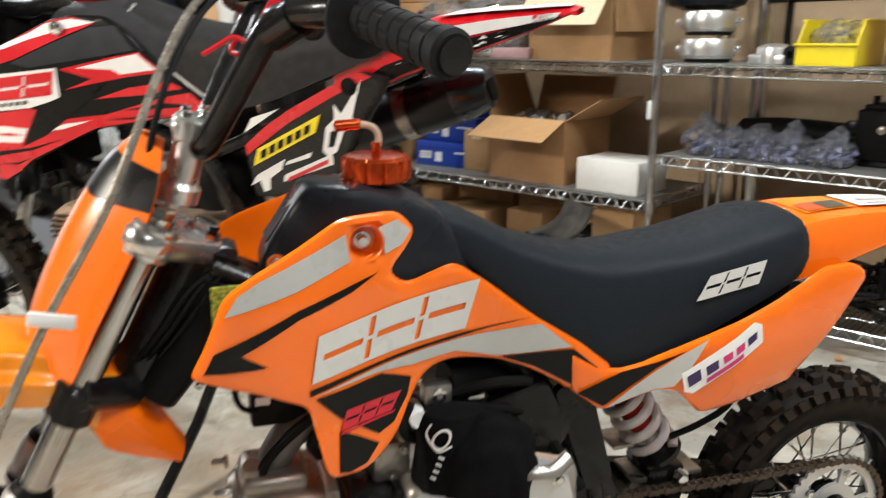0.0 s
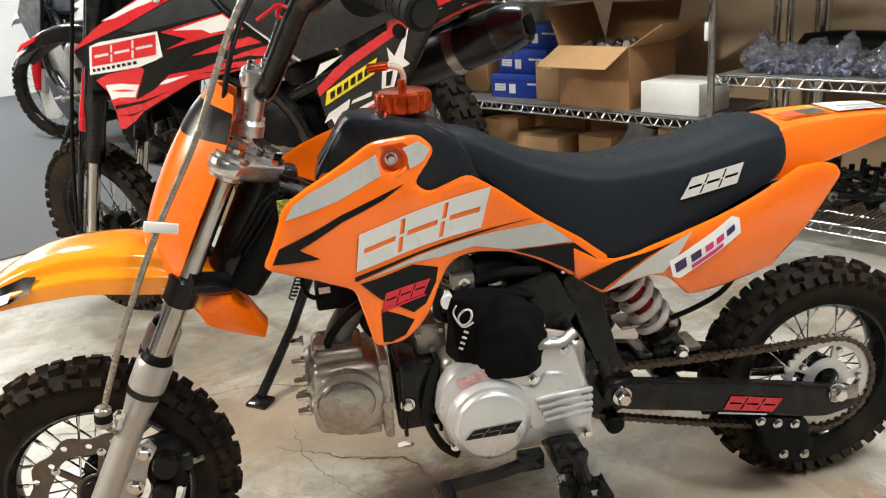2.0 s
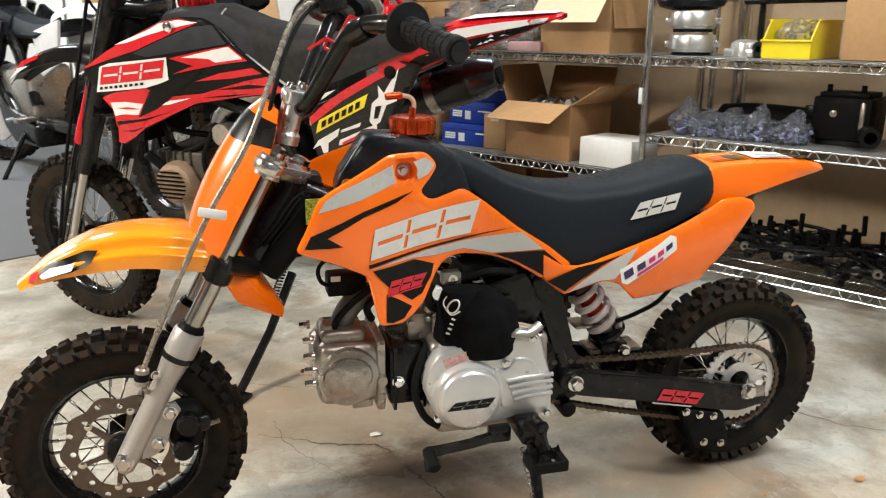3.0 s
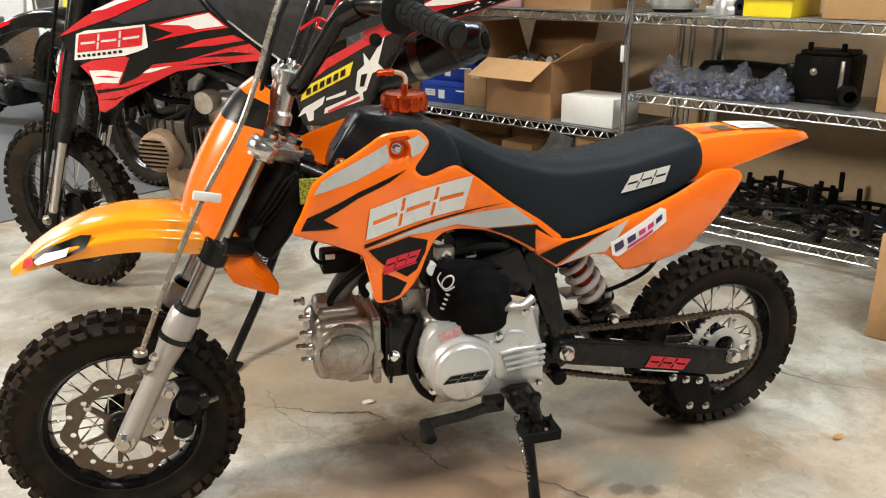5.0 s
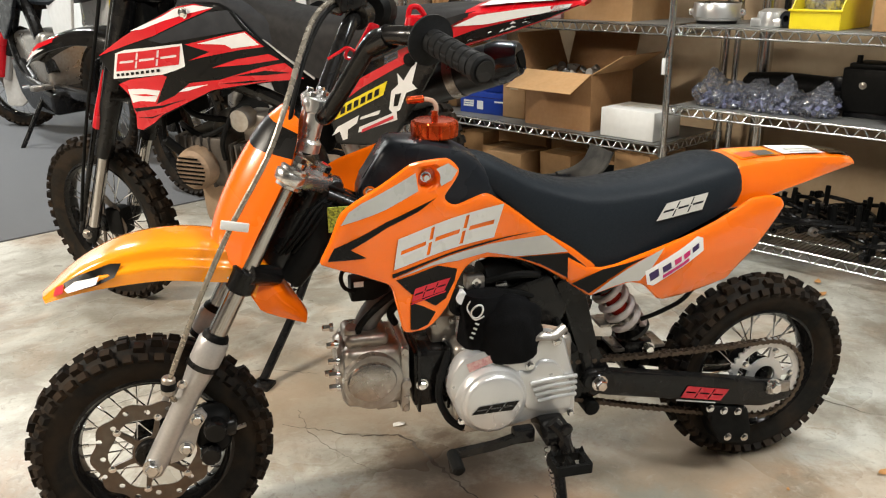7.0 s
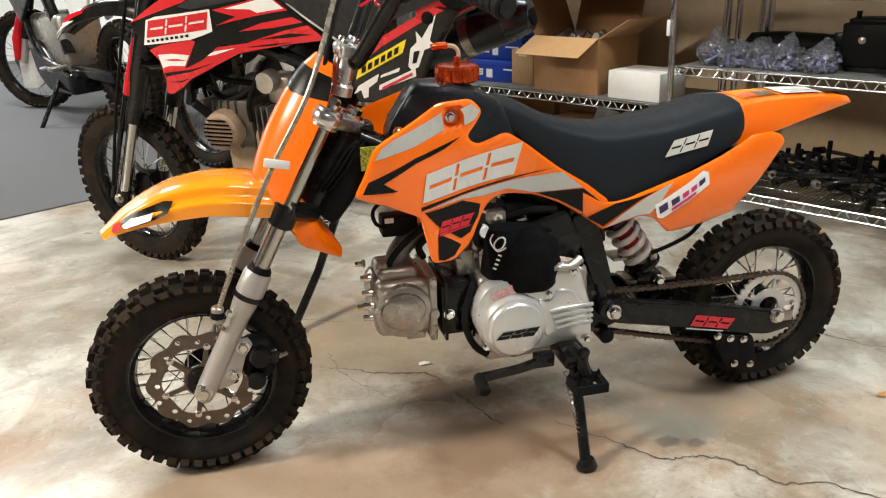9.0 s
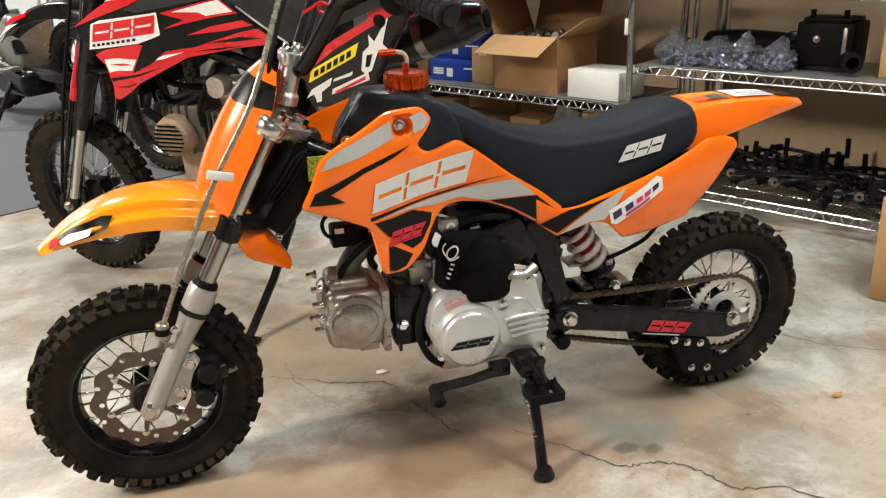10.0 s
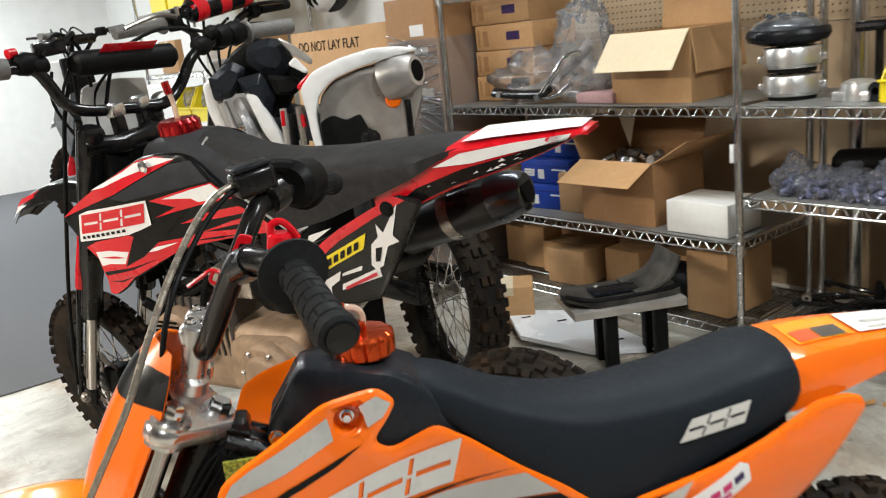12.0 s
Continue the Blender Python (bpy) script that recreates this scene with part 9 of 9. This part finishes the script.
    part("seat", loft([ring(*q) for q in ((0.6, 0.99, 0.88, 0.06, 0.08), (0.75, 0.96, 0.84, 0.08, 0.1), (1.05, 0.93, 0.84, 0.09, 0.12), (1.4, 0.95, 0.88, 0.08, 0.08))]), SEAT, b)
    part("fuel_tank", loft([ring(*q) for q in ((0.36, 0.98, 0.85, 0.05, 0.06), (0.48, 1.03, 0.8, 0.1, 0.15), (0.65, 0.98, 0.8, 0.08, 0.13))]), TANK, b)
    part("rear_fender", shell((
        ((1.3, 0, 0.99), (1.3, -0.08, 0.98), (1.3, -0.11, 0.93)),
        ((1.55, 0, 1.03), (1.55, -0.08, 1.02), (1.55, -0.1, 0.985)),
        ((1.8, 0, 1.0), (1.8, -0.06, 0.995), (1.79, -0.08, 0.97)),
    )), body, b)
    fb = part("handlebar", tube(smooth_line([(0.42, -0.4, 1.29), (0.36, -0.2, 1.27), (0.32, -0.08, 1.17), (0.32, 0.08, 1.17), (0.36, 0.2, 1.27), (0.42, 0.4, 1.29)], 5), 0.014, 12), BLACK, b)
    part("crossbar_pad", tube([(0.345, -0.16, 1.25), (0.345, 0.16, 1.25)], 0.032, 12), BLACK, fb)
    for k in range(3):
        part("control_cable", tube(smooth_line([(0.34, -0.18 + 0.14 * k, 1.28), (0.24, -0.1 + 0.1 * k, 1.33), (0.2, 0.03 * k, 1.2), (0.26, 0.02 * k, 1.0)], 5), 0.006, 6), BLACK_DULL, fb)
    for s in (-1, 1):
        part("grip", rod((0.425, s * 0.41, 1.29), (0.4, s * 0.28, 1.283), 0.021), GRIP_GREY, fb)
        part("lever_clamp", box(0.34, 0.4, s * 0.23 - 0.03, s * 0.23 + 0.03, 1.255, 1.31, 0.01), BLACK_DULL, fb)
        part("hand_lever", tube(smooth_line([(0.36, s * 0.24, 1.28), (0.3, s * 0.32, 1.29), (0.33, s * 0.42, 1.29)], 4), 0.008, 8), BLACK, fb)
    part("bar_riser", box(0.27, 0.34, -0.06, 0.12, 1.0, 1.23, 0.015), BLACK_DULL, b)
    fb.matrix_basis = pose(0.29, 0.06, 0.08) @ pose(0, 0, 0, 0, 0, steer) @ Matrix.Diagonal((1.0, 0.85, 1.0, 1.0)) @ pose(-0.32, 0, 0)
    st = part("side_stand", rod((0.8, -0.14, 0.32), (0.78, -0.33, 0.014), 0.014), BLACK, b)
    part("stand_foot", box(0.74, 0.82, -0.37, -0.31, 0.0065, 0.016, 0.002), BLACK, st)
    return b


far_bike(pose(-1.25, 4.9, 0.0062, 3, 0, -58), WHITE, RED, "white and red motocross bike on the grey carpet", 21, 28)
helmet = base("helmet", SHELF @ pose(-3.15, WALL_Y - 0.16, 1.485, -24, -18, 0), "white bicycle style helmet with black vents hung on the wall", "helmet")
dome = [(0.158 * math.sin(q), -0.125 * math.cos(q)) for q in (0.02, 0.25, 0.5, 0.75, 1.0, 1.25, 1.5, 1.75)]
part("shell", lathe(dome, 36), WHITE, helmet)
for k in range(5):
    az = -0.9 + 0.45 * k
    line = [(0.161 * math.sin(q) * math.sin(az) , -0.128 * math.cos(q), 0.161 * math.sin(q) * math.cos(az)) for q in (0.35, 0.55, 0.75, 0.95, 1.15)]
    part("vent", tube(line, [0.003, 0.012, 0.014, 0.012, 0.003], 10), BLACK_DULL, helmet)
    line = [(-x, y, -z) for x, y, z in line]
    part("vent", tube(line, [0.003, 0.012, 0.014, 0.012, 0.003], 10), BLACK_DULL, helmet)
part("liner", crumple(0.26, 0.1, 0.2, 71, rough=0.05).moved(pose(0, 0.075, -0.1)), BLACK, helmet)
part("hook", rod((0, 0.0, 0.1), (0, 0.16, 0.12), 0.008), STEEL, helmet)

# far wire shelving by the corner, with yellow bins
shelving(-5.2, -3.35, (0.1, 0.66, 1.05, 1.5), ((-5.21, 0), (-5.21, DEPTH), (-3.34, 0), (-3.34, DEPTH)), "distant chrome wire shelving holding yellow bins")
for x, z in ((-4.85, 1.505), (-4.5, 1.505), (-3.6, 1.505), (-4.75, 0.665), (-4.4, 0.665)):
    parts_bin(SHELF @ pose(x, 0.05, z) @ Matrix.Diagonal((1.85, 1.4, 2.1, 1.0)), "large yellow open-front parts bin on distant shelving")
for x, z, w, h, m, words in ((-4.35, 1.055, 0.4, 0.3, WHITE_CARD, "plain white card box on distant shelving"), (-4.85, 1.055, 0.34, 0.24, CARTON, "brown carton on distant wire shelving"), (-3.75, 1.055, 0.36, 0.26, CARTON, "brown carton on distant wire shelving"), (-4.0, 1.505, 0.3, 0.22, CARTON_DARK, "dark brown carton on distant wire shelving"), (-3.8, 0.665, 0.4, 0.3, CARTON, "brown carton on distant wire shelving")):
    carton(on(x, 0.06, z), w, 0.34, h, words, m, group="")
